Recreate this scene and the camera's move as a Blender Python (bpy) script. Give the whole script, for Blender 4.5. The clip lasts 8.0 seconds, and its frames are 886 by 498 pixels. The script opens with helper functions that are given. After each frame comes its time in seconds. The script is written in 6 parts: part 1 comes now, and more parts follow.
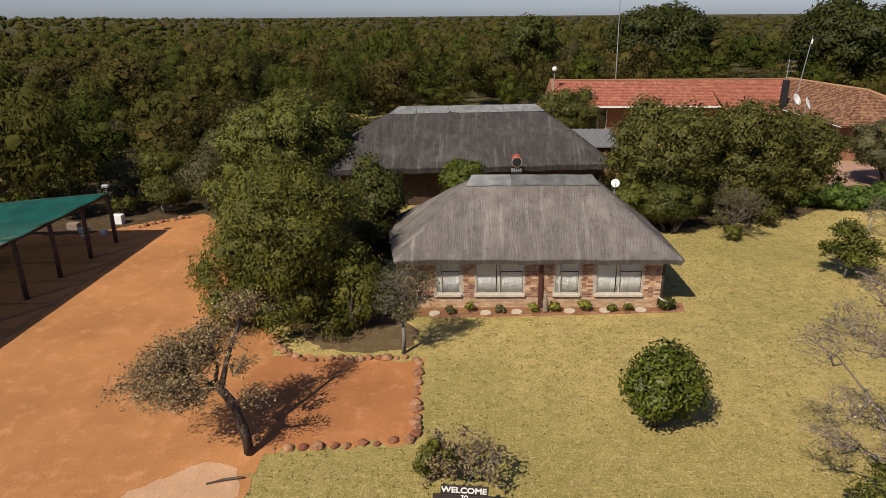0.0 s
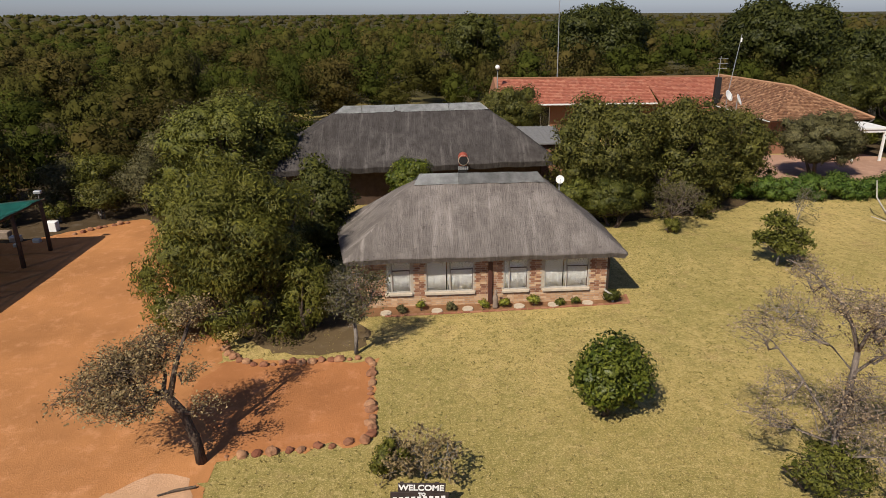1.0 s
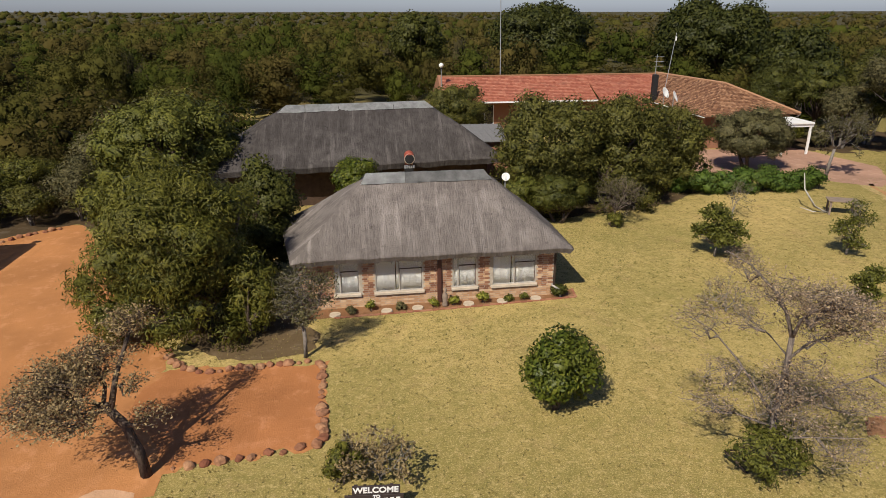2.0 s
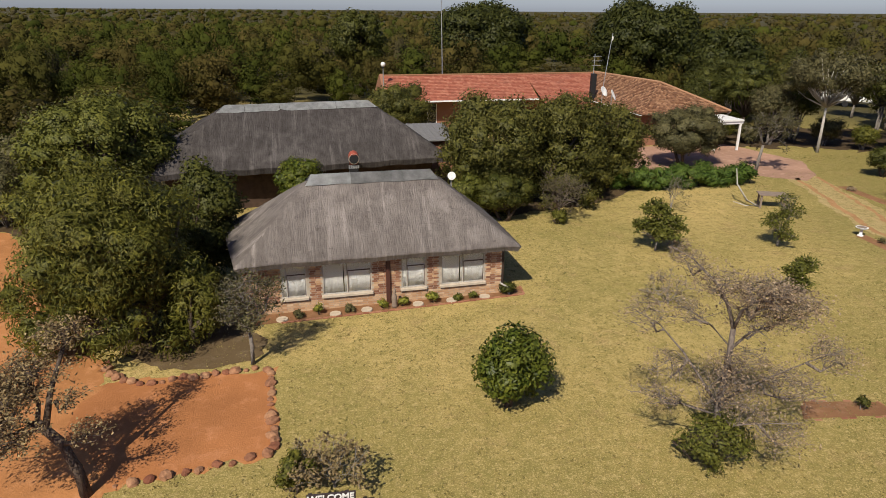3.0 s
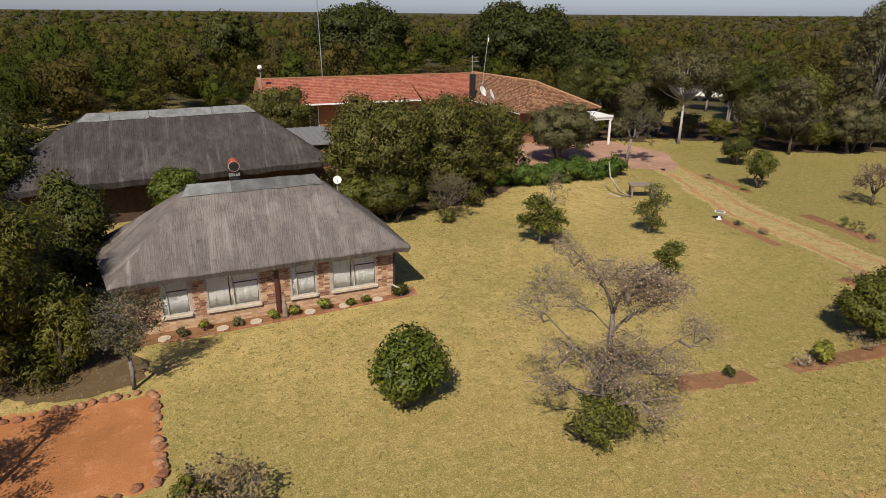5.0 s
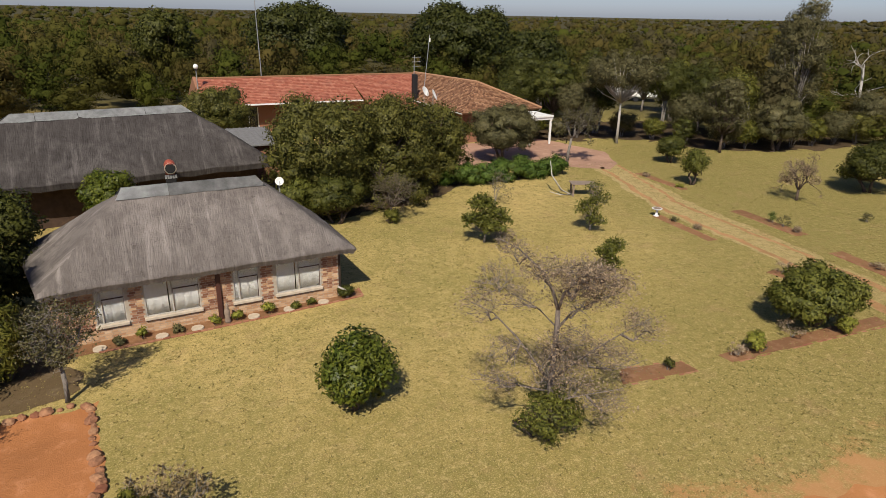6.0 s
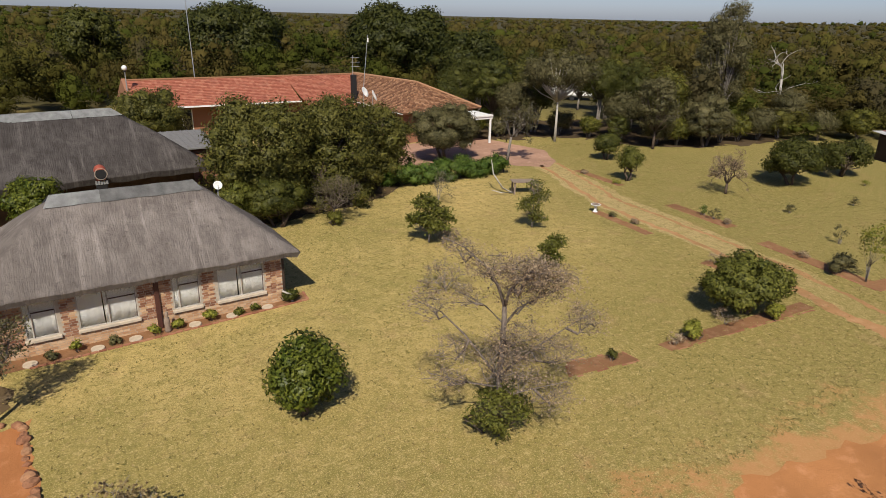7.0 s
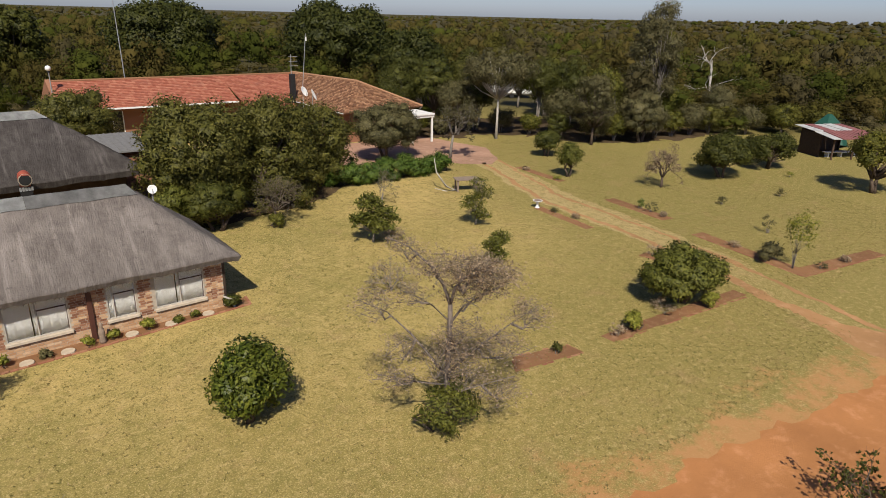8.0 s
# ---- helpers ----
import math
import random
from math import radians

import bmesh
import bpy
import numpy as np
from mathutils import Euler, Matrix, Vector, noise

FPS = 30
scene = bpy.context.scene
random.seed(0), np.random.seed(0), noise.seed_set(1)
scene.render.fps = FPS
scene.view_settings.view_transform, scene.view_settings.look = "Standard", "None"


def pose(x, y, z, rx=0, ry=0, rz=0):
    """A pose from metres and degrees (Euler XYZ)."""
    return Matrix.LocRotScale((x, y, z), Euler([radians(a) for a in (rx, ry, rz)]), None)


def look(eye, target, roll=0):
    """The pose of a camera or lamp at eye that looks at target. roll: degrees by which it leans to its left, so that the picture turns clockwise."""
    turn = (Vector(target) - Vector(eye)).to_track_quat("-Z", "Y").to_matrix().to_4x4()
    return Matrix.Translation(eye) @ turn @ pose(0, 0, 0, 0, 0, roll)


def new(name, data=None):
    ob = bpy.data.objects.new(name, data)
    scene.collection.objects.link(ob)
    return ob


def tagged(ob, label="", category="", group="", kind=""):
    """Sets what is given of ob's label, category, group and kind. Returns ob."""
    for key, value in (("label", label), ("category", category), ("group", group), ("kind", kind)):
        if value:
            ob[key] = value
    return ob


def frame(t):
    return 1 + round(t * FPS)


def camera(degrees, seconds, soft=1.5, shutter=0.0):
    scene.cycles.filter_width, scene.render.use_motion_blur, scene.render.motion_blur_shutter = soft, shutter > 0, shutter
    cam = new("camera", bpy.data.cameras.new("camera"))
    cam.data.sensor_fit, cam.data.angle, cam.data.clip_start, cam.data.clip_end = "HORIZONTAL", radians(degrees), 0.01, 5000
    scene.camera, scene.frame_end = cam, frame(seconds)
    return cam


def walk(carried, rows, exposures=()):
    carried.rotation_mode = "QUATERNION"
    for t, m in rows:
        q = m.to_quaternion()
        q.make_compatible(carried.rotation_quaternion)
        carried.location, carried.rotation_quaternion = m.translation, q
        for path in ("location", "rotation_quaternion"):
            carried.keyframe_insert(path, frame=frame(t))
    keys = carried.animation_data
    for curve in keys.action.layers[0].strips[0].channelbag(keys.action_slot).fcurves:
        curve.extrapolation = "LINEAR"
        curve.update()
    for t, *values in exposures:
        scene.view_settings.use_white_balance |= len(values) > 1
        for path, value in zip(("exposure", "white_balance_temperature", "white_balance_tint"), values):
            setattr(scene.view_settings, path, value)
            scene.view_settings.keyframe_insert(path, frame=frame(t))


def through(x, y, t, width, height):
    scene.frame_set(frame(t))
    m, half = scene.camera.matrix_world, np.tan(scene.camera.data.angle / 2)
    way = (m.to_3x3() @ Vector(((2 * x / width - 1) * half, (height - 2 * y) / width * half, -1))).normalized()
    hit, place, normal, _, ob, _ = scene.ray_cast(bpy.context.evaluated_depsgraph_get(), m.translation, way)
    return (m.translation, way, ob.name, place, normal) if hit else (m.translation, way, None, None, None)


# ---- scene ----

cam = camera(68.53, 8.0, soft=0.4)
# seconds, eye (x, y, z), yaw, pitch, roll
PATH = [
    (0.0, 0.171, -0.035, 10.217, 2.70, -19.77, -0.55), (0.5, 0.136, -0.088, 10.250, 0.39, -19.86, -0.46),
    (1.0, 0.111, -0.123, 10.271, -2.16, -19.96, -0.42), (1.5, 0.113, -0.113, 10.279, -4.52, -20.07, -0.36),
    (3.0, -0.030, 0.053, 10.290, -12.26, -20.23, 0.38), (3.5, -0.091, 0.111, 10.306, -14.68, -20.29, 0.46),
    (4.0, -0.116, 0.114, 10.299, -17.32, -20.09, 0.48), (4.5, -0.041, 0.076, 10.313, -19.72, -20.01, 0.32),
    (5.0, 0.034, 0.033, 10.327, -22.38, -20.05, 0.51), (6.5, -0.043, 0.067, 10.323, -30.17, -19.88, 1.39),
    (7.0, -0.083, 0.048, 10.334, -32.85, -19.84, 1.39), (7.5, -0.067, 0.051, 10.346, -35.29, -19.87, 1.45),
    (8.0, -0.040, 0.037, 10.346, -37.92, -19.85, 1.49),
]


def level_pose(x, y, z, yaw, pitch, lean):
    """A camera pose: heading, then tilt, then lean about its own axis."""
    return pose(x, y, z, 0, 0, yaw) @ pose(0, 0, 0, 90 + pitch) @ pose(0, 0, 0, 0, 0, lean)


walk(cam, [(r[0], level_pose(*r[1:])) for r in PATH])

# ---- light ----
SUN = Vector((-1.15, -1.63, 2.06)).normalized()
world = bpy.data.worlds.new("sky")
scene.world = world
world.use_nodes = True
wn = world.node_tree
sky = wn.nodes.new("ShaderNodeTexSky")
sky.sky_type, sky.sun_disc = "NISHITA", False
sky.sun_elevation, sky.sun_rotation = math.asin(SUN.z), math.atan2(SUN.x, SUN.y)
sky.air_density, sky.dust_density, sky.ozone_density = 0.9, 1.1, 6.5
sky.altitude = 600
haze = wn.nodes.new("ShaderNodeMix")
haze.data_type, haze.blend_type = "RGBA", "MULTIPLY"
haze.inputs[0].default_value = 1.0
haze.inputs[7].default_value = (1.04, 0.95, 1.04, 1)
wn.links.new(sky.outputs[0], haze.inputs[6])
wn.links.new(haze.outputs[2], wn.nodes["Background"].inputs[0])
wn.nodes["Background"].inputs[1].default_value = 0.080
sun_data = bpy.data.lights.new("sun", "SUN")
sun_data.energy, sun_data.angle, sun_data.color = 5.0, radians(0.53), (1.0, 0.94, 0.815)
sun = new("sun", sun_data)
sun.matrix_world = look(SUN * 60, (0, 0, 0))
scene.view_settings.exposure = 0.23


# ---- materials ----
class Nodes:
    """A short way to write a node material."""

    def __init__(self, name, rough=0.8, metal=0.0, spec=0.3):
        self.mat = bpy.data.materials.new(name)
        self.mat.use_nodes = True
        self.tree = self.mat.node_tree
        self.bsdf = self.tree.nodes["Principled BSDF"]
        self.bsdf.inputs["Roughness"].default_value = rough
        self.bsdf.inputs["Metallic"].default_value = metal
        self.bsdf.inputs["Specular IOR Level"].default_value = spec
        self.out = self.tree.nodes["Material Output"]
        self.where = None

    def add(self, kind, **inputs):
        node = self.tree.nodes.new(kind)
        for key, value in inputs.items():
            self.put(node, key.replace("_", " "), value)
        return node

    def put(self, node, key, value):
        sock = node.inputs[int(key)] if key.isdigit() else node.inputs[key]
        if hasattr(value, "is_output"):
            self.tree.links.new(value, sock)
        else:
            sock.default_value = value

    def coords(self, scale=(1, 1, 1), world_space=True):
        if world_space:
            c = self.add("ShaderNodeNewGeometry").outputs["Position"]
        else:
            c = self.add("ShaderNodeTexCoord").outputs["Object"]
        m = self.add("ShaderNodeMapping", Scale=scale)
        self.tree.links.new(c, m.inputs["Vector"])
        return m.outputs[0]

    def noise(self, scale, detail=4.0, stretch=(1, 1, 1), rough=0.6, world_space=True):
        n = self.add("ShaderNodeTexNoise", Scale=scale, Detail=detail, Roughness=rough)
        self.tree.links.new(self.coords(stretch, world_space), n.inputs["Vector"])
        return n.outputs["Fac"]

    def ramp(self, fac, *stops):
        r = self.add("ShaderNodeValToRGB")
        self.tree.links.new(fac, r.inputs[0])
        while len(r.color_ramp.elements) < len(stops):
            r.color_ramp.elements.new(0.5)
        for e, (p, c) in zip(r.color_ramp.elements, stops):
            e.position = p
            e.color = (*c, 1) if hasattr(c, "__len__") else (c, c, c, 1)
        return r.outputs[0]

    def mix(self, fac, a, b, mode="MIX"):
        m = self.add("ShaderNodeMix")
        m.data_type, m.blend_type = "RGBA", mode
        for i, v in ((0, fac), (6, a), (7, b)):
            if hasattr(v, "is_output"):
                self.tree.links.new(v, m.inputs[i])
            elif i == 0:
                m.inputs[0].default_value = v
            else:
                m.inputs[i].default_value = (*v, 1) if len(v) == 3 else v
        return m.outputs[2]

    def math(self, op, a, b=0.0):
        m = self.add("ShaderNodeMath")
        m.operation = op
        self.put(m, "0", a)
        self.put(m, "1", b)
        return m.outputs[0]

    def color(self, value):
        if hasattr(value, "is_output"):
            self.tree.links.new(value, self.bsdf.inputs["Base Color"])
        else:
            self.bsdf.inputs["Base Color"].default_value = (*value, 1)
        return self

    def bump(self, height, distance=0.02, strength=0.6):
        b = self.add("ShaderNodeBump", Strength=strength, Distance=distance)
        self.tree.links.new(height, b.inputs["Height"])
        self.tree.links.new(b.outputs[0], self.bsdf.inputs["Normal"])
        return self


def rough_paint(name, colour, rough=0.6, metal=0.0, wear=0.25, scale=6.0):
    """Paint, plaster or plain metal with faint blotches and grain."""
    n = Nodes(name, rough, metal)
    big, fine = n.noise(scale, 5, world_space=False), n.noise(scale * 14, 3, world_space=False)
    dark = tuple(c * (1 - wear) for c in colour)
    c = n.mix(n.ramp(big, (0.35, 0.0), (0.7, 1.0)), dark, colour)
    c = n.mix(n.math("MULTIPLY", fine, 0.25), c, dark)
    n.color(c).bump(fine, 0.004, 0.3)
    return n.mat


def grass_material(name="dry_lawn", straw=(0.50, 0.353, 0.130), green=(0.215, 0.182, 0.050), brown=(0.30, 0.185, 0.092), damp=0.9):
    n = Nodes(name, 0.9, spec=0.1)
    big = n.ramp(n.noise(0.11, 5), (0.38, 0.0), (0.60, 1.0))
    mid = n.ramp(n.noise(0.9, 5, rough=0.7), (0.38, 0.0), (0.66, 1.0))
    fine = n.noise(13, 7, rough=0.85)
    c = n.mix(n.math("ADD", n.math("MULTIPLY", big, 0.62), n.math("MULTIPLY", mid, 0.35)), straw, green)
    east = n.add("ShaderNodeSeparateXYZ", Vector=n.coords())
    wet = n.ramp(n.math("DIVIDE", n.math("ADD", n.math("ADD", east.outputs[0], n.math("MULTIPLY", n.math("ADD", east.outputs[1], -11.0), -0.5)), n.math("MULTIPLY", n.noise(0.2, 3), 14)), 50.0), (0.36, 0.0), (0.62, damp))
    c = n.mix(wet, c, (0.158, 0.136, 0.034))
    near = n.math("ADD", east.outputs[1], n.math("MULTIPLY", n.noise(0.35, 4), 7.0))
    c = n.mix(n.ramp(n.math("DIVIDE", near, 40.0), (0.36, 0.75), (0.58, 0.0)), c, (0.225, 0.175, 0.052))
    c = n.mix(n.ramp(n.noise(0.7, 6, rough=0.7), (0.54, 0.0), (0.72, 0.7)), c, brown)
    c = n.mix(n.ramp(n.noise(2.2, 6, rough=0.8), (0.40, 0.6), (0.55, 0.0)), c, (0.165, 0.140, 0.036))
    c = n.mix(n.ramp(n.noise(4.6, 6, rough=0.8), (0.52, 0.0), (0.62, 0.6)), c, (0.50, 0.37, 0.155))
    c = n.mix(n.ramp(fine, (0.42, 0.7), (0.52, 0.0)), c, (0.140, 0.110, 0.033))
    c = n.mix(n.ramp(n.noise(24, 4, rough=0.7), (0.53, 0.0), (0.63, 0.6)), c, (0.56, 0.42, 0.18))
    edge = n.math("ADD", n.math("ADD", east.outputs[1], n.math("MULTIPLY", east.outputs[0], 0.1)), n.math("MULTIPLY", n.math("ADD", n.noise(0.8, 6, rough=0.75), -0.5), 9.0))
    c = n.mix(n.ramp(n.math("DIVIDE", edge, 20.0), (0.39, 0.8), (0.47, 0.0)), c, (0.42, 0.205, 0.085))
    far = n.add("ShaderNodeVectorMath")
    far.operation = "LENGTH"
    n.tree.links.new(n.coords((1, 1, 0)), far.inputs[0])
    away = n.ramp(n.math("DIVIDE", n.math("ADD", far.outputs["Value"], n.math("MULTIPLY", n.noise(0.05, 3), 30)), 200.0), (0.42, 0.0), (0.5, 1.0))
    scrub = n.mix(n.noise(0.3, 4), (0.040, 0.036, 0.014), (0.085, 0.068, 0.028))
    c = n.mix(away, c, scrub)
    n.color(c).bump(fine, 0.02, 0.5)
    return n.mat


def blade_material():
    n = Nodes("grass_blade", 0.7, spec=0.15)
    g = n.add("ShaderNodeNewGeometry")
    big = n.ramp(n.noise(0.13, 4), (0.40, 0.0), (0.62, 1.0))
    a = n.ramp(g.outputs["Random Per Island"], (0.0, (0.10, 0.078, 0.024)), (0.5, (0.25, 0.185, 0.068)), (1.0, (0.36, 0.265, 0.105)))
    b = n.ramp(g.outputs["Random Per Island"], (0.0, (0.075, 0.070, 0.018)), (0.6, (0.175, 0.150, 0.042)), (1.0, (0.29, 0.23, 0.085)))
    n.color(n.mix(big, a, b))
    return n.mat


def dirt_material(name="red_dirt", tone=(0.45, 0.195, 0.072)):
    n = Nodes(name, 0.95, spec=0.1)
    big = n.noise(0.28, 5, rough=0.6)
    mid = n.noise(1.6, 6, rough=0.7)
    fine = n.noise(28, 5, rough=0.75)
    pale = tuple(min(1, c * 1.25 + 0.05) for c in tone)
    deep = tuple(c * 0.72 for c in tone)
    c = n.mix(n.ramp(big, (0.36, 0.0), (0.66, 1.0)), deep, tone)
    c = n.mix(n.ramp(mid, (0.52, 0.0), (0.74, 0.6)), c, pale)
    c = n.mix(n.ramp(fine, (0.28, 0.55), (0.46, 0.0)), c, tuple(v * 0.5 for v in tone))
    tracks = n.noise(1.0, 3, stretch=(1.6, 0.12, 1))
    c = n.mix(n.ramp(tracks, (0.55, 0.0), (0.75, 0.35)), c, deep)
    n.color(c).bump(n.math("ADD", fine, n.math("MULTIPLY", mid, 1.5)), 0.03, 0.6)
    return n.mat


def thatch_material(name, light, dark):
    n = Nodes(name, 0.95, spec=0.05)
    along_y = n.noise(1.0, 6, stretch=(17, 2.4, 2.4), rough=0.75)
    along_x = n.noise(1.0, 6, stretch=(2.4, 17, 2.4), rough=0.75)
    broad_y = n.noise(1.0, 4, stretch=(2.2, 0.35, 0.35))
    broad_x = n.noise(1.0, 4, stretch=(0.35, 2.2, 0.35))
    sep = n.add("ShaderNodeSeparateXYZ", Vector=n.add("ShaderNodeNewGeometry").outputs["True Normal"])
    side = n.math("GREATER_THAN", n.math("ABSOLUTE", sep.outputs[0]), n.math("ABSOLUTE", sep.outputs[1]))
    fine = n.mix(side, along_y, along_x)
    broad = n.mix(side, broad_y, broad_x)
    c = n.mix(n.ramp(fine, (0.10, 0.0), (0.90, 1.0)), dark, light)
    blot = n.ramp(n.mix(side, n.noise(1.0, 5, stretch=(4, 1.4, 1.4), rough=0.7), n.noise(1.0, 5, stretch=(1.4, 4, 1.4), rough=0.7)), (0.38, 0.55), (0.56, 0.0))
    c = n.mix(blot, c, tuple(v * 0.72 for v in dark))
    c = n.mix(n.ramp(broad, (0.36, 0.4), (0.6, 0.0)), c, tuple(v * 0.7 for v in dark))
    c = n.mix(n.ramp(n.noise(0.55, 5, rough=0.65), (0.50, 0.0), (0.78, 0.6)), c, tuple(min(1, v * 1.45) for v in light))
    streak = n.mix(side, n.noise(1.0, 4, stretch=(3.4, 0.22, 0.22), rough=0.6), n.noise(1.0, 4, stretch=(0.22, 3.4, 0.22), rough=0.6))
    c = n.mix(n.ramp(streak, (0.56, 0.0), (0.72, 0.55)), c, tuple(min(1, v * 1.6) for v in light))
    c = n.mix(n.ramp(n.noise(1.7, 6, rough=0.75), (0.36, 0.55), (0.50, 0.0)), c, tuple(v * 0.75 for v in dark))
    spots = n.ramp(n.noise(3.2, 3), (0.66, 0.0), (0.72, 0.5))
    c = n.mix(spots, c, tuple(v * 0.45 for v in dark))
    n.color(c).bump(n.math("ADD", fine, n.math("MULTIPLY", n.noise(18, 4), 0.4)), 0.06, 1.0)
    return n.mat


def foliage_material(name, deep, mid, tip, gloss=0.55, through=0.25):
    """Leaves: each its own tone, whole trees a little apart, some light through the blade."""
    n = Nodes(name, gloss, spec=0.16)
    isl = n.add("ShaderNodeNewGeometry").outputs["Random Per Island"]
    obr = n.add("ShaderNodeObjectInfo").outputs["Random"]
    c = n.ramp(isl, (0.0, deep), (0.5, mid), (1.0, tip))
    patch = n.ramp(n.noise(0.9, 3), (0.38, 0.0), (0.66, 1.0))
    c = n.mix(n.math("MULTIPLY", patch, 0.5), c, tip)
    c = n.mix(n.math("MULTIPLY", obr, 0.15), c, deep)
    c = n.mix(n.ramp(n.noise(9, 4, rough=0.8), (0.42, 0.6), (0.55, 0.0)), c, tuple(v * 0.4 for v in deep))
    n.color(c).bump(n.noise(7, 4, rough=0.8), 0.02, 0.3)
    t = n.add("ShaderNodeBsdfTranslucent")
    n.tree.links.new(c, t.inputs["Color"])
    m = n.add("ShaderNodeMixShader")
    m.inputs[0].default_value = through
    n.tree.links.new(n.bsdf.outputs[0], m.inputs[1])
    n.tree.links.new(t.outputs[0], m.inputs[2])
    n.tree.links.new(m.outputs[0], n.out.inputs[0])
    return n.mat


def woods_material(name, deep, mid, tip):
    """Bushveld crowns of one kind: leaf tones, with the tree's own shift over the land."""
    n = Nodes(name, 0.8, spec=0.05)
    isl = n.add("ShaderNodeNewGeometry").outputs["Random Per Island"]
    c = n.ramp(isl, (0.0, tuple(0.4 * a + 0.6 * b for a, b in zip(deep, mid))), (0.5, mid), (1.0, tuple(0.5 * a + 0.5 * b for a, b in zip(tip, mid))))
    own = n.noise(0.2, 2.0, stretch=(1, 1, 0.1))
    c = n.mix(n.ramp(own, (0.36, 0.45), (0.52, 0.0)), c, deep)
    c = n.mix(n.ramp(own, (0.52, 0.0), (0.66, 0.4)), c, tip)
    leafy = n.noise(4.5, 5, rough=0.8)
    c = n.mix(n.ramp(leafy, (0.40, 0.35), (0.54, 0.0)), c, deep)
    n.color(c).bump(leafy, 0.05, 0.4)
    t = n.add("ShaderNodeBsdfTranslucent")
    n.tree.links.new(c, t.inputs["Color"])
    m = n.add("ShaderNodeMixShader")
    m.inputs[0].default_value = 0.42
    n.tree.links.new(n.bsdf.outputs[0], m.inputs[1])
    n.tree.links.new(t.outputs[0], m.inputs[2])
    n.tree.links.new(m.outputs[0], n.out.inputs[0])
    return n.mat


def bark_material(name, light, dark):
    n = Nodes(name, 0.9, spec=0.1)
    f = n.noise(9, 5, stretch=(3, 3, 0.7), rough=0.7, world_space=False)
    n.color(n.ramp(f, (0.35, dark), (0.68, light))).bump(f, 0.02, 0.8)
    return n.mat


def brick_material(name, a, b, c):
    n = Nodes(name, 0.9, spec=0.15)
    r = n.add("ShaderNodeObjectInfo").outputs["Random"]
    i = n.add("ShaderNodeNewGeometry").outputs["Random Per Island"]
    pick = n.math("FRACT", n.math("ADD", r, i))
    col = n.ramp(pick, (0.0, a), (0.5, b), (1.0, c))
    f = n.noise(45, 4, rough=0.7)
    col = n.mix(n.ramp(f, (0.4, 0.4), (0.65, 0.0)), col, tuple(v * 0.6 for v in b))
    n.color(col).bump(f, 0.006, 0.6)
    return n.mat


def tile_material(name, a, b, c, stain):
    n = Nodes(name, 0.8, spec=0.2)
    i = n.add("ShaderNodeNewGeometry").outputs["Random Per Island"]
    col = n.ramp(i, (0.0, a), (0.55, b), (1.0, c))
    col = n.mix(n.ramp(n.noise(0.8, 5, rough=0.7), (0.5, 0.0), (0.75, 0.5)), col, stain)
    n.color(col).bump(n.noise(30, 3), 0.01, 0.4)
    return n.mat


def stone_material(name, a, b):
    n = Nodes(name, 0.9, spec=0.15)
    f = n.noise(7, 6, rough=0.7)
    r = n.add("ShaderNodeObjectInfo").outputs["Random"]
    col = n.mix(r, a, b)
    col = n.mix(n.ramp(f, (0.4, 0.5), (0.65, 0.0)), col, tuple(v * 0.55 for v in a))
    n.color(col).bump(f, 0.03, 0.8)
    return n.mat


LAWN = grass_material()
WORN_GRASS = grass_material("worn_dry_grass", (0.50, 0.355, 0.180), (0.40, 0.290, 0.130), (0.46, 0.255, 0.13), 0.25)
BLADES = blade_material()
DIRT = dirt_material()
BAY_DIRT = dirt_material("trodden_red_soil", (0.42, 0.168, 0.062))
PALE_SOIL = dirt_material("pale_sand", (0.52, 0.30, 0.17))
RUT = dirt_material("rut_soil", (0.40, 0.215, 0.095))
# litter tone dark enough to hold the ground shade under trees as well
LITTER_SHADE = dirt_material("litter_soil_with_shade", (0.082, 0.054, 0.028))
# brown litter darkened for the shadow at the olive tree's foot
BROWN_LITTER_SHADE = dirt_material("shaded_brown_litter", (0.135, 0.090, 0.045))
BED_SOIL = dirt_material("bed_soil", (0.25, 0.125, 0.060))
PAVING = dirt_material("pinkish_paving", (0.40, 0.235, 0.16))
THATCH = thatch_material("weathered_thatch", (0.218, 0.188, 0.168), (0.142, 0.119, 0.105))
THATCH_DARK = thatch_material("old_dark_thatch", (0.105, 0.092, 0.084), (0.052, 0.044, 0.040))
CEMENT = rough_paint("ridge_cement", (0.30, 0.292, 0.28), 0.9, wear=0.5, scale=2.6)
CEMENT_PALE = rough_paint("pale_ridge_cement", (0.46, 0.455, 0.44), 0.9, wear=0.45, scale=2.6)
BRICK_RED = brick_material("red_brown_brick", (0.17, 0.075, 0.046), (0.29, 0.14, 0.083), (0.42, 0.245, 0.15))
BRICK_BUFF = brick_material("buff_brick", (0.36, 0.19, 0.10), (0.50, 0.31, 0.175), (0.60, 0.42, 0.27))
MORTAR = rough_paint("mortar", (0.44, 0.37, 0.29), 0.95, wear=0.3)
EDGING = brick_material("edging_brick", (0.22, 0.085, 0.05), (0.31, 0.13, 0.075), (0.38, 0.19, 0.11))
WHITE = rough_paint("white_paint", (0.74, 0.72, 0.68), 0.55, wear=0.12)
CURTAIN = rough_paint("white_curtain", (0.95, 0.93, 0.89), 0.9, wear=0.02)
FRAME = rough_paint("aged_cream_frame", (0.50, 0.46, 0.40), 0.6, wear=0.3)
SILL = rough_paint("sill_plaster", (0.52, 0.43, 0.33), 0.9, wear=0.25)
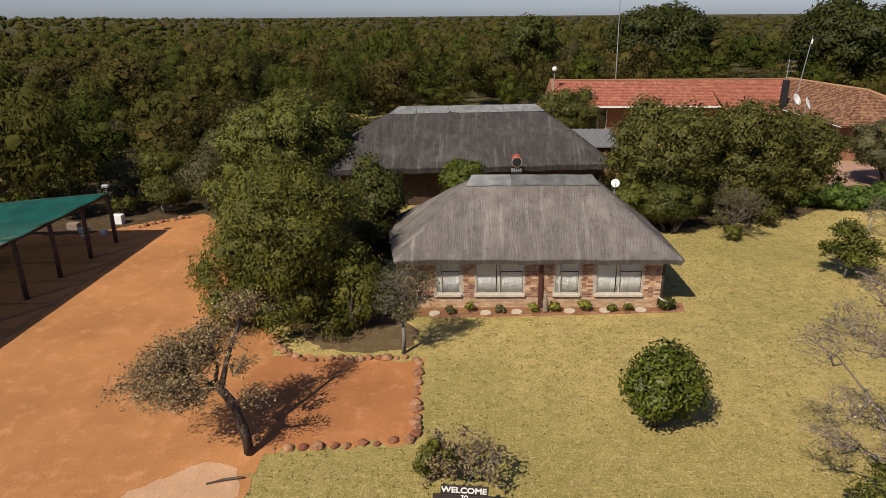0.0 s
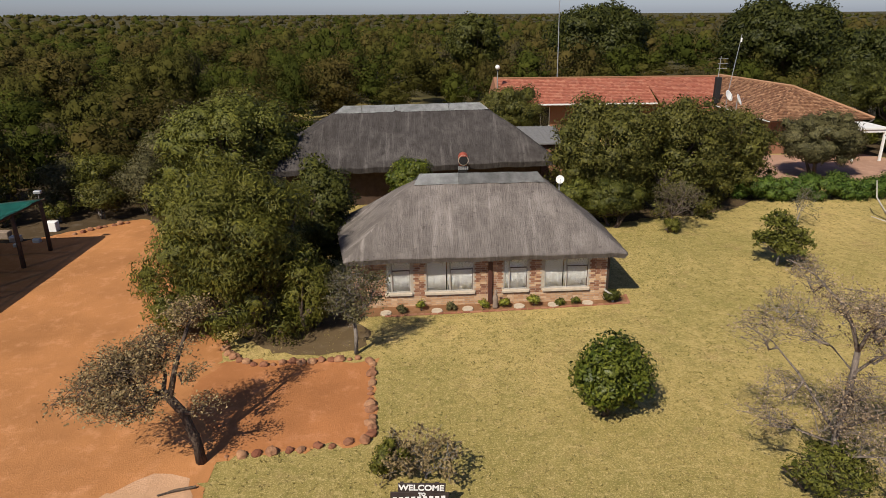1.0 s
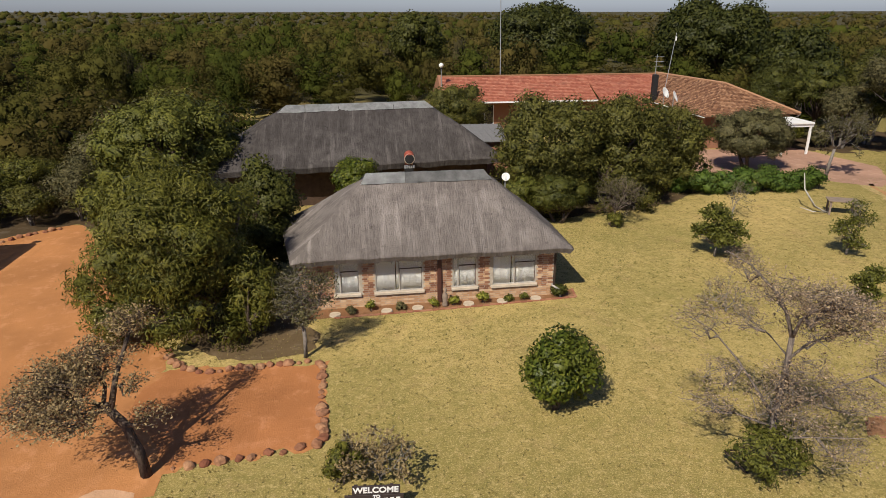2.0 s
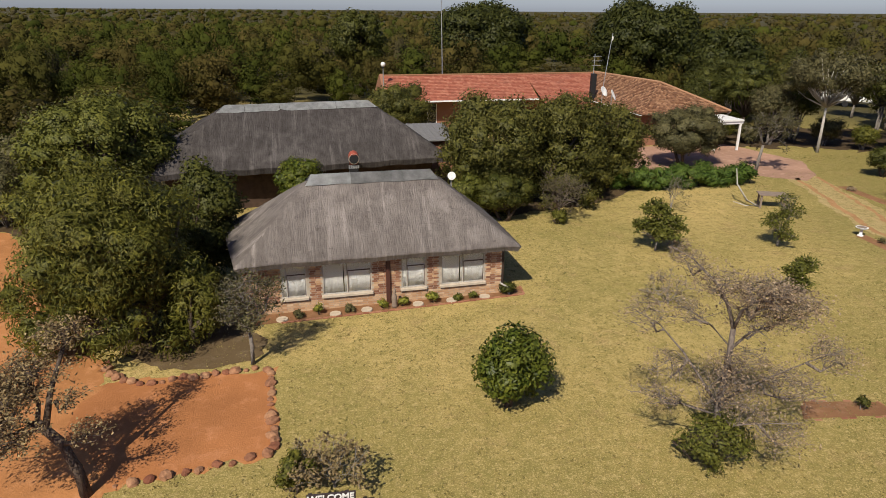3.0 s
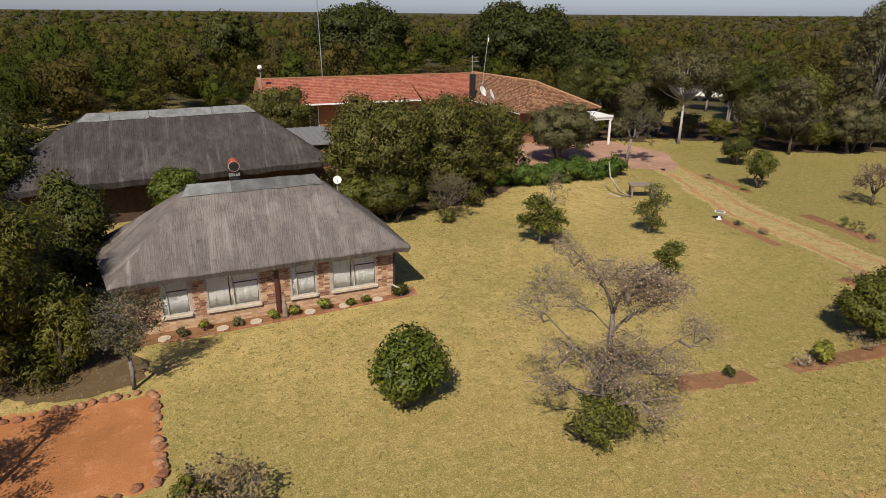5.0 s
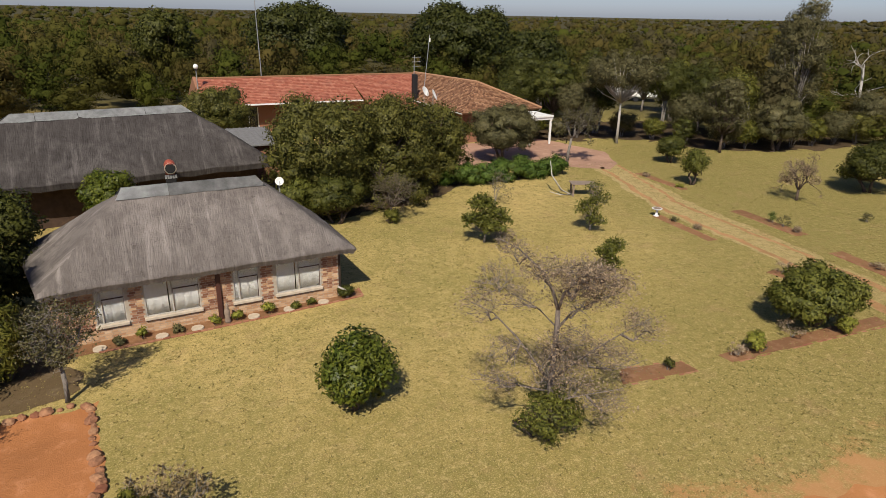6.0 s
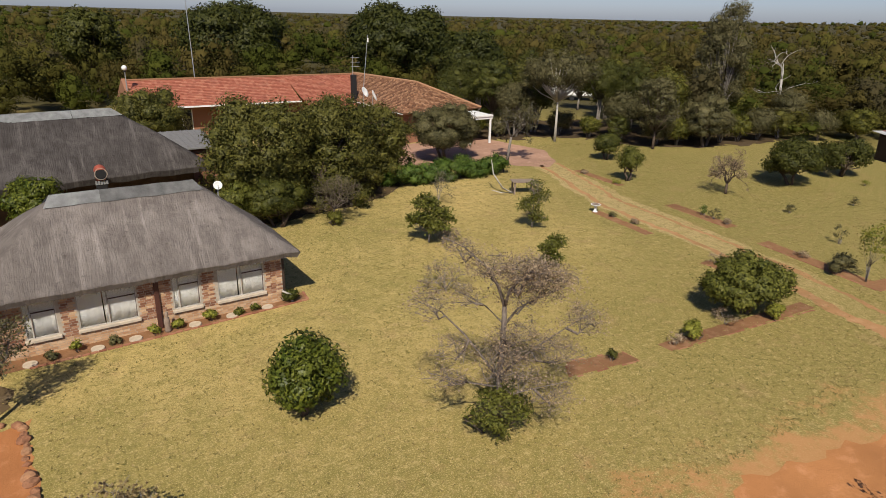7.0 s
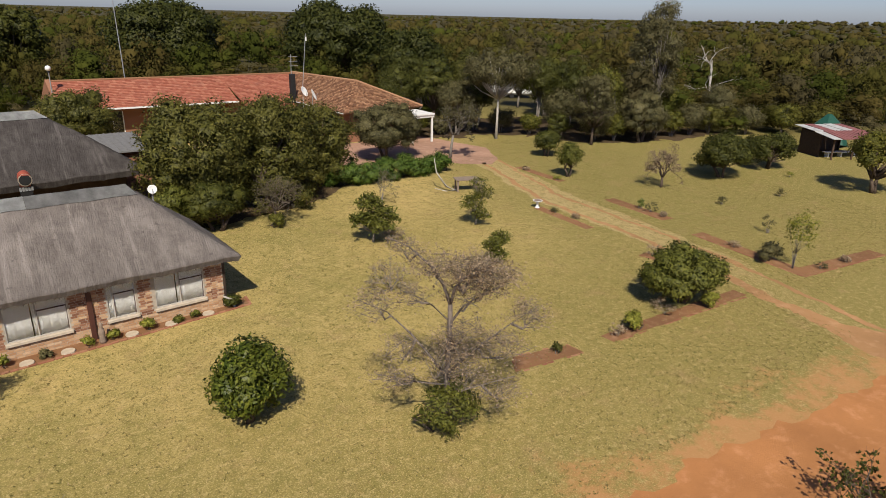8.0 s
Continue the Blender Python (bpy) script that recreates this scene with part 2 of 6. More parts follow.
DARKWOOD = rough_paint("dark_timber", (0.055, 0.034, 0.022), 0.8, wear=0.4)
# wall brown made dark to include the deep shade below the back eaves
SHADED_BROWN_WALL = rough_paint("shaded_brown_wall", (0.085, 0.050, 0.032), 0.85, wear=0.45, scale=3.0)
POLE = rough_paint("creosoted_pole", (0.10, 0.060, 0.038), 0.85, wear=0.45)
METAL = rough_paint("galvanised_metal", (0.45, 0.45, 0.45), 0.45, 0.6, wear=0.3)
BLACK = rough_paint("sooty_metal", (0.018, 0.017, 0.017), 0.6, wear=0.3)
RUSTRED = rough_paint("rust_red_paint", (0.33, 0.075, 0.045), 0.7, wear=0.35)
PIPE_BROWN = rough_paint("gutter_brown_transom_shade", (0.085, 0.032, 0.022), 0.6, wear=0.3)
ROOF_RED = tile_material("red_roof_tile", (0.26, 0.082, 0.050), (0.33, 0.112, 0.068), (0.39, 0.16, 0.10), (0.20, 0.085, 0.06))
ROOF_BROWN = tile_material("rusty_brown_tile", (0.12, 0.055, 0.030), (0.235, 0.115, 0.060), (0.38, 0.215, 0.12), (0.18, 0.10, 0.06))
ROOF_OLD_RED = rough_paint("faded_red_sheet", (0.27, 0.105, 0.095), 0.7, wear=0.4, scale=1.5)
SHEET = rough_paint("pale_roof_sheet", (0.50, 0.49, 0.46), 0.6, wear=0.35, scale=1.5)
GREY_SHEET = rough_paint("grey_roof_sheet", (0.20, 0.19, 0.18), 0.7, wear=0.35)
STONE = stone_material("edging_stone", (0.20, 0.072, 0.04), (0.40, 0.22, 0.115))
DISC = rough_paint("concrete_disc", (0.52, 0.42, 0.31), 0.9, wear=0.25)
GREYSTONE = rough_paint("weathered_stone", (0.27, 0.20, 0.15), 0.9, wear=0.35)
SIGN_BOARD = rough_paint("dark_sign_board", (0.05, 0.034, 0.03), 0.7, wear=0.35)
LETTER = rough_paint("white_letters", (0.75, 0.73, 0.70), 0.6, wear=0.1)
BARK = bark_material("brown_bark", (0.15, 0.11, 0.08), (0.045, 0.032, 0.024))
BARK_GREY = bark_material("grey_bark", (0.27, 0.235, 0.20), (0.095, 0.08, 0.068))
BARK_MID = bark_material("grey_brown_bark", (0.20, 0.155, 0.122), (0.065, 0.05, 0.04))
BARK_ASH = bark_material("ash_grey_bark", (0.24, 0.195, 0.160), (0.085, 0.068, 0.056))
BARK_PALE = bark_material("pale_bark", (0.50, 0.46, 0.40), (0.25, 0.22, 0.19))
LEAF_OLIVE = foliage_material("olive_leaves", (0.042, 0.048, 0.007), (0.104, 0.103, 0.015), (0.210, 0.188, 0.031))
LEAF_DARK = foliage_material("dark_green_leaves", (0.029, 0.035, 0.006), (0.062, 0.067, 0.011), (0.122, 0.116, 0.022))
LEAF_CITRUS = foliage_material("glossy_citrus_leaves", (0.026, 0.042, 0.006), (0.072, 0.094, 0.011), (0.195, 0.20, 0.028), 0.4)
LEAF_RUST = foliage_material("brownish_olive_leaves", (0.038, 0.042, 0.008), (0.094, 0.090, 0.017), (0.182, 0.160, 0.034))
LEAF_DEEP = foliage_material("deep_green_leaves", (0.021, 0.027, 0.005), (0.045, 0.051, 0.009), (0.090, 0.089, 0.017))
LEAF_LIGHT = foliage_material("light_green_leaves", (0.050, 0.058, 0.009), (0.112, 0.116, 0.019), (0.195, 0.185, 0.035))
LEAF_GREY = foliage_material("grey_green_leaves", (0.05, 0.048, 0.017), (0.11, 0.098, 0.038), (0.19, 0.16, 0.070))
LEAF_DRY = foliage_material("dry_grey_brown_leaves", (0.175, 0.122, 0.070), (0.335, 0.240, 0.148), (0.51, 0.38, 0.25))
LEAF_THORN = foliage_material("dull_thorn_tree_leaves", (0.12, 0.085, 0.038), (0.28, 0.20, 0.090), (0.46, 0.335, 0.165))
LEAF_HEDGE = foliage_material("bright_hedge_leaves", (0.032, 0.066, 0.010), (0.075, 0.125, 0.018), (0.140, 0.180, 0.030))
LEAF_YELLOW = foliage_material("yellow_green_leaves", (0.11, 0.125, 0.018), (0.21, 0.215, 0.032), (0.34, 0.31, 0.05))
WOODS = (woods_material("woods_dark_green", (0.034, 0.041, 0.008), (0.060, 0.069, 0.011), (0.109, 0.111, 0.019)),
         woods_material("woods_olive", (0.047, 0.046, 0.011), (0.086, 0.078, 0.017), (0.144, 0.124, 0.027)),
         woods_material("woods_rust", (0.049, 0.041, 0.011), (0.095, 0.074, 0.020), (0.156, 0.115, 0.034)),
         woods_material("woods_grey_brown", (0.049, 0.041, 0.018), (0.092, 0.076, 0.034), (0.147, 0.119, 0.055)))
def glass_material():
    """Thin window glass: clear, with a faint mirror gloss."""
    n = Nodes("window_glass", 0.02)
    t, g, m = n.add("ShaderNodeBsdfTransparent"), n.add("ShaderNodeBsdfGlossy"), n.add("ShaderNodeMixShader")
    t.inputs[0].default_value = (0.99, 0.99, 0.99, 1)
    g.inputs["Roughness"].default_value = 0.03
    m.inputs[0].default_value = 0.04
    n.tree.links.new(t.outputs[0], m.inputs[1])
    n.tree.links.new(g.outputs[0], m.inputs[2])
    n.tree.links.new(m.outputs[0], n.out.inputs[0])
    return n.mat


def net_material():
    """Knitted shade net: green threads with open mesh between that lets some light through."""
    n = Nodes("green_shade_net", 0.75)
    weave = n.noise(90, 2, world_space=False)
    big = n.ramp(n.noise(1.2, 5, world_space=False), (0.35, 0.0), (0.7, 1.0))
    n.color(n.mix(big, (0.010, 0.100, 0.080), (0.014, 0.165, 0.130))).bump(weave, 0.004, 0.3)
    t, m = n.add("ShaderNodeBsdfTransparent"), n.add("ShaderNodeMixShader")
    m.inputs[0].default_value = 0.20
    n.tree.links.new(n.bsdf.outputs[0], m.inputs[1])
    n.tree.links.new(t.outputs[0], m.inputs[2])
    n.tree.links.new(m.outputs[0], n.out.inputs[0])
    return n.mat


GLASS = glass_material()
SHADE_NET = net_material()
DARK_ROOM = rough_paint("dark_interior", (0.03, 0.028, 0.026), 0.9)


# ---- builders ----
def part(name, bm, material, parent=None, label="", smooth=False):
    """Links a bmesh as one mesh object, under a thing or part."""
    me = bpy.data.meshes.new(name)
    bm.to_mesh(me)
    bm.free()
    me.materials.append(material)
    if smooth:
        me.polygons.foreach_set("use_smooth", [True] * len(me.polygons))
    ob = new(name, me)
    ob.parent = parent
    if label:
        tagged(ob, label)
    return ob


def raw(name, verts, faces, material, parent=None, label="", smooth=False):
    me = bpy.data.meshes.new(name)
    me.from_pydata([tuple(v) for v in verts], [], [tuple(f) for f in faces])
    me.materials.append(material)
    if smooth:
        me.polygons.foreach_set("use_smooth", [True] * len(me.polygons))
    ob = new(name, me)
    ob.parent = parent
    if label:
        tagged(ob, label)
    return ob


def array_mesh(name, verts, counts_faces, material, normals=None):
    """A mesh from numpy arrays: verts (n, 3) and a list of (m, k) index arrays, with soft normals if given."""
    me = bpy.data.meshes.new(name)
    verts = np.asarray(verts, np.float32)
    loops = np.concatenate([f.ravel() for f in counts_faces]).astype(np.int32)
    sizes = np.concatenate([np.full(len(f), f.shape[1], np.int32) for f in counts_faces])
    me.vertices.add(len(verts))
    me.vertices.foreach_set("co", verts.ravel())
    me.loops.add(len(loops))
    me.loops.foreach_set("vertex_index", loops)
    me.polygons.add(len(sizes))
    me.polygons.foreach_set("loop_start", np.concatenate([[0], np.cumsum(sizes)[:-1]]).astype(np.int32))
    me.update(calc_edges=True)
    me.validate()
    me.polygons.foreach_set("use_smooth", [True] * len(me.polygons))
    me.materials.append(material)
    if normals is not None:
        me.normals_split_custom_set_from_vertices(np.asarray(normals, np.float32))
    return me


def thing(name, label, category, at=(0, 0, 0), turn=0.0, group="", kind=""):
    ob = new(name)
    ob.empty_display_size = 0.1
    ob.matrix_world = pose(*at, 0, 0, turn)
    return tagged(ob, label, category, group, kind)


def box(bm, x0, x1, y0, y1, z0, z1, bevel=0.0):
    r = bmesh.ops.create_cube(bm, size=1.0)
    vs = r["verts"]
    bmesh.ops.scale(bm, vec=(x1 - x0, y1 - y0, z1 - z0), verts=vs)
    bmesh.ops.translate(bm, vec=((x0 + x1) / 2, (y0 + y1) / 2, (z0 + z1) / 2), verts=vs)
    if bevel:
        edges = list({e for v in vs for e in v.link_edges})
        bmesh.ops.bevel(bm, geom=edges, offset=bevel, segments=1, affect="EDGES")
    return bm


def boxed(*a, bevel=0.0):
    return box(bmesh.new(), *a, bevel=bevel)


def tube(paths, sides=6):
    """A bmesh of tapered tubes; each path is a list of (point, radius)."""
    bm = bmesh.new()
    for path in paths:
        rings = []
        for i, (p, r) in enumerate(path):
            p = Vector(p)
            a = Vector(path[max(i - 1, 0)][0])
            b = Vector(path[min(i + 1, len(path) - 1)][0])
            d = (b - a).normalized() if (b - a).length > 1e-6 else Vector((0, 0, 1))
            u = d.orthogonal().normalized()
            w = d.cross(u)
            rings.append([bm.verts.new(p + r * (math.cos(2 * math.pi * k / sides) * u + math.sin(2 * math.pi * k / sides) * w)) for k in range(sides)])
        for ra, rb in zip(rings, rings[1:]):
            # keep neighbouring rings from twisting
            off = min(range(sides), key=lambda s: (ra[0].co - rb[s].co).length)
            for k in range(sides):
                bm.faces.new((ra[k], ra[(k + 1) % sides], rb[(k + 1 + off) % sides], rb[(k + off) % sides]))
        bm.faces.new(rings[0][::-1])
        bm.faces.new(rings[-1])
    return bm


def cyl(r, z0, z1, x=0.0, y=0.0, sides=12, r2=None):
    return tube([[((x, y, z0), r), ((x, y, z1), r if r2 is None else r2)]], sides)


# ---- leaves ----
def unit_ico(sub):
    bm = bmesh.new()
    bmesh.ops.create_icosphere(bm, subdivisions=sub, radius=1.0)
    bm.verts.ensure_lookup_table()
    v = np.array([q.co[:] for q in bm.verts])
    f = np.array([[q.index for q in p.verts] for p in bm.faces])
    bm.free()
    return v, f


ICO1 = unit_ico(1)


def leaf_quads(rng, centres, radii, per_area, length, width, hang=0.0, flat=0.9, each=0, up=0.35):
    """Rhombic leaves on and in the outer shell of clumps. Returns (n, 4, 3)."""
    out = []
    for c, r in zip(centres, radii):
        n = each or max(4, int(per_area * r.mean() ** 2 * 4 * math.pi))
        d = rng.normal(size=(n, 3))
        d /= np.linalg.norm(d, axis=1)[:, None]
        p = c + d * r * rng.uniform(0.60, 1.22, n)[:, None]
        nor = d * flat + rng.normal(size=(n, 3)) * 0.5 + np.array([0, 0, up])
        nor /= np.linalg.norm(nor, axis=1)[:, None]
        a = np.cross(nor, rng.normal(size=(n, 3)))
        a[:, 2] -= hang
        a -= nor * (a * nor).sum(1)[:, None]
        a /= np.linalg.norm(a, axis=1)[:, None] + 1e-9
        b = np.cross(nor, a)
        s = rng.uniform(0.65, 1.35, n)[:, None]
        la, wb = a * length * s / 2, b * width * s / 2
        out.append(np.stack([p - la, p + wb - la * 0.1, p + la, p - wb - la * 0.1], 1))
    return np.concatenate(out)


def core_mesh(rng, centres, radii, shrink=0.78, ico=None, rough=0.28):
    v0, f0 = ico or ICO1
    vs, fs = [], []
    for i, (c, r) in enumerate(zip(centres, radii)):
        vs.append(c + v0 * r * shrink * rng.uniform(1 - rough, 1 + rough, (len(v0), 1)))
        fs.append(f0 + i * len(v0))
    return np.concatenate(vs), np.concatenate(fs)


def crown_arrays(rng, centres, radii, per_area, length, width, hang=0.0, shrink=0.68, ico=None, each=0, ruffle=0.7):
    """Verts, core triangles, leaf quads and soft normals that follow the clumps and the whole crown."""
    q = leaf_quads(rng, centres, radii, per_area, length, width, hang, each=each)
    counts = [each or max(4, int(per_area * r.mean() ** 2 * 4 * math.pi)) for r in radii]
    own = np.repeat(np.arange(len(centres)), counts)
    cv, cf = core_mesh(rng, centres, radii, shrink, ico)
    verts = np.concatenate([cv, q.reshape(-1, 3)])
    quads = np.arange(len(q) * 4).reshape(-1, 4) + len(cv)
    mid = centres.mean(0)
    span = np.abs(centres - mid).max(0) + radii.mean()

    def soft(p, k):
        a = (p - centres[k]) / radii[k]
        b = (p - mid) / span
        n = a * 0.7 + b * 0.7 + np.array([0, 0, 0.2])
        return n / (np.linalg.norm(n, axis=1)[:, None] + 1e-6)

    leaf_n = soft(q.mean(1), own)
    face = np.cross(q[:, 1] - q[:, 0], q[:, 3] - q[:, 0])
    face /= np.linalg.norm(face, axis=1)[:, None] + 1e-9
    turned = (face * leaf_n).sum(1) < 0
    q[turned] = q[turned][:, ::-1]
    face[turned] *= -1
    verts[len(cv):] = q.reshape(-1, 3)
    leaf_n = leaf_n + face * ruffle
    leaf_n /= np.linalg.norm(leaf_n, axis=1)[:, None] + 1e-6
    core_n = soft(cv, np.repeat(np.arange(len(centres)), len(cv) // len(centres)))
    return verts, cf, quads, np.concatenate([core_n, np.repeat(leaf_n, 4, 0)])


def clumps(rng, count, rx, ry, rz, zc, size, low=-0.75):
    """Clump centres spread over an uneven crown, and their radii."""
    cs, rs = [], []
    while len(cs) < count:
        d = rng.normal(size=3)
        d /= np.linalg.norm(d)
        if d[2] < low:
            continue
        k = rng.uniform(0.45, 1.0) ** 0.6
        wob = 0.86 + 0.26 * noise.noise(Vector(d * 1.7) + Vector((count, rx, rz)))
        s = size * rng.uniform(0.7, 1.3)
        k = k * wob
        cs.append(np.array([d[0] * max(rx - s * 0.8, 0.1) * k, d[1] * max(ry - s * 0.8, 0.1) * k, zc + d[2] * max(rz - s * 0.7, 0.1) * k]))
        rs.append(np.array([s, s, s * rng.uniform(0.65, 0.9)]))
    return np.array(cs), np.array(rs)


def limb_paths(rng, top, centres, r0, bend=0.25, share=0.6):
    """Limbs from the fork to some clumps."""
    out = []
    for c in centres:
        if rng.uniform() > share:
            continue
        m = (np.array(top) + c) / 2 + rng.normal(size=3) * bend * 0.5 - np.array([0, 0, 0.1])
        out.append([(top, r0 * 0.55), (m, r0 * 0.32), (c, r0 * 0.12)])
    return out


def leafy_tree(name, label, at, height, rx, ry, leaf, seed, bark=None, trunk=0.16, clear=0.25, count=40, size=0.6, per_area=60,
               length=0.16, width=0.06, hang=0.0, lean=(0, 0), group="", category="tree", shrink=0.66, stems=1, low=-0.75, skirt=0):
    """A tree or shrub: tapered trunk or stems with limbs, and a crown of leaf clumps."""
    rng = np.random.default_rng(seed)
    ob = thing(name, label, category, (*at, 0), rng.uniform(0, 20), group)
    zlow = height * clear
    rz = (height - zlow) / 2
    cs, rs = clumps(rng, count, rx, ry, rz, zlow + rz, size, low)
    if skirt:
        a = rng.uniform(0, 2 * math.pi, skirt)
        k = rng.uniform(0.45, 0.95, skirt)
        low_cs = np.stack([np.cos(a) * rx * k, np.sin(a) * ry * k, rng.uniform(0.35, height * 0.3, skirt)], 1)
        cs = np.concatenate([cs, low_cs])
        rs = np.concatenate([rs, np.repeat(np.array([[size, size, size * 0.8]]), skirt, 0) * rng.uniform(0.6, 1.0, (skirt, 1))])
    cs[:, 0] += lean[0] * (cs[:, 2] / height)
    cs[:, 1] += lean[1] * (cs[:, 2] / height)
    v, f, q, nv = crown_arrays(rng, cs, rs, per_area, length, width, hang, shrink)
    me = array_mesh("crown", v, [f, q], leaf, nv)
    crown = new("crown", me)
    crown.parent = ob
    paths = []
    for k in range(stems):
        off = rng.normal(size=2) * trunk * (1.6 if stems > 1 else 0)
        fork = np.array([lean[0] * 0.45 + off[0] * 3, lean[1] * 0.45 + off[1] * 3, max(zlow, height * 0.22)])
        mid = np.array([off[0] * 1.8 + lean[0] * 0.15, off[1] * 1.8 + lean[1] * 0.15, fork[2] * 0.5]) + rng.normal(size=3) * 0.04
        paths.append([((off[0], off[1], -0.05), trunk * 1.25), (mid, trunk * 0.95), (fork, trunk * 0.7)])
        paths += limb_paths(rng, fork, [c for c in cs[k:count:stems] if c[2] > fork[2] + 0.3], trunk, share=0.5)
    part("trunk", tube(paths, 6), bark or BARK, ob, smooth=True)
    return ob


def pad_tree(name, label, at, seed, trunk, pads, leaf, bark, length=0.07, width=0.04, twig=0.014, group="", category="tree"):
    """An open tree: limbs to loose pads of twigs with small leaves. pads: root, centre, radii, twigs, leaves."""
    rng = np.random.default_rng(seed)
    ob = thing(name, label, category, (*at, 0), 0, group)
    limbs, twigs, spots = [], [], []
    for root, c, r, count, leaves in pads:
        root, c, r = np.array(root, float), np.array(c, float), np.array(r, float)
        base = c - np.array([0, 0, 0.55 * r[2]]) + (root - c) * 0.12
        mid = (root + base) / 2 + rng.normal(size=3) * 0.12
        limbs.append([(root, twig * 4.2), (mid, twig * 3.2), (base, twig * 2.2)])
        here = []
        for k in range(count):
            d = rng.normal(size=3)
            d /= np.linalg.norm(d)
            d[2] = abs(d[2]) * 1.1 - 0.35
            tip = c + d * r * rng.uniform(0.55, 1.08)
            start = base + (mid - base) * rng.uniform(0, 0.8)
            if k > 5 and rng.uniform() < 0.75:
                start = here[rng.integers(0, len(here))]
            m1 = start + (tip - start) * 0.35 + rng.normal(size=3) * 0.09
            m2 = start + (tip - start) * 0.7 + rng.normal(size=3) * 0.07
            thick = twig * rng.uniform(0.55, 1.1)
            twigs.append([(start, thick), (m1, thick * 0.75), (m2, thick * 0.5), (tip, thick * 0.25)])
            here += [m1, m2]
            spots += [(m2, leaves), (tip, leaves), ((m1 + m2) / 2, leaves), ((m2 + tip) / 2, leaves)]
    part("trunk", tube(trunk + limbs, 7), bark, ob, smooth=True)
    tagged(part("brushwood", tube(twigs, 3), bark, ob), kind="stuff")
    cs = np.array([p for p, n in spots for _ in range(n)])
    if len(cs):
        cs = cs + rng.normal(size=cs.shape) * 0.075
        q = leaf_quads(rng, cs, np.full((len(cs), 3), 0.01), 0, length, width, each=1, up=0.9)
        fo = new("foliage", array_mesh("foliage", q.reshape(-1, 3), [np.arange(len(q) * 4).reshape(-1, 4)], leaf))
        fo.parent = ob
    return ob


def twig_tree(name, label, at, seed, height, trunk, leaf, bark, first, levels=5, spread=0.62, leaf_n=2600, length=0.09, width=0.05, shrinkage=0.72, group="", category="tree", up=0.35, kids=(2, 3)):
    """An open, nearly bare tree: branches that fork to twigs, with small sparse leaves. first: (direction, length) of the main limbs."""
    rng = np.random.default_rng(seed)
    ob = thing(name, label, category, (*at, 0), 0, group)
    paths, tips = [], []

    def grow(p, d, ln, r, level):
        pts = [(p, r)]
        q = p
        for k in range(3):
            d2 = d + rng.normal(size=3) * 0.16
            d2 /= np.linalg.norm(d2)
            q = q + d2 * ln / 3
            pts.append((q, r * (1 - 0.15 * (k + 1))))
            d = d2
            if level <= 2:
                tips.append(q)
        paths.append(pts)
        if level == 0:
            return
        for _ in range(rng.integers(kids[0], kids[1] + 1)):
            nd = d + rng.normal(size=3) * spread + np.array([0, 0, up * 0.3])
            nd /= np.linalg.norm(nd)
            start = pts[-1][0] if rng.uniform() < 0.6 else pts[-2][0]
            grow(np.array(start), nd, ln * shrinkage * rng.uniform(0.75, 1.2), max(r * 0.6, 0.006), level - 1)

    for start, d, ln, r in first:
        d = np.array(d, float)
        grow(np.array(start, float), d / np.linalg.norm(d), ln, r, levels)
    thick = [p for p in paths if p[0][1] > 0.02]
    thin = [p for p in paths if p[0][1] <= 0.02]
    part("trunk", tube(trunk + thick, 6), bark, ob, smooth=True)
    tagged(part("brushwood", tube(thin, 3), bark, ob), kind="stuff")
    tips = np.array(tips)
    pick = tips[rng.integers(0, len(tips), leaf_n)] + rng.normal(size=(leaf_n, 3)) * 0.07
    one = np.full((1, 3), 0.02)
    q = leaf_quads(rng, pick, np.repeat(one, leaf_n, 0), 0.0, length, width)
    me = array_mesh("foliage", q.reshape(-1, 3), [np.arange(len(q) * 4).reshape(-1, 4)], leaf)
    fo = new("foliage", me)
    fo.parent = ob
    return ob


# ---- ground ----
def land(x, y):
    """Height of the land: level round the houses, very gentle far rises."""
    r = math.hypot(x, y)
    if r < 200:
        return 0.0
    az = math.degrees(math.atan2(x, y))
    rise = np.interp(az, (-180, -60, -37, -16, 0, 25, 50, 72, 110, 180), (4, 11, 9.5, 3.6, 3.6, 0.6, 3.8, 11, 9, 4))
    s = min(max((r - 200) / 700, 0), 1)
    return float(rise) * s * s * (3 - 2 * s)


def make_ground():
    rings = [0, 4, 8, 14, 22, 32, 45, 60, 80, 110, 150, 200, 260, 340, 450, 600, 780, 950, 1300, 1900, 2800, 4000]
    seg = 96
    verts, faces = [(0, 0, 0)], []
    for r in rings[1:]:
        for k in range(seg):
            a = 2 * math.pi * k / seg
            x, y = r * math.sin(a), r * math.cos(a)
            verts.append((x, y, land(x, y)))
    for k in range(seg):
        faces.append((0, 1 + (k + 1) % seg, 1 + k))
    for i in range(len(rings) - 2):
        a, b = 1 + i * seg, 1 + (i + 1) * seg
        for k in range(seg):
            faces.append((a + k, a + (k + 1) % seg, b + (k + 1) % seg, b + k))
    return tagged(raw("ground", verts, faces, LAWN, smooth=True), "dry yellow-green mown lawn and veld", "ground", kind="structure")


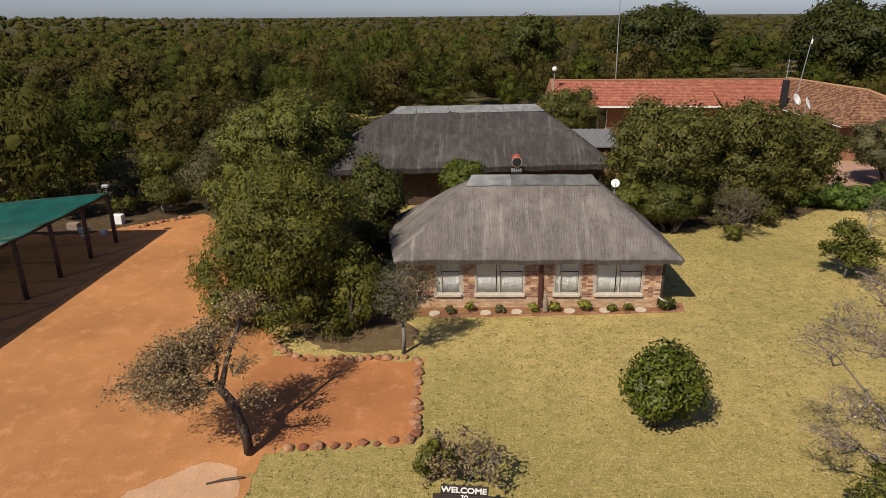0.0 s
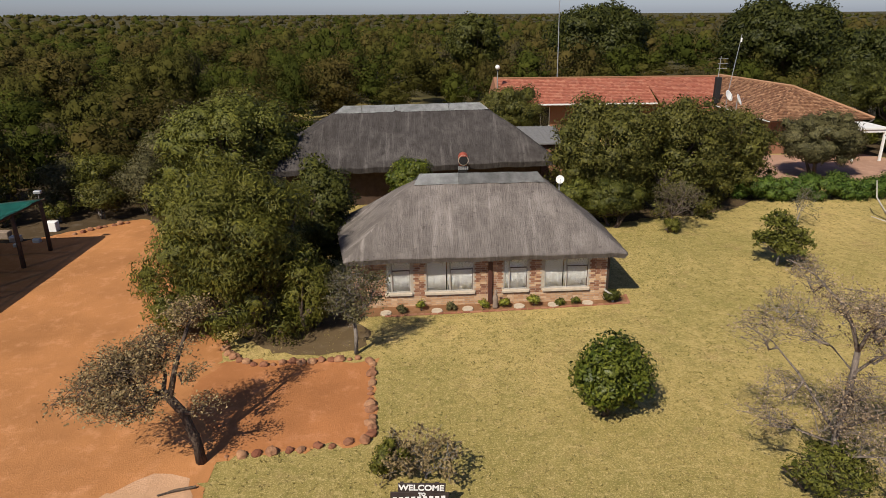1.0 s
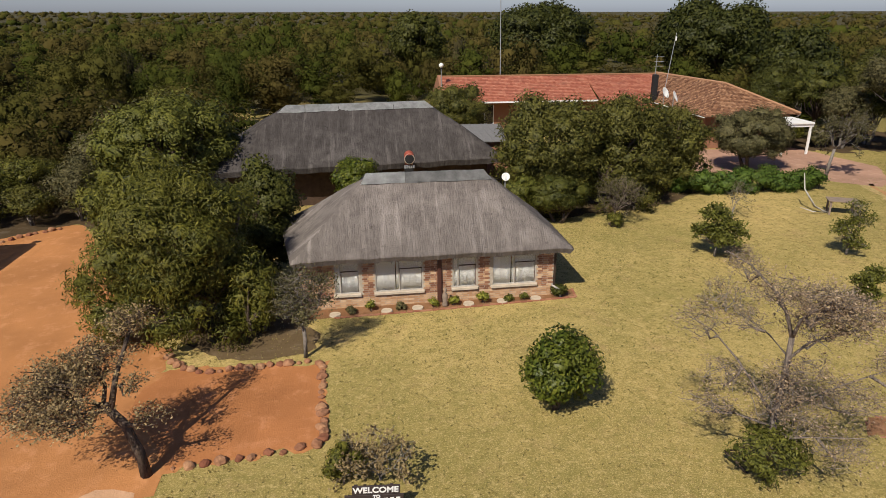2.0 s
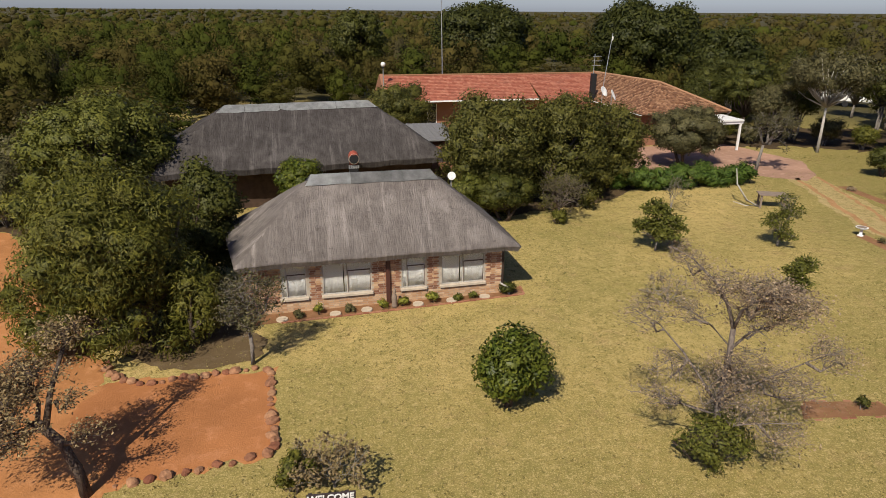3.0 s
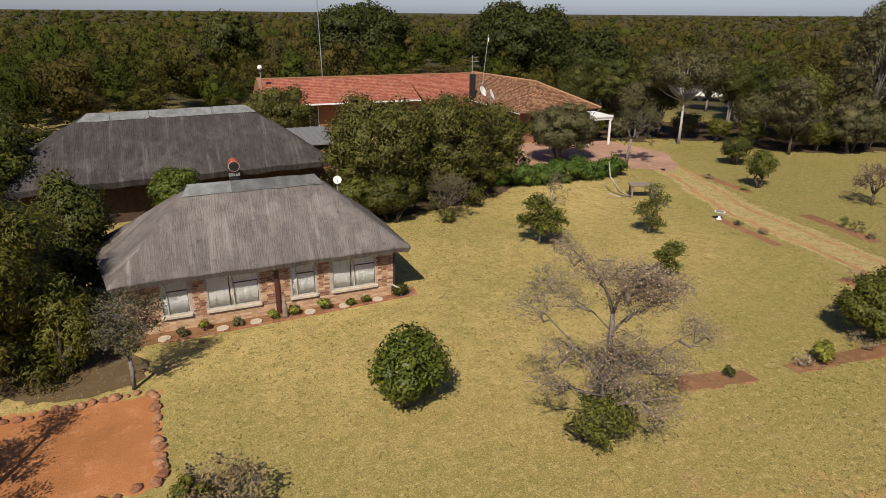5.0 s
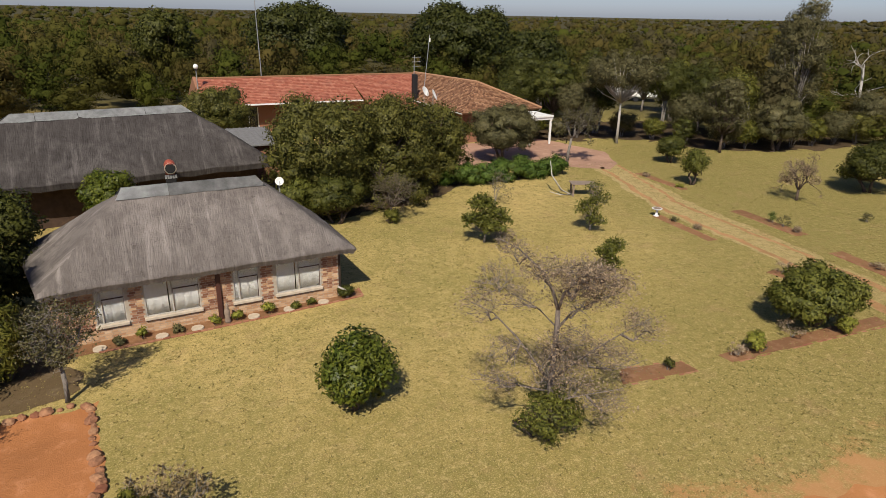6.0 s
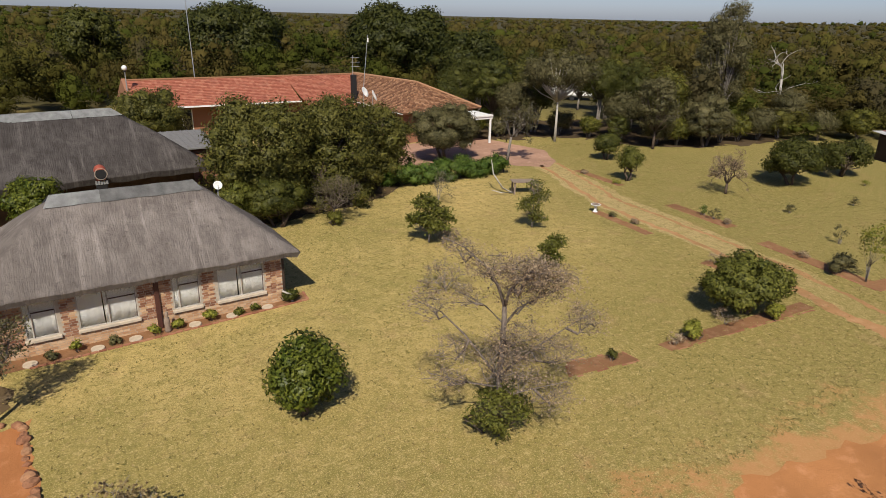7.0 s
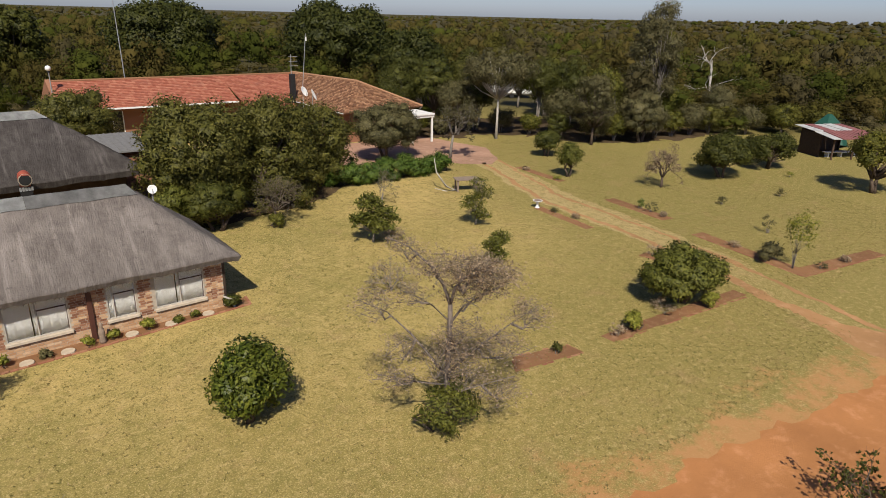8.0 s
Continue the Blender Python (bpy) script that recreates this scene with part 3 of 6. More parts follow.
def patch(name, outline, material, z, label, category, wobble=0.12, step=0.3, kind="structure", seed=1):
    """A flat patch of ground with an uneven edge."""
    pts = []
    n = len(outline)
    for i in range(n):
        a, b = Vector(outline[i]), Vector(outline[(i + 1) % n])
        k = max(1, int((b - a).length / step))
        for j in range(k):
            p = a.lerp(b, j / k)
            d = noise.noise_vector(Vector((p.x * 0.9, p.y * 0.9, seed))) + 0.6 * noise.noise_vector(Vector((p.x * 3.1, p.y * 3.1, seed + 9)))
            pts.append((p.x + d.x * wobble, p.y + d.y * wobble, z))
    bm = bmesh.new()
    f = bm.faces.new([bm.verts.new(p) for p in pts])
    f.normal_update()
    if f.normal.z < 0:
        f.normal_flip()
    bmesh.ops.triangulate(bm, faces=[f])
    return tagged(part(name, bm, material), label, category, kind=kind)


make_ground()
patch("road", [(-60, -40), (-60, 6), (-24, 8), (-24, 31), (-17, 34.5), (-14.2, 33.6), (-12.2, 30), (-9.4, 25), (-7.6, 21.5), (-6.5, 19.4), (-6.1, 18.2),
               (-1.45, 18.1), (-1.15, 13.95), (-5.0, 13.35), (-5.05, 11.8), (-5.3, 8.5), (-3.5, 5.2), (4, 4.6), (9.5, 6.6), (11.2, 6.95), (13.8, 6.6), (16.0, 6.3), (18.1, 6.05), (20.5, 5.75), (23.1, 5.5), (27.0, 4.5), (36, 2.5), (60, 1.5), (120, -1), (120, -40)],
      DIRT, 0.006, "bare orange-red dirt drive and yard", "dirt road", 0.42)
patch("bare_soil", [(-8.2, 11.3), (-7.2, 12.3), (-6.2, 12.75), (-5.4, 12.6), (-5.2, 11.7), (-6.0, 11.0), (-7.4, 10.8)], PALE_SOIL, 0.011, "pale sandy patch on the drive", "soil", 0.3)
patch("bare_soil", [(-5.0, 13.45), (-3.1, 13.7), (-1.25, 14.0), (-1.4, 16.2), (-1.5, 18.05), (-3.5, 18.0), (-5.0, 17.85), (-5.9, 18.3), (-6.5, 17.2), (-6.3, 15.6), (-5.4, 14.2)],
      BAY_DIRT, 0.010, "darker red trodden soil of the parking bay", "soil", 0.3)
patch("leaf_litter", [(-5.4, 19.2), (-4.6, 18.6), (-3.2, 18.45), (-1.95, 18.6), (-1.6, 19.3), (-1.9, 20.4), (-2.6, 21.4), (-6.0, 22.0), (-7.2, 21.0)], BROWN_LITTER_SHADE, 0.012, "brown leaf litter with the olive tree's shade in its colour", "soil", 0.45)
patch("leaf_litter", [(-40, 29.5), (-24, 29.6), (-19, 30.4), (-16.6, 32.6), (-14.6, 33.9), (-11.5, 30.5), (-8.6, 28), (-3.5, 28), (-3.5, 33), (-9, 33.5), (-9, 48), (-12, 70), (-40, 70)], LITTER_SHADE, 0.008, "dark leaf litter under the trees", "soil", 0.4)
# this patch and the next paint the trees' ground shade into the litter
patch("leaf_litter", [(7.6, 32.2), (10, 31.6), (13.5, 32.3), (17.2, 33.4), (19, 35), (23, 37.8), (22, 44), (14, 48), (8.5, 46), (8.5, 38)], LITTER_SHADE, 0.008, "dark leaf litter with the tree clump's shade in its colour", "soil", 0.4)
patch("leaf_litter", [(32.5, 48), (36, 45.6), (40, 45.2), (43.4, 42.5), (44, 38.2), (49, 35.2), (56, 34.0), (61, 34), (60, 42), (53, 47), (50, 52), (44, 54), (36, 55)], LITTER_SHADE, 0.008, "dark leaf litter with the shade of the wood's edge in its colour", "soil", 1.1)
patch("path", [(22.3, 4.6), (23.1, 5.9), (23.8, 7.9), (24.6, 10.3), (25.3, 13.0), (25.6, 12.9), (25.2, 10.2), (25.1, 8.4), (25.3, 7.0), (25.6, 5.6), (25.9, 4.2)], RUT, 0.009, "bare reddish worn track beside the lawn", "path", 0.4, 0.2)
patch("path", [(22.6, 5.0), (24.5, 10.5), (25.6, 14), (26.6, 19), (27.3, 26), (29.3, 31.5), (31.0, 36.2), (33.2, 36.2), (32.0, 31.5), (30.2, 26), (29.2, 19), (28.0, 14), (26.3, 10.3), (24.9, 4.6)],
      WORN_GRASS, 0.005, "worn grassy footpath of pale soil", "path", 0.3)
for off, wide in ((0.2, 0.34), (1.8, 0.28)):
    mids = ((23.2, 5.4), (24.6, 10.4), (25.6, 14), (26.6, 19), (27.4, 26), (29.5, 31.5), (31.2, 36.0))
    patch("path", [(x + off, y) for x, y in mids] + [(x + off + wide, y) for x, y in reversed(mids)], RUT, 0.010, "bare reddish wheel track in the worn grass", "path", 0.22, 0.2)
patch("pavement", [(22.6, 38.6), (27, 39.4), (30.2, 36.4), (31.8, 35.2), (33.5, 36.5), (34.6, 38.6), (35.6, 40.2), (34.6, 45), (33.8, 47.5), (25, 47.5), (22, 44)],
      PAVING, 0.010, "pinkish paved forecourt", "paving", 0.12)


# grass blades, thick near the camera's side and thinner far off
def make_grass():
    rng = np.random.default_rng(5)
    n = 160000
    m = n // 4
    x = np.repeat(rng.uniform(-6, 44, m), 4) + rng.normal(0, 0.025, n)
    y = np.repeat(7 + 35 * rng.uniform(0, 1, m) ** 1.5, 4) + rng.normal(0, 0.025, n)
    keep = np.ones(n, bool)
    keep &= ~((x < -1.0) & (y < 18.4) & (y > 13.6)) & ~((x < -5.0) & (y < 30))
    keep &= ~((x > -3) & (x < 7.6) & (y > 21.4) & (y < 27)) & ~((x > 22.4) & (x < 35) & (y > 37.5))
    keep &= ~((x > 24.5) & (y < 9.8)) & ~((y < 7.4) & (x > 9))
    on_path = (x > 24.8 + (y - 10) * 0.14) & (x < 26.8 + (y - 10) * 0.14) & (y > 10)
    keep &= ~(on_path & (rng.uniform(0, 1, n) < 0.6))
    x, y = x[keep], y[keep]
    n = len(x)
    a = rng.uniform(0, 2 * math.pi, n)
    h = rng.uniform(0.015, 0.045, n)
    w = rng.uniform(0.012, 0.026, n)
    tilt = rng.normal(0, 0.03, (n, 2))
    base = np.stack([x, y, np.zeros(n)], 1)
    side = np.stack([np.cos(a) * w, np.sin(a) * w, np.zeros(n)], 1)
    top = base + np.stack([tilt[:, 0], tilt[:, 1], h], 1)
    v = np.stack([base - side, base + side, top], 1).reshape(-1, 3)
    ob = new("grass", array_mesh("grass", v, [np.arange(n * 3).reshape(-1, 3)], BLADES))
    tagged(ob, "short dry yellow-green lawn grass", "grass", kind="stuff")


make_grass()


# ---- thatched cottages ----
def soft_min(vals, k):
    a = np.stack(vals)
    m = a.min(0)
    return m - k * np.log(np.exp(-(a - m) / k).sum(0)) * 1.0


def roof_height(x, y, w0, w1, d0, d1, tl, tr, tf, tb, shear=0.0):
    return soft_min([(x - w0 + shear * (y - d0)) * tl, (w1 - x) * tr, (y - d0) * tf, (d1 - y) * tb], 0.10)


def thatched_roof(parent, w0, w1, d0, d1, tl, tr, tf, tb, zt, thick, cell, material, shear=0.0, seed=3, sag=0.03):
    """A hipped thatch: humped upper skin, thick cut eaves and a soffit."""
    nx, ny = int((w1 - w0) / cell), int((d1 - d0) / cell)
    u, v = np.meshgrid(np.linspace(0, 1, nx), np.linspace(0, 1, ny), indexing="ij")
    Y = d0 + (d1 - d0) * v
    left = w0 - shear * (Y - d0)
    X = left + (w1 - left) * u
    Z = roof_height(X, Y, w0, w1, d0, d1, tl, tr, tf, tb, shear)
    for i in range(nx):
        for j in range(ny):
            p = Vector((X[i, j], Y[i, j], seed))
            Z[i, j] += sag * noise.noise(p * 0.7) * 1.6 + 0.022 * noise.noise(Vector((p.x * 3.2, p.y * 3.2, seed))) + 0.012 * noise.noise(p * 9)
    Z = Z + zt
    idx = np.arange(nx * ny).reshape(nx, ny)
    top = np.stack([X, Y, Z], -1).reshape(-1, 3)
    inset = 0.10
    cx, cy = (w0 + w1) / 2, (d0 + d1) / 2
    low = top.copy()
    low[:, 2] -= thick
    wob = np.array([0.03 * noise.noise(Vector((p[0] * 6, p[1] * 6, 2))) for p in low])
    low[:, 2] += wob
    low[:, 0] += np.sign(cx - low[:, 0]) * inset * np.clip(np.abs(low[:, 0] - cx) / abs(w1 - cx), 0, 1) ** 6
    low[:, 1] += np.sign(cy - low[:, 1]) * inset * np.clip(np.abs(low[:, 1] - cy) / abs(d1 - cy), 0, 1) ** 6
    n = len(top)
    q = np.stack([idx[:-1, :-1], idx[1:, :-1], idx[1:, 1:], idx[:-1, 1:]], -1).reshape(-1, 4)
    ring = np.concatenate([idx[:, 0], idx[-1, 1:], idx[-2::-1, -1], idx[0, -2:0:-1]])
    nxt = np.roll(ring, -1)
    skirt = np.stack([ring, ring + n, nxt + n, nxt], -1)
    me = array_mesh("thatch", np.concatenate([top, low]), [q, q[:, ::-1] + n, skirt], material)
    me.polygons.foreach_set("use_smooth", [True] * len(q) + [False] * (len(me.polygons) - len(q)))
    ob = new("thatch", me)
    ob.parent = parent
    # loose straw along the eaves
    rng = np.random.default_rng(seed)
    per = np.concatenate([low[ring]])
    k = rng.integers(0, len(per), 2600)
    p = per[k] + rng.normal(size=(2600, 3)) * (0.03, 0.03, 0.01) + np.array([0, 0, 0.03])
    a = rng.normal(size=(2600, 3)) * 0.02
    d = np.stack([rng.normal(0, 0.02, 2600), rng.normal(0, 0.02, 2600), -rng.uniform(0.03, 0.09, 2600)], 1)
    vv = np.stack([p - a * 0.3, p + a * 0.3, p + d], 1).reshape(-1, 3)
    st = new("straw_fringe", array_mesh("straw_fringe", vv, [np.arange(len(vv)).reshape(-1, 3)], material))
    st.parent = parent
    return ob


def ridge_cap(parent, xa, xb, ra, rb, yr, half, zc, zr, material, label="", seed=1):
    """One length of the cement cap: two sloping wings over the ridge, hipped where an end is drawn in."""
    bm = bmesh.new()
    n = 14
    rows = []
    for t in (-1.0, -0.5, -0.12, 0.12, 0.5, 1.0):
        row = []
        for i in range(n + 1):
            s = i / n
            k = 1 - abs(t)
            x = (xa + (ra - xa) * k) * (1 - s) + (xb + (rb - xb) * k) * s
            z = zc + (zr - zc) * min(1.0, k / 0.88)
            w = noise.noise(Vector((x * 1.3, t * 2, seed)))
            e = 0.05 * w if abs(t) == 1 else 0
            row.append(bm.verts.new((x, yr + t * half + e, z + 0.02 * w)))
        rows.append(row)
    for a, b in zip(rows, rows[1:]):
        for i in range(n):
            bm.faces.new((a[i], a[i + 1], b[i + 1], b[i]))
    r = bmesh.ops.solidify(bm, geom=bm.faces[:], thickness=0.05)
    bmesh.ops.recalc_face_normals(bm, faces=bm.faces[:])
    return part("ridge_cap", bm, material, parent, label)


cottage = thing("cottage", "brick cottage with grey hipped thatch roof and cement ridge", "house")
WALL_Y, WX0, WX1 = 22.15, -2.35, 7.08


def turned(degrees, shift=0.0):
    """A turn about the cottage's front corner, and a shift forwards."""
    return Matrix.Translation((7.6, 21.56 + shift, 0)) @ Matrix.Rotation(radians(degrees), 4, "Z") @ Matrix.Translation((-7.6, -21.56, 0))


HOUSE, BED = turned(1.5), turned(2.2, -0.17)
cottage.matrix_world = HOUSE


def settle(ob, m):
    ob.matrix_world = m @ ob.matrix_world
    return ob


thatched_roof(cottage, -2.60, 7.62, 21.56, 26.50, 0.755, 0.83, 0.99, 0.99, 2.10, 0.19, 0.09, THATCH, shear=0.15)
ridge_cap(cottage, -0.02, 1.66, 0.24, 1.66, 24.03, 0.33, 4.25, 4.59, CEMENT_PALE, "pale newer cement cap", 1)
ridge_cap(cottage, 1.67, 4.96, 1.67, 4.66, 24.03, 0.33, 4.25, 4.58, CEMENT, "grey weathered cement cap", 4)

WINDOWS = [(-1.13, -0.24), (0.34, 2.08), (3.21, 4.10), (4.72, 6.38)]
SILL_Z, HEAD_Z = 0.57, 2.16


def wall_boxes():
    """The front wall round its openings, as one thick mesh."""
    bm = bmesh.new()
    y0, y1 = WALL_Y, WALL_Y + 0.23
    box(bm, WX0, WX1, y0, y1, -0.1, SILL_Z - 0.09)
    edges = [WX0] + [e for w in WINDOWS for e in w] + [WX1]
    for a, b in zip(edges[::2], edges[1::2]):
        box(bm, a, b, y0, y1, SILL_Z - 0.09, 2.32)
    for a, b in WINDOWS:
        box(bm, a, b, y0, y1, HEAD_Z, 2.32)
    return bm


front_wall = part("wall", wall_boxes(), MORTAR, cottage)
side = bmesh.new()
box(side, WX1 - 0.22, WX1 - 0.003, WALL_Y + 0.232, 25.9, -0.1, 2.32)
box(side, WX0 + 0.003, WX0 + 0.22, WALL_Y + 0.232, 25.9, -0.1, 2.32)
box(side, WX0 + 0.22, WX1 - 0.22, 25.68, 25.9, -0.1, 2.32)
part("wall", side, BRICK_RED, cottage)
part("floor", boxed(WX0 + 0.2, WX1 - 0.2, WALL_Y + 0.2, 25.7, -0.05, 0.05), DARK_ROOM, cottage)


def window(parent, x0, x1, split):
    """A steel window: frame, mullion and transom, panes and a plastered sill."""
    w = thing("window", "white-framed window with drawn white curtains", "window")
    w.parent = parent
    for k in ("label", "category"):
        del w[k]
    y = WALL_Y + 0.01
    bm = bmesh.new()
    t = 0.028
    box(bm, x0, x0 + t, y, y + 0.05, SILL_Z, HEAD_Z)
    box(bm, x1 - t, x1, y, y + 0.05, SILL_Z, HEAD_Z)
    box(bm, x0 + t, x1 - t, y, y + 0.05, SILL_Z, SILL_Z + t)
    box(bm, x0 + t, x1 - t, y, y + 0.05, HEAD_Z - t, HEAD_Z)
    for s in split:
        box(bm, s - 0.02, s + 0.02, y + 0.002, y + 0.048, SILL_Z + t, HEAD_Z - t)
    xs = split[-1] if split else x0 + t
    part("frame", bm, FRAME, w)
    # transom takes a dark brown that paints in its shadowed line
    part("transom", boxed(xs + 0.02, x1 - t, y + 0.004, y + 0.046, 1.41, 1.435), PIPE_BROWN, w)
    for e in (xs + 0.02, x1 - t - 0.011):
        part("casement_bar", boxed(e, e + 0.011, y - 0.004, y + 0.046, SILL_Z + t, 1.395), PIPE_BROWN, w)
    edges = [x0 + t] + [e for s in split for e in (s - 0.02, s + 0.02)] + [x1 - t]
    for a, b in zip(edges[::2], edges[1::2]):
        p = part("pane", boxed(a, b, y + 0.022, y + 0.028, SILL_Z + t, HEAD_Z - t), GLASS, w)
        p.visible_shadow = False
    bm = boxed(x0 - 0.06, x1 + 0.06, WALL_Y - 0.10, WALL_Y + 0.10, SILL_Z - 0.11, SILL_Z - 0.002, bevel=0.015)
    part("sill", bm, SILL, w, "chipped plaster sill")
    return w


def curtain(x0, x1, seed):
    rng = np.random.default_rng(seed)
    n = 60
    bm = bmesh.new()
    cols = []
    ph = rng.uniform(0, 6)
    for i in range(n + 1):
        s = i / n
        x = x0 + (x1 - x0) * s
        d = 0.006 * math.sin(s * (x1 - x0) * 21 + ph) + 0.002 * math.sin(s * (x1 - x0) * 47 + ph)
        hem = 0.012 * math.sin(s * 23 + ph)
        cols.append([bm.verts.new((x, WALL_Y + 0.062 + d * (0.5 + 0.5 * k), HEAD_Z + 0.02 - k * (HEAD_Z - SILL_Z + 0.0) + hem * k)) for k in (0, 0.35, 0.7, 1.0)])
    for a, b in zip(cols, cols[1:]):
        for k in range(3):
            bm.faces.new((a[k], a[k + 1], b[k + 1], b[k]))
    bmesh.ops.solidify(bm, geom=bm.faces[:], thickness=0.004)
    ob = part("curtain", bm, CURTAIN, smooth=True)
    return tagged(settle(ob, HOUSE), "drawn white cotton curtain behind the cottage window", "curtain", "cottage curtains")


for k, (a, b) in enumerate(WINDOWS):
    wide = b - a > 1.2
    window(cottage, a, b, [a + (b - a) * 0.50] if wide else [a + (b - a) * 0.22])
    if wide:
        curtain(a + 0.03, a + (b - a) * 0.42, 10 + k)
        curtain(a + (b - a) * 0.44, b - 0.03, 20 + k)
    else:
        curtain(a + 0.03, b - 0.03, 10 + k)
part("downpipe", boxed(2.62, 2.78, WALL_Y - 0.09, WALL_Y - 0.01, 0.02, 2.2, bevel=0.015), PIPE_BROWN, cottage, "dark red-brown downpipe")
part("corner_post", boxed(7.085, 7.17, WALL_Y - 0.02, WALL_Y + 0.10, 0, 2.22, bevel=0.01), DARKWOOD, cottage, "dark timber post at the wall's corner")

# back cottage, larger and darker
back = thing("cottage", "large thatched cottage with dark weathered roof and pale ridge", "house", (-0.15, 38.75, 0), 6.5)
thatched_roof(back, -8.2, 7.95, -3.9, 3.9, 0.69, 0.73, 0.705, 0.705, 2.42, 0.30, 0.13, THATCH_DARK, seed=8, sag=0.05)
for k, (a, b, ra, rb) in enumerate(((-4.55, -3.0, -3.95, -3.0), (-2.98, -1.1, -2.98, -1.1), (-1.08, 2.1, -1.08, 2.1), (2.12, 4.50, 2.12, 3.98))):
    ridge_cap(back, a, b, ra, rb, 0, 0.44, 4.88, 5.24, CEMENT_PALE, "", 20 + k)
bm = bmesh.new()
for x0, x1, y0, y1 in ((-7.4, 7.2, -2.6, -2.38), (-7.4, 7.2, 2.88, 3.1), (-7.4, -7.18, -2.38, 2.88), (6.98, 7.2, -2.38, 2.88)):
    box(bm, x0, x1, y0, y1, -0.1, 2.5)
part("wall", bm, SHADED_BROWN_WALL, back, "brown wall with the shade under the eaves in its colour")

# lean-to between the back cottage and the farmhouse
lean = thing("lean_to", "grey sheet-roofed lean-to beside the thatched cottage", "outbuilding", (8.3, 43.6, 0))
bm = boxed(-1.9, 1.6, -2.3, 2.6, 2.38, 2.46)
for v in bm.verts:
    v.co.z += (v.co.y) * 0.06
part("roof", bm, GREY_SHEET, lean)
for k in range(9):
    s = boxed(-1.88 + k * 0.42, -1.80 + k * 0.42, -2.3, 2.6, 2.462, 2.49)
    for v in s.verts:
        v.co.z += v.co.y * 0.06
    part("rib", s, GREY_SHEET, lean)
part("wall", boxed(-1.7, 1.4, -2.0, 2.4, -0.1, 2.28), BRICK_RED, lean)

# braai chimney in front of the back cottage
chim = thing("chimney", "rust-red flue elbow on a dark sooty stack", "chimney", (2.52, 34.35, 0))
part("stack", boxed(-0.24, 0.24, -0.2, 0.2, -0.05, 2.45, bevel=0.02), BLACK, chim)
bm = bmesh.new()
for k in range(5):
    box(bm, -0.28 + k * 0.115, -0.19 + k * 0.115, -0.24, -0.20, 2.34, 2.52)
part("vent_bars", bm, METAL, chim)
part("flue", tube([[((0, 0.15, 2.45), 0.22), ((0, 0.20, 2.85), 0.24), ((0, 0.02, 3.0), 0.26), ((0, -0.28, 2.88), 0.27)]], 16), RUSTRED, chim, smooth=True)
bm = bmesh.new()
outer = [bm.verts.new((0.285 * math.cos(a * math.pi / 12), -0.345, 2.87 + 0.285 * math.sin(a * math.pi / 12))) for a in range(24)]
inner = [bm.verts.new((0.235 * math.cos(a * math.pi / 12), -0.355, 2.87 + 0.235 * math.sin(a * math.pi / 12))) for a in range(24)]
for a in range(24):
    bm.faces.new((outer[a], outer[(a + 1) % 24], inner[(a + 1) % 24], inner[a]))
bmesh.ops.solidify(bm, geom=bm.faces[:], thickness=0.04)
part("rim", bm, SILL, chim, "pale rim of the flue")
# black disc stands in for the dark hollow of the closed flue tube
part("mouth", tube([[((0, -0.36, 2.87), 0.24), ((0, -0.30, 2.87), 0.24)]], 20), BLACK, chim)


# ---- farmhouse ----
def tile_plane(name, parent, e0, e1, r0, r1, material, row=0.36, wide=0.34, lift=0.05):
    """A roof slope of overlapping tiles, from the eave's line to the ridge's."""
    e0, e1, r0, r1 = map(Vector, (e0, e1, r0, r1))
    rows = max(1, int(((r0 + r1) / 2 - (e0 + e1) / 2).length / row))
    nor = (e1 - e0).cross(((r0 + r1) - (e0 + e1)) / 2).normalized()
    if nor.z < 0:
        nor = -nor
    vs, fs = [], []
    for i in range(rows):
        a0, a1 = e0.lerp(r0, i / rows), e1.lerp(r1, i / rows)
        b0, b1 = e0.lerp(r0, min(1, (i + 1.15) / rows)), e1.lerp(r1, min(1, (i + 1.15) / rows))
        n = max(1, int((a1 - a0).length / wide))
        for j in range(n):
            s, t = j / n, (j + 0.94) / n
            k = len(vs)
            up = nor * (lift + 0.012 * math.sin(i * 7.3 + j * 3.1))
            vs += [a0.lerp(a1, s) + up, a0.lerp(a1, t) + up, b0.lerp(b1, t) + nor * 0.008, b0.lerp(b1, s) + nor * 0.008, a0.lerp(a1, s), a0.lerp(a1, t)]
            fs += [(k, k + 1, k + 2, k + 3), (k + 4, k + 5, k + 1, k)]
    ob = raw(name, vs, fs, material, parent)
    dv, df = [], []
    for i in range(9):
        for j in range(9):
            dv.append(e0.lerp(r0, i / 8).lerp(e1.lerp(r1, i / 8), j / 8) - nor * 0.03)
    dv += [p - nor * 0.06 for p in dv]
    for i in range(8):
        for j in range(8):
            k = i * 9 + j
            df += [(k, k + 1, k + 10, k + 9), (k + 90, k + 91, k + 82, k + 81)]
    raw("roof_deck", dv, df, material, parent)
    return tagged(ob, kind="stuff")


farm = thing("farmhouse", "long brick farmhouse with red and rusty brown tiled roofs", "house")
E, R = 2.62, 4.42
tile_plane("tiles", farm, (7.6, 57.9, E), (21.5, 57.9, E), (7.6, 62.2, R), (21.5, 62.2, R), ROOF_RED, row=0.27, wide=0.24)
tile_plane("tiles", farm, (21.5, 54.6, 1.9), (29.0, 54.6, 1.9), (21.5, 62.2, R), (29.0, 62.2, R), ROOF_RED, row=0.27, wide=0.24)
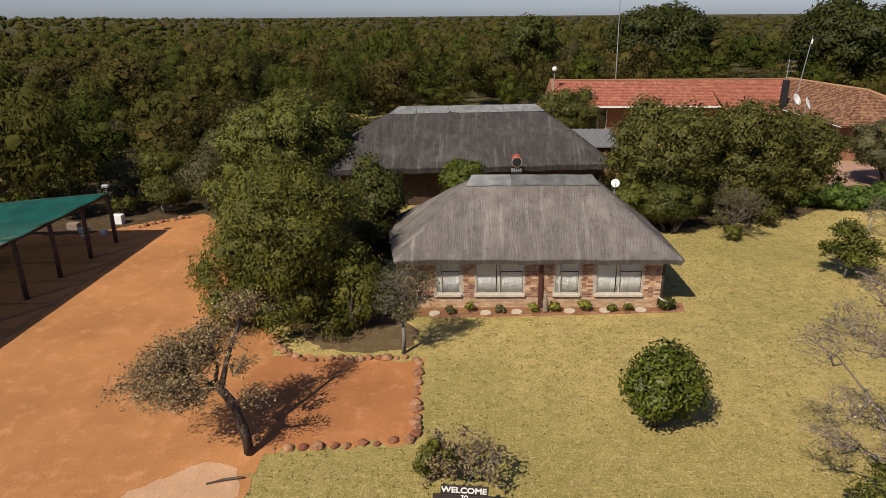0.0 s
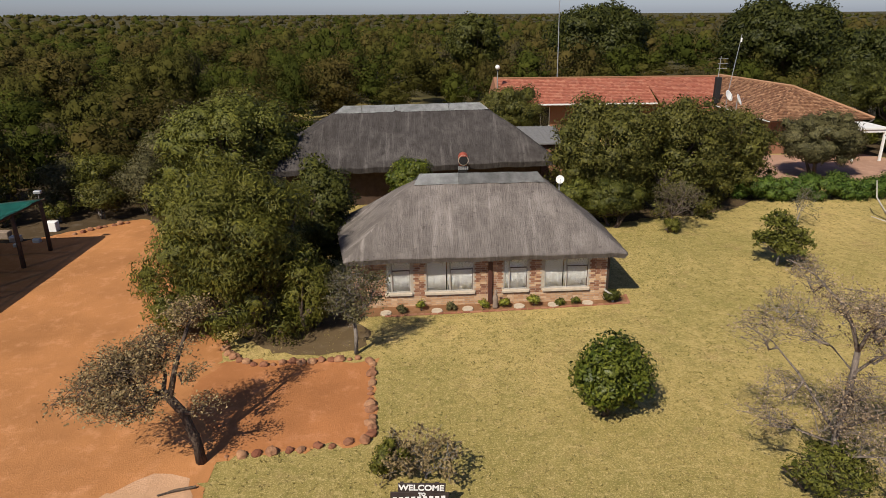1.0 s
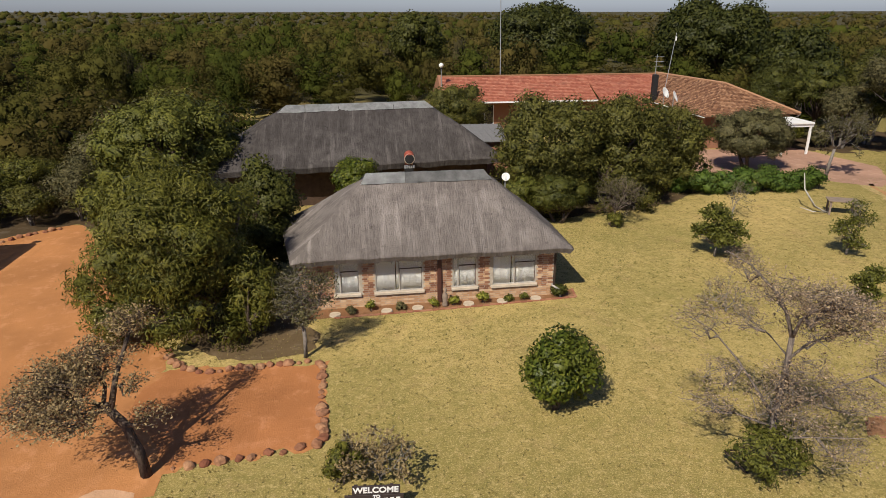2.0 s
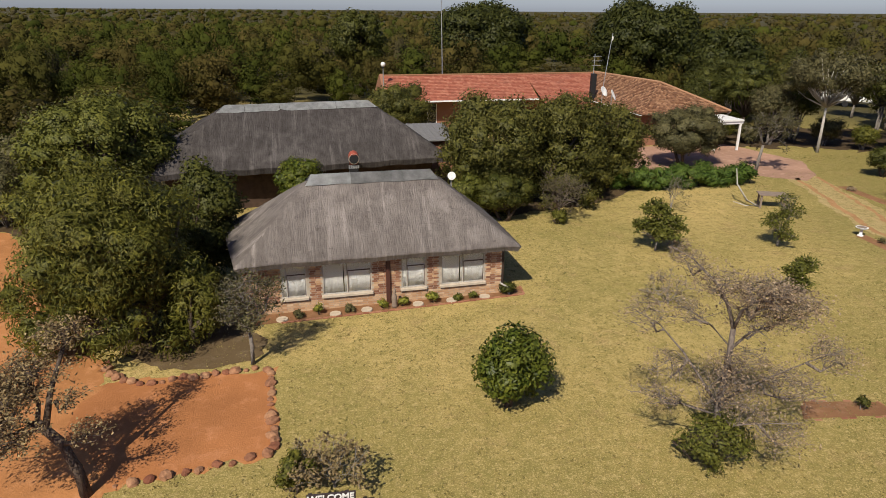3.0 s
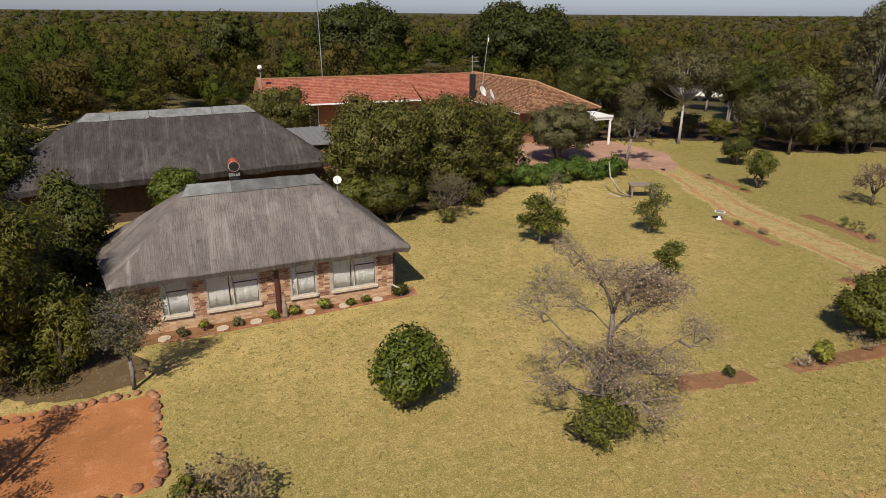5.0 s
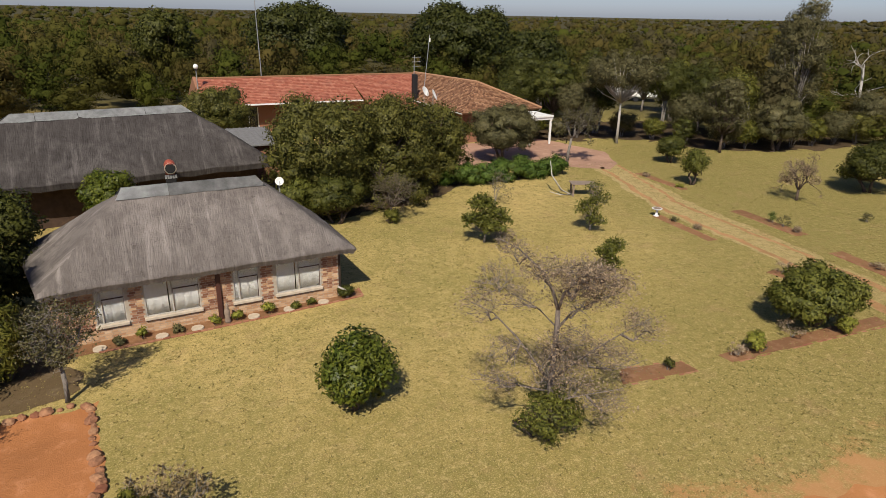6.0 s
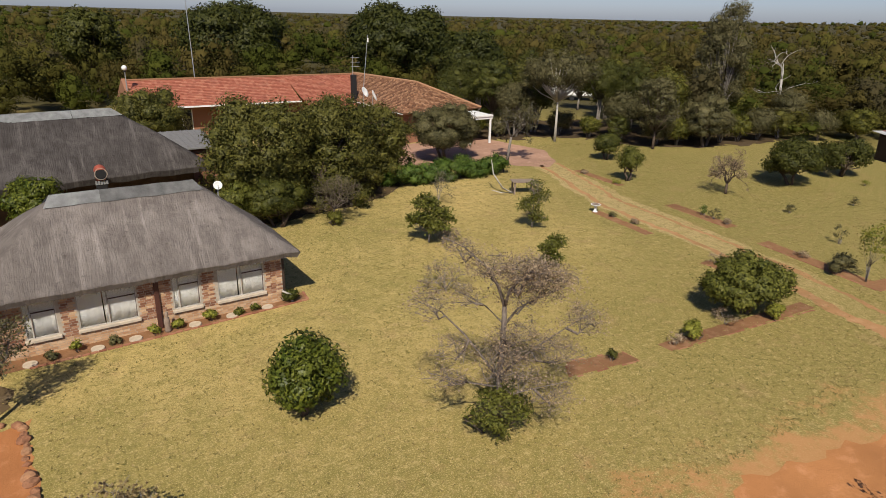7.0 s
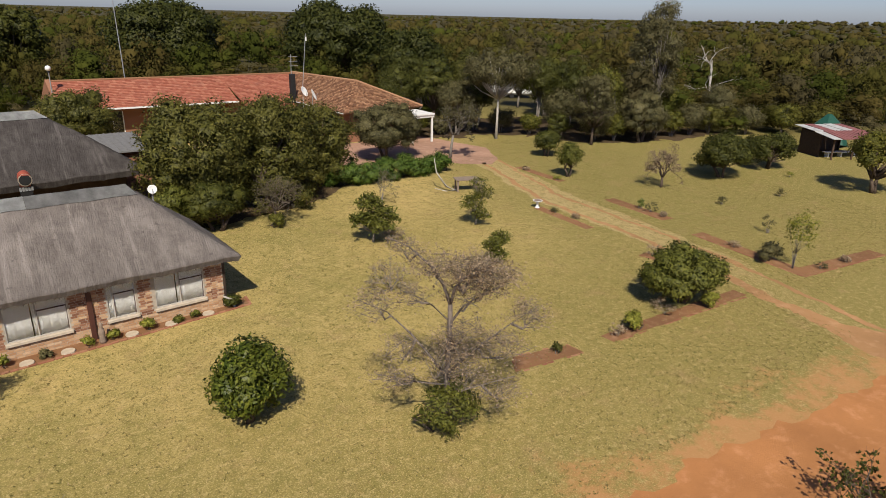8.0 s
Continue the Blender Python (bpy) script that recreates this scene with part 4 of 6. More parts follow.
tile_plane("tiles", farm, (29.5, 66.6, E), (7.6, 66.6, E), (29.5, 62.25, R), (7.6, 62.25, R), ROOF_RED)
tile_plane("tiles", farm, (25.8, 63.0, E), (26.0, 47.0, E), (28.6, 62.3, R + 0.12), (30.1, 51.8, R + 0.12), ROOF_BROWN, row=0.20, wide=0.20)
tile_plane("tiles", farm, (26.0, 47.0, E), (34.3, 47.6, E), (30.1, 51.8, R + 0.12), (30.2, 51.9, R + 0.12), ROOF_BROWN, row=0.20, wide=0.20)
tile_plane("tiles", farm, (34.3, 47.6, E), (37.5, 66.0, E), (30.15, 51.8, R + 0.12), (28.8, 62.3, R + 0.12), ROOF_BROWN)
tile_plane("tiles", farm, (37.5, 66.0, E), (25.8, 66.6, E), (28.8, 62.3, R + 0.12), (28.6, 62.3, R + 0.12), ROOF_BROWN)
part("gable", boxed(7.35, 7.6, 58.1, 66.4, 0, 2.7), BRICK_RED, farm)
bm = bmesh.new()
g = [bm.verts.new(p) for p in ((7.3, 57.8, 2.55), (7.3, 62.2, 4.62), (7.3, 66.6, 2.55), (7.62, 57.8, 2.55), (7.62, 62.2, 4.62), (7.62, 66.6, 2.55))]
for f in ((0, 1, 2), (5, 4, 3), (0, 3, 4, 1), (1, 4, 5, 2), (2, 5, 3, 0)):
    bm.faces.new([g[i] for i in f])
part("gable_parapet", bm, BRICK_RED, farm)
bm = bmesh.new()
box(bm, 7.6, 10.5, 59.3, 59.55, -0.1, 2.58)
box(bm, 12.2, 25.9, 59.3, 59.55, -0.1, 2.58)
box(bm, 10.5, 12.2, 59.3, 59.55, 2.15, 2.58)
part("wall", bm, BRICK_RED, farm)
part("wall", boxed(26.6, 33.6, 47.9, 65.8, -0.1, 2.6), BRICK_RED, farm, "brown face-brick wall")
part("gutter", boxed(7.6, 21.5, 57.78, 57.90, 2.52, 2.64), WHITE, farm, "white gutter and fascia")
gut = tube([[((25.75, 63, 2.58), 0.035), ((25.95, 46.95, 2.58), 0.035)]], 6)
part("gutter", gut, WHITE, farm, "white gutter")
door = part("sliding_door", boxed(10.55, 12.15, 59.36, 59.40, 0.0, 2.15), GLASS, farm)
for x in (10.5, 11.32, 12.12):
    part("frame", boxed(x, x + 0.06, 59.32, 59.42, 0.0, 2.15), WHITE, door)
# near-black panel gives the darkness of an unlit room behind the glass
part("room", boxed(10.4, 12.3, 59.8, 59.9, -0.1, 2.3), DARK_ROOM, farm)
part("flue", boxed(25.75, 26.2, 56.0, 56.45, 2.0, 4.95, bevel=0.04), BLACK, farm, "black flue box on the roof")
rdg = tube([[((7.6, 62.22, 4.46), 0.10), ((29.0, 62.22, 4.46), 0.10)], [((28.7, 62.3, 4.58), 0.10), ((30.12, 51.85, 4.58), 0.10)], [((30.12, 51.85, 4.58), 0.10), ((34.3, 47.6, 2.66), 0.10)]], 8)
part("ridge_tiles", rdg, ROOF_BROWN, farm)

porch = thing("porch", "white-painted timber porch at the end of the farmhouse", "porch", (32.6, 45.8, 0))
part("roof", boxed(-1.4, 0.9, -1.1, 1.7, 2.3, 2.42), WHITE, porch)
part("beam", boxed(-1.4, 0.92, -1.0, -0.85, 2.08, 2.298), WHITE, porch)
for x, y in ((0.75, -0.92), (-1.3, -0.92)):
    part("post", boxed(x - 0.07, x + 0.07, y - 0.07, y + 0.07, -0.02, 2.08), WHITE, porch)

# masts and aerials
mast = thing("radio_mast", "tall thin grey radio mast behind the farmhouse roof", "mast", (13.45, 62.6, 0))
part("pole", tube([[((0, 0, 0), 0.05), ((-0.1, 0, 6), 0.045), ((-0.3, 0, 15.5), 0.03)]], 6), METAL, mast)
aer = thing("aerial", "slim metal television aerial on the roof", "aerial", (26.9, 56.9, 0))
part("pole", tube([[((0, 0, 0), 0.04), ((0.9, 0, 8.4), 0.03)]], 6), METAL, aer)
part("head", boxed(0.84, 0.98, -0.05, 0.05, 7.75, 8.1, bevel=0.02), WHITE, aer)
aer2 = thing("aerial", "metal aerial with short cross bars", "aerial", (26.15, 56.9, 0))
part("pole", tube([[((0, 0, 0), 0.04), ((0.1, 0, 6.6), 0.03)]], 6), METAL, aer2)
for z in (5.6, 6.0, 6.4):
    part("cross_bar", boxed(-0.1, 0.75, -0.02, 0.02, z - 0.02, z + 0.02), METAL, aer2)
lamp = thing("roof_lamp", "white globe lamp on a thin pole at the gable", "lamp", (7.45, 60.4, 0))
part("pole", cyl(0.04, 3.0, 5.45), METAL, lamp)
bm = bmesh.new()
bmesh.ops.create_icosphere(bm, subdivisions=2, radius=0.22)
bmesh.ops.translate(bm, vec=(0, 0, 5.62), verts=bm.verts[:])
part("globe", bm, WHITE, lamp, smooth=True)
part("collar", cyl(0.11, 5.3, 5.42), BLACK, lamp)


def dish(name, at, z, r, aim, label, group=""):
    """A shallow dish with rim and feed arm on a pole."""
    d = thing(name, label, "satellite dish", at, 0, group)
    part("pole", cyl(0.035, -0.02, z, sides=8), METAL, d)
    bm = bmesh.new()
    rings = []
    for k in range(6):
        rr = r * k / 5
        rings.append([bm.verts.new((rr * math.cos(a * math.pi / 10), rr * math.sin(a * math.pi / 10), 0.28 * r * (k / 5) ** 2)) for a in range(20)])
    for a, b in zip(rings[1:], rings[2:]):
        for k in range(20):
            bm.faces.new((a[k], a[(k + 1) % 20], b[(k + 1) % 20], b[k]))
    bm.faces.new(rings[1][::-1])
    bmesh.ops.delete(bm, geom=rings[0], context="VERTS")
    bmesh.ops.solidify(bm, geom=bm.faces[:], thickness=0.02)
    m = Vector(aim).to_track_quat("Z", "Y").to_matrix().to_4x4()
    bm.transform(Matrix.Translation((0, -0.06, z)) @ m)
    part("reflector", bm, WHITE, d, smooth=True)
    bm = tube([[((0, -r * 0.9, 0.2 * r), 0.015), ((0, 0, r * 0.9), 0.015)]], 5)
    bm.transform(Matrix.Translation((0, -0.06, z)) @ m)
    part("feed_arm", bm, METAL, d)
    return d


dish("satellite_dish", (6.45, 28.2, 0), 3.20, 0.19, (-0.1, -1, 0.35), "small round cream dish on a pole behind the thatch")
dish("satellite_dish", (24.55, 51.2, 0), 3.95, 0.45, (0.55, -0.7, 0.45), "white satellite dish beside the farmhouse roof", "farmhouse dishes")
dish("satellite_dish", (25.15, 50.7, 0), 3.7, 0.48, (0.75, -0.5, 0.4), "white satellite dish turned aside by the farmhouse", "farmhouse dishes")

# ---- carport ----
carport = thing("carport", "timber-pole carport roofed with green shade net", "carport")
CX0, CX1, CY0, CY1 = -23.4, -16.75, 12.5, 28.9
for y in (15.6, 17.8, 20.05, 22.3, 24.5, 26.8, 29.0):
    for x in (-17.05, -22.9):
        part("post", tube([[((x, y, -0.1), 0.10), ((x + 0.02, y, 1.3), 0.095), ((x, y, 2.46 if x > -20 else 1.86), 0.085)]], 8), POLE, carport, smooth=True)
    part("rafter", tube([[((-16.8, y, 2.47), 0.05), ((-23.3, y, 1.84), 0.05)]], 6), POLE, carport)
part("beam", tube([[((-17.05, CY0, 2.38), 0.06), ((-17.05, CY1 - 0.05, 2.38), 0.06)]], 6), POLE, carport)
bm = bmesh.new()
nx, ny = 14, 48
grid = [[bm.verts.new((CX0 + (CX1 - CX0) * i / nx, CY0 + (CY1 - CY0) * j / ny,
                       2.58 - 0.64 * (1 - i / nx) - 0.04 * abs(math.sin(j / ny * math.pi * 7.3)) + 0.03 * noise.noise(Vector((i * 0.5, j * 0.5, 3)))
                       )) for j in range(ny + 1)] for i in range(nx + 1)]
for i in range(nx):
    for j in range(ny):
        bm.faces.new((grid[i][j], grid[i + 1][j], grid[i + 1][j + 1], grid[i][j + 1]))
bmesh.ops.solidify(bm, geom=bm.faces[:], thickness=0.01)
part("net", bm, SHADE_NET, carport, "sagging green shade net", smooth=True)
# lamp on the end post and clutter under the carport
fl = thing("floodlight", "small floodlight on the carport's end post", "lamp", (-17.05, 29.0, 2.44))
part("bracket", cyl(0.02, 0, 0.3, sides=6), METAL, fl)
part("housing", boxed(-0.16, 0.16, -0.1, 0.1, 0.3, 0.44, bevel=0.02), METAL, fl)
crate = tagged(part("crate", boxed(-18.75, -18.2, 31.8, 32.2, 0, 0.5, bevel=0.02), LETTER), "pale cream crate on the ground by the woods", "crate")
for k, (x, y, s) in enumerate(((-19.4, 30.4, 0.5), (-18.3, 30.2, 0.35), (-20.3, 31.0, 0.6), (-18.9, 29.6, 0.3))):
    b = boxed(x - s / 2, x + s / 2, y - s / 3, y + s / 3, 0, s * 0.6, bevel=0.03)
    tagged(part("storage_box", b, (METAL, SHEET, GREYSTONE)[k % 3]), "grey box stored under the carport", "box", "carport clutter")


# ---- garden things ----
def rock(name, at, size, seed, parent):
    rng = random.Random(seed)
    bm = bmesh.new()
    bmesh.ops.create_icosphere(bm, subdivisions=2, radius=0.5)
    for v in bm.verts:
        v.co *= 1.0 + 0.32 * noise.noise(v.co * 3.1 + Vector((seed * 0.37, 0, seed * 0.11))) + 0.05 * rng.random()
    bm.transform(Matrix.Translation((*at, size[2] * 0.16)) @ Matrix.Rotation(rng.random() * 6, 4, "Z") @ Matrix.Diagonal((*size, 1)))
    return part(name, bm, STONE, parent)


def stone_row(name, label, pts, gap, lo, hi, seed):
    ob = thing(name, label, "stone edging")
    rng = random.Random(seed)
    k = 0
    for a, b in zip(pts, pts[1:]):
        a, b = Vector(a), Vector(b)
        n = max(1, int((b - a).length / gap))
        for i in range(n):
            p = a.lerp(b, (i + 0.5) / n) + Vector((rng.uniform(-0.05, 0.05), rng.uniform(-0.05, 0.05)))
            s = rng.uniform(lo * 0.8, hi)
            rock("stone", (p.x, p.y), (s * 1.15, s * 0.95, s * rng.uniform(0.6, 0.95)), seed * 1000 + k, ob)
            k += 1
    return ob


stone_row("stone_edging", "row of rough red-brown stones round the parking bay", [(-1.2, 13.95), (-1.38, 16.2), (-1.5, 18.1)], 0.27, 0.16, 0.34, 1)
stone_row("stone_edging", "row of ochre stones between dirt and lawn", [(-5.0, 13.35), (-3.1, 13.6), (-1.25, 13.88)], 0.33, 0.14, 0.36, 2)
stone_row("stone_edging", "curved row of rounded red stones under the tree", [(-1.75, 18.15), (-3.5, 18.0), (-5.0, 17.85), (-5.8, 18.2), (-6.2, 18.8), (-6.4, 19.6)], 0.28, 0.18, 0.33, 3)
stone_row("stone_edging", "low row of dark stones beside the drive", [(-15.0, 33.2), (-16.2, 32.4), (-17.2, 31.2)], 0.35, 0.2, 0.34, 4)

settle(patch("garden_bed", [(-2.3, 21.62), (7.95, 21.98), (8.0, 22.7), (7.2, 22.6), (7.0, 22.4), (-2.3, 22.4)], BED_SOIL, 0.014, "soil bed along the cottage's front wall", "garden bed", 0.03), BED)


def brick_row(name, label, pts, material, size=(0.22, 0.09, 0.05), lift=0.0):
    """Single bricks laid end to end, each a part."""
    ob = thing(name, label, "brick edging")
    bm = boxed(-size[0] / 2, size[0] / 2, -size[1] / 2, size[1] / 2, 0, size[2], bevel=0.008)
    first = part("brick", bm, material, ob)
    made = False
    rng = random.Random(len(pts) * 7 + int(pts[0][0] * 10))
    for a, b in zip(pts, pts[1:]):
        a, b = Vector(a), Vector(b)
        ang = math.degrees(math.atan2(b.y - a.y, b.x - a.x))
        n = max(1, int((b - a).length / (size[0] + 0.015)))
        for i in range(n):
            p = a.lerp(b, (i + 0.5) / n)
            o = first
            if made:
                o = new("brick", first.data)
                o.parent = ob
            made = True
            o.matrix_basis = pose(p.x + rng.uniform(-0.01, 0.01), p.y + rng.uniform(-0.01, 0.01), lift - 0.005 + rng.uniform(-0.01, 0.01), 0, 0, ang + rng.uniform(-3, 3))
    return ob


settle(brick_row("bed_edging", "red brick edging of the cottage's flower bed", [(-1.2, 21.62), (3.3, 21.74), (7.9, 21.95), (8.02, 22.7)], EDGING), BED)
# beds on the lawn
patch("garden_bed", [(12.65, 12.5), (13.2, 13.25), (15.25, 12.8), (15.35, 12.15)], BED_SOIL, 0.012, "small bare soil bed in the lawn", "garden bed", 0.04)
brick_row("bed_edging", "sunken red brick edging round a small bed", [(12.65, 12.45), (15.35, 12.12), (15.3, 12.85), (13.2, 13.3), (12.65, 12.45)], EDGING, lift=-0.045)
patch("garden_bed", [(16.8, 12.05), (24.45, 11.5), (24.5, 12.15), (16.75, 12.6)], BED_SOIL, 0.012, "long soil bed with shrubs", "garden bed", 0.08)
brick_row("bed_edging", "red brick edging of the long bed", [(16.8, 12.0), (20.6, 11.75), (24.5, 11.42)], EDGING, lift=-0.04)
for k, (x0, y0, x1, y1, w) in enumerate(((26.15, 20.85, 26.65, 25.2, 0.55), (31.1, 24.2, 30.5, 19.6, 0.8), (32.6, 33.6, 32.1, 28.8, 0.6), (24.7, 16.9, 24.9, 14.6, 0.6),
                                         (29.6, 17.3, 28.5, 11.2, 0.8), (28.5, 11.1, 34.8, 10.2, 0.8))):
    d = Vector((x1 - x0, y1 - y0)).normalized()
    s = Vector((-d.y, d.x)) * w
    patch("garden_bed", [(x0, y0), (x1, y1), (x1 + s.x, y1 + s.y), (x0 + s.x, y0 + s.y)], BED_SOIL, 0.012 + 0.001 * k, "narrow soil bed beside the path", "garden bed", 0.05)
    brick_row("bed_edging", "low brick edging of a path bed", [(x0, y0), (x1, y1)], EDGING, lift=-0.03)

for k, (x, y) in enumerate(((-1.16, 21.85), (0.7, 21.87), (1.84, 21.95), (3.76, 22.0), (5.05, 22.02), (6.36, 22.05))):
    bm = cyl(0.21, 0.0, 0.05, sides=18, r2=0.20)
    ob = part("stepping_stone", bm, DISC)
    ob.matrix_world = BED @ pose(x, y, 0.012)
    tagged(ob, "round cream concrete disc in the flower bed", "stepping stone", "discs along the cottage")

# plain weathered ornament
bm = bmesh.new()
prof = [(0.16, 0), (0.19, 0.1), (0.14, 0.25), (0.17, 0.42), (0.15, 0.6), (0.07, 0.68), (0.10, 0.76), (0.09, 0.86), (0.02, 0.92)]
bm = tube([[((0.01 * math.sin(z * 9), 0, z), r) for r, z in prof]], 10)
orn = part("garden_statue", bm, GREYSTONE, smooth=True)
orn.matrix_world = BED @ pose(2.86, 21.98, 0.01) @ Matrix.Diagonal((0.62, 0.62, 0.8, 1))
tagged(orn, "small weathered grey-brown stone garden statue", "statue")
pipe = part("bent_branch", tube([[((6.95, 22.05, 0.55), 0.03), ((7.1, 22.0, 0.45), 0.04), ((7.25, 22.02, 0.35), 0.045), ((7.33, 22.08, 0.05), 0.05), ((7.34, 22.08, -0.02), 0.05)]], 8), BARK_PALE, smooth=True)
tagged(settle(pipe, BED), "bleached bent branch at the cottage's corner", "branch")

bath = thing("bird_bath", "white concrete bird bath on a pedestal", "bird bath", (26.35, 25.2, 0))
bath.scale = (0.75, 0.75, 0.75)
part("pedestal", tube([[((0, 0, -0.02), 0.20), ((0, 0, 0.06), 0.19), ((0, 0, 0.10), 0.10), ((0, 0, 0.42), 0.09), ((0, 0, 0.48), 0.14)]], 14), WHITE, bath, smooth=True)
part("bowl", tube([[((0, 0, 0.48), 0.14), ((0, 0, 0.53), 0.34), ((0, 0, 0.60), 0.38)]], 18), WHITE, bath, smooth=False)
part("water", cyl(0.30, 0.598, 0.606, sides=18), GREYSTONE, bath, "murky shallow water")

table = thing("garden_table", "grey weathered table beside the path", "table", (25.3, 30.4, 0), -25)
part("tabletop", boxed(-0.75, 0.75, -0.45, 0.45, 0.74, 0.80, bevel=0.015), GREYSTONE, table)
for x in (-0.6, 0.6):
    for y in (-0.32, 0.32):
        part("leg", boxed(x - 0.05, x + 0.05, y - 0.05, y + 0.05, -0.01, 0.738), GREYSTONE, table)
drift = part("driftwood", tube([[((0, 0, 0), 0.07), ((-0.5, 0.4, 0.25), 0.06), ((-0.9, 0.9, 1.1), 0.04), ((-0.8, 1.3, 1.9), 0.025)], [((0, 0, 0.02), 0.05), ((-0.9, -0.1, 0.12), 0.03), ((-1.5, 0.2, 0.3), 0.02)]], 6), BARK_PALE, smooth=True)
drift.matrix_world = pose(24.7, 30.6, 0.04)
tagged(drift, "bleached dead branch lying by the table", "branch")
log = part("fallen_branch", tube([[((-5.95, 12.05, 0.05), 0.02), ((-5.6, 12.2, 0.05), 0.035), ((-5.15, 12.3, 0.06), 0.03)]], 6), BARK)
tagged(log, "dark fallen branch on the dirt", "branch")

# welcome sign
sign = thing("welcome_sign", "dark timber welcome sign with white letters", "sign", (0.0, 11.25, 0))
part("post", boxed(-0.42, -0.34, 0.02, 0.10, -0.02, 0.80), SIGN_BOARD, sign)
part("post", boxed(0.34, 0.42, 0.02, 0.10, -0.02, 0.76), SIGN_BOARD, sign)


def board(x0, x1, z0, z1, tilt, text, size, cx, cz):
    b = boxed(x0, x1, -0.02, 0.018, z0, z1, bevel=0.006)
    ob = part("board", b, SIGN_BOARD, sign)
    ob.matrix_basis = pose(0, 0, 0, 0, tilt, 0)
    for s, sz, px, pz in zip(text, size, cx, cz):
        cu = bpy.data.curves.new("lettering", "FONT")
        cu.body, cu.size, cu.align_x, cu.align_y = s, sz, "CENTER", "CENTER"
        cu.extrude, cu.offset = 0.004, 0.006
        cu.materials.append(LETTER)
        lt = new("lettering", cu)
        lt.parent = ob
        lt.matrix_basis = pose(px, -0.026, pz, 90, 0, 0)
    return ob


board(-0.50, 0.52, 0.60, 0.82, 3.0, ["WELCOME"], [0.20], [0.0], [0.715])
board(-0.66, 0.60, 0.33, 0.585, 3.0, ["TO"], [0.11], [0.02], [0.545])
for k in range(9):
    part("painted_bar", boxed(-0.58 + k * 0.13, -0.49 + k * 0.13, -0.030, -0.022, 0.37, 0.49), LETTER, sign)

# open shed by the far lawn
shed = thing("shed", "open-fronted shed with faded red and pale sheet roof", "shed", (59.0, 22.8, 0), -24)
shed.scale = (0.82, 0.82, 0.82)
for x in (-2.3, 0.1, 2.5):
    part("post", cyl(0.09, -0.05, 2.1, x, -2.0, 8), POLE, shed)
    part("post", cyl(0.09, -0.05, 2.5, x, 2.2, 8), POLE, shed)
bm = boxed(-2.0, 2.9, -2.7, 0.0, 2.14, 2.20)
for v in bm.verts:
    v.co.z += (v.co.y + 2.7) * 0.13
part("roof", bm, ROOF_OLD_RED, shed, "faded red roof sheet")
for k in range(10):
    s = boxed(-1.98 + k * 0.5, -1.9 + k * 0.5, -2.7, 0.0, 2.202, 2.225)
    for v in s.verts:
        v.co.z += (v.co.y + 2.7) * 0.13
    part("rib", s, ROOF_OLD_RED, shed)
for k in range(5):
    s = boxed(-2.9 + k * 1.15, -1.8 + k * 1.15, 0.0, 2.9, 2.51, 2.55)
    for v in s.verts:
        v.co.z += v.co.y * 0.07 + (k % 2) * 0.03
    part("roof_sheet", s, (SHEET, ROOF_OLD_RED, SHEET)[k % 3], shed)
s = boxed(-3.0, -2.02, -2.6, 0.0, 2.12, 2.16)
for v in s.verts:
    v.co.z += (v.co.y + 2.7) * 0.13
part("roof_sheet", s, SHEET, shed)
part("wall", boxed(-2.4, 2.6, 2.3, 2.4, 0, 2.5), DARKWOOD, shed)
part("wall", boxed(-2.45, -2.35, -0.4, 2.3, 0, 2.3), DARKWOOD, shed)
bench = thing("bench", "low white bench under the shed roof", "bench", (59.0, 22.4, 0), -24)
part("seat", boxed(-1.6, 1.6, -0.25, 0.25, 0.36, 0.44, bevel=0.01), WHITE, bench)
for x in (-1.3, 0, 1.3):
    part("leg", boxed(x - 0.06, x + 0.06, -0.2, 0.2, -0.01, 0.358), WHITE, bench)
tarp = part("tarpaulin", tube([[((0, 0, 0), 1.9), ((0.3, 0.2, 1.8), 1.2), ((0.5, 0.3, 2.7), 0.2)]], 7), rough_paint("green_tarpaulin", (0.015, 0.075, 0.05), 0.6))
tarp.matrix_world = pose(63.6, 25.6, 0)
tagged(tarp, "dark green tarpaulin tent behind the shed", "tent")

# white caravan under the trees
van = thing("caravan", "white caravan parked under the trees", "caravan", (62.0, 65.5, 0), -40)
bm = boxed(-2.6, 2.6, -1.0, 1.0, 0.45, 2.3, bevel=0.22)
part("body", bm, WHITE, van)
for x in (-1.4, 0.8):
    part("window", boxed(x - 0.5, x + 0.5, -1.015, -0.99, 1.25, 1.8), BLACK, van)
for y in (-0.9, 0.9):
    part("wheel", tube([[((0.0, y - 0.1, 0.32), 0.32), ((0.0, y + 0.1, 0.32), 0.32)]], 14), BLACK, van)
part("drawbar", boxed(-3.6, -2.6, -0.05, 0.05, 0.42, 0.5), BLACK, van)
part("jockey_stand", cyl(0.04, -0.01, 0.42, -3.5, 0, 8), BLACK, van)


# ---- trees and shrubs near the houses ----
leafy_tree("tree", "large olive-green tree with drooping narrow leaves beside the cottage", (-6.3, 20.8), 6.35, 3.3, 2.8, LEAF_OLIVE, 11, trunk=0.22, clear=0.06, low=-0.9, count=120, size=0.66,
           per_area=95, length=0.17, width=0.042, hang=0.9, stems=3, shrink=0.45, skirt=40)
leafy_tree("tree", "smaller olive-green tree growing beside the large one", (-3.75, 20.3), 3.3, 1.1, 1.2, LEAF_OLIVE, 27, trunk=0.10, clear=0.0, low=-1.0, count=34, size=0.42, per_area=105, length=0.16, width=0.042, hang=0.9, stems=2, shrink=0.42)
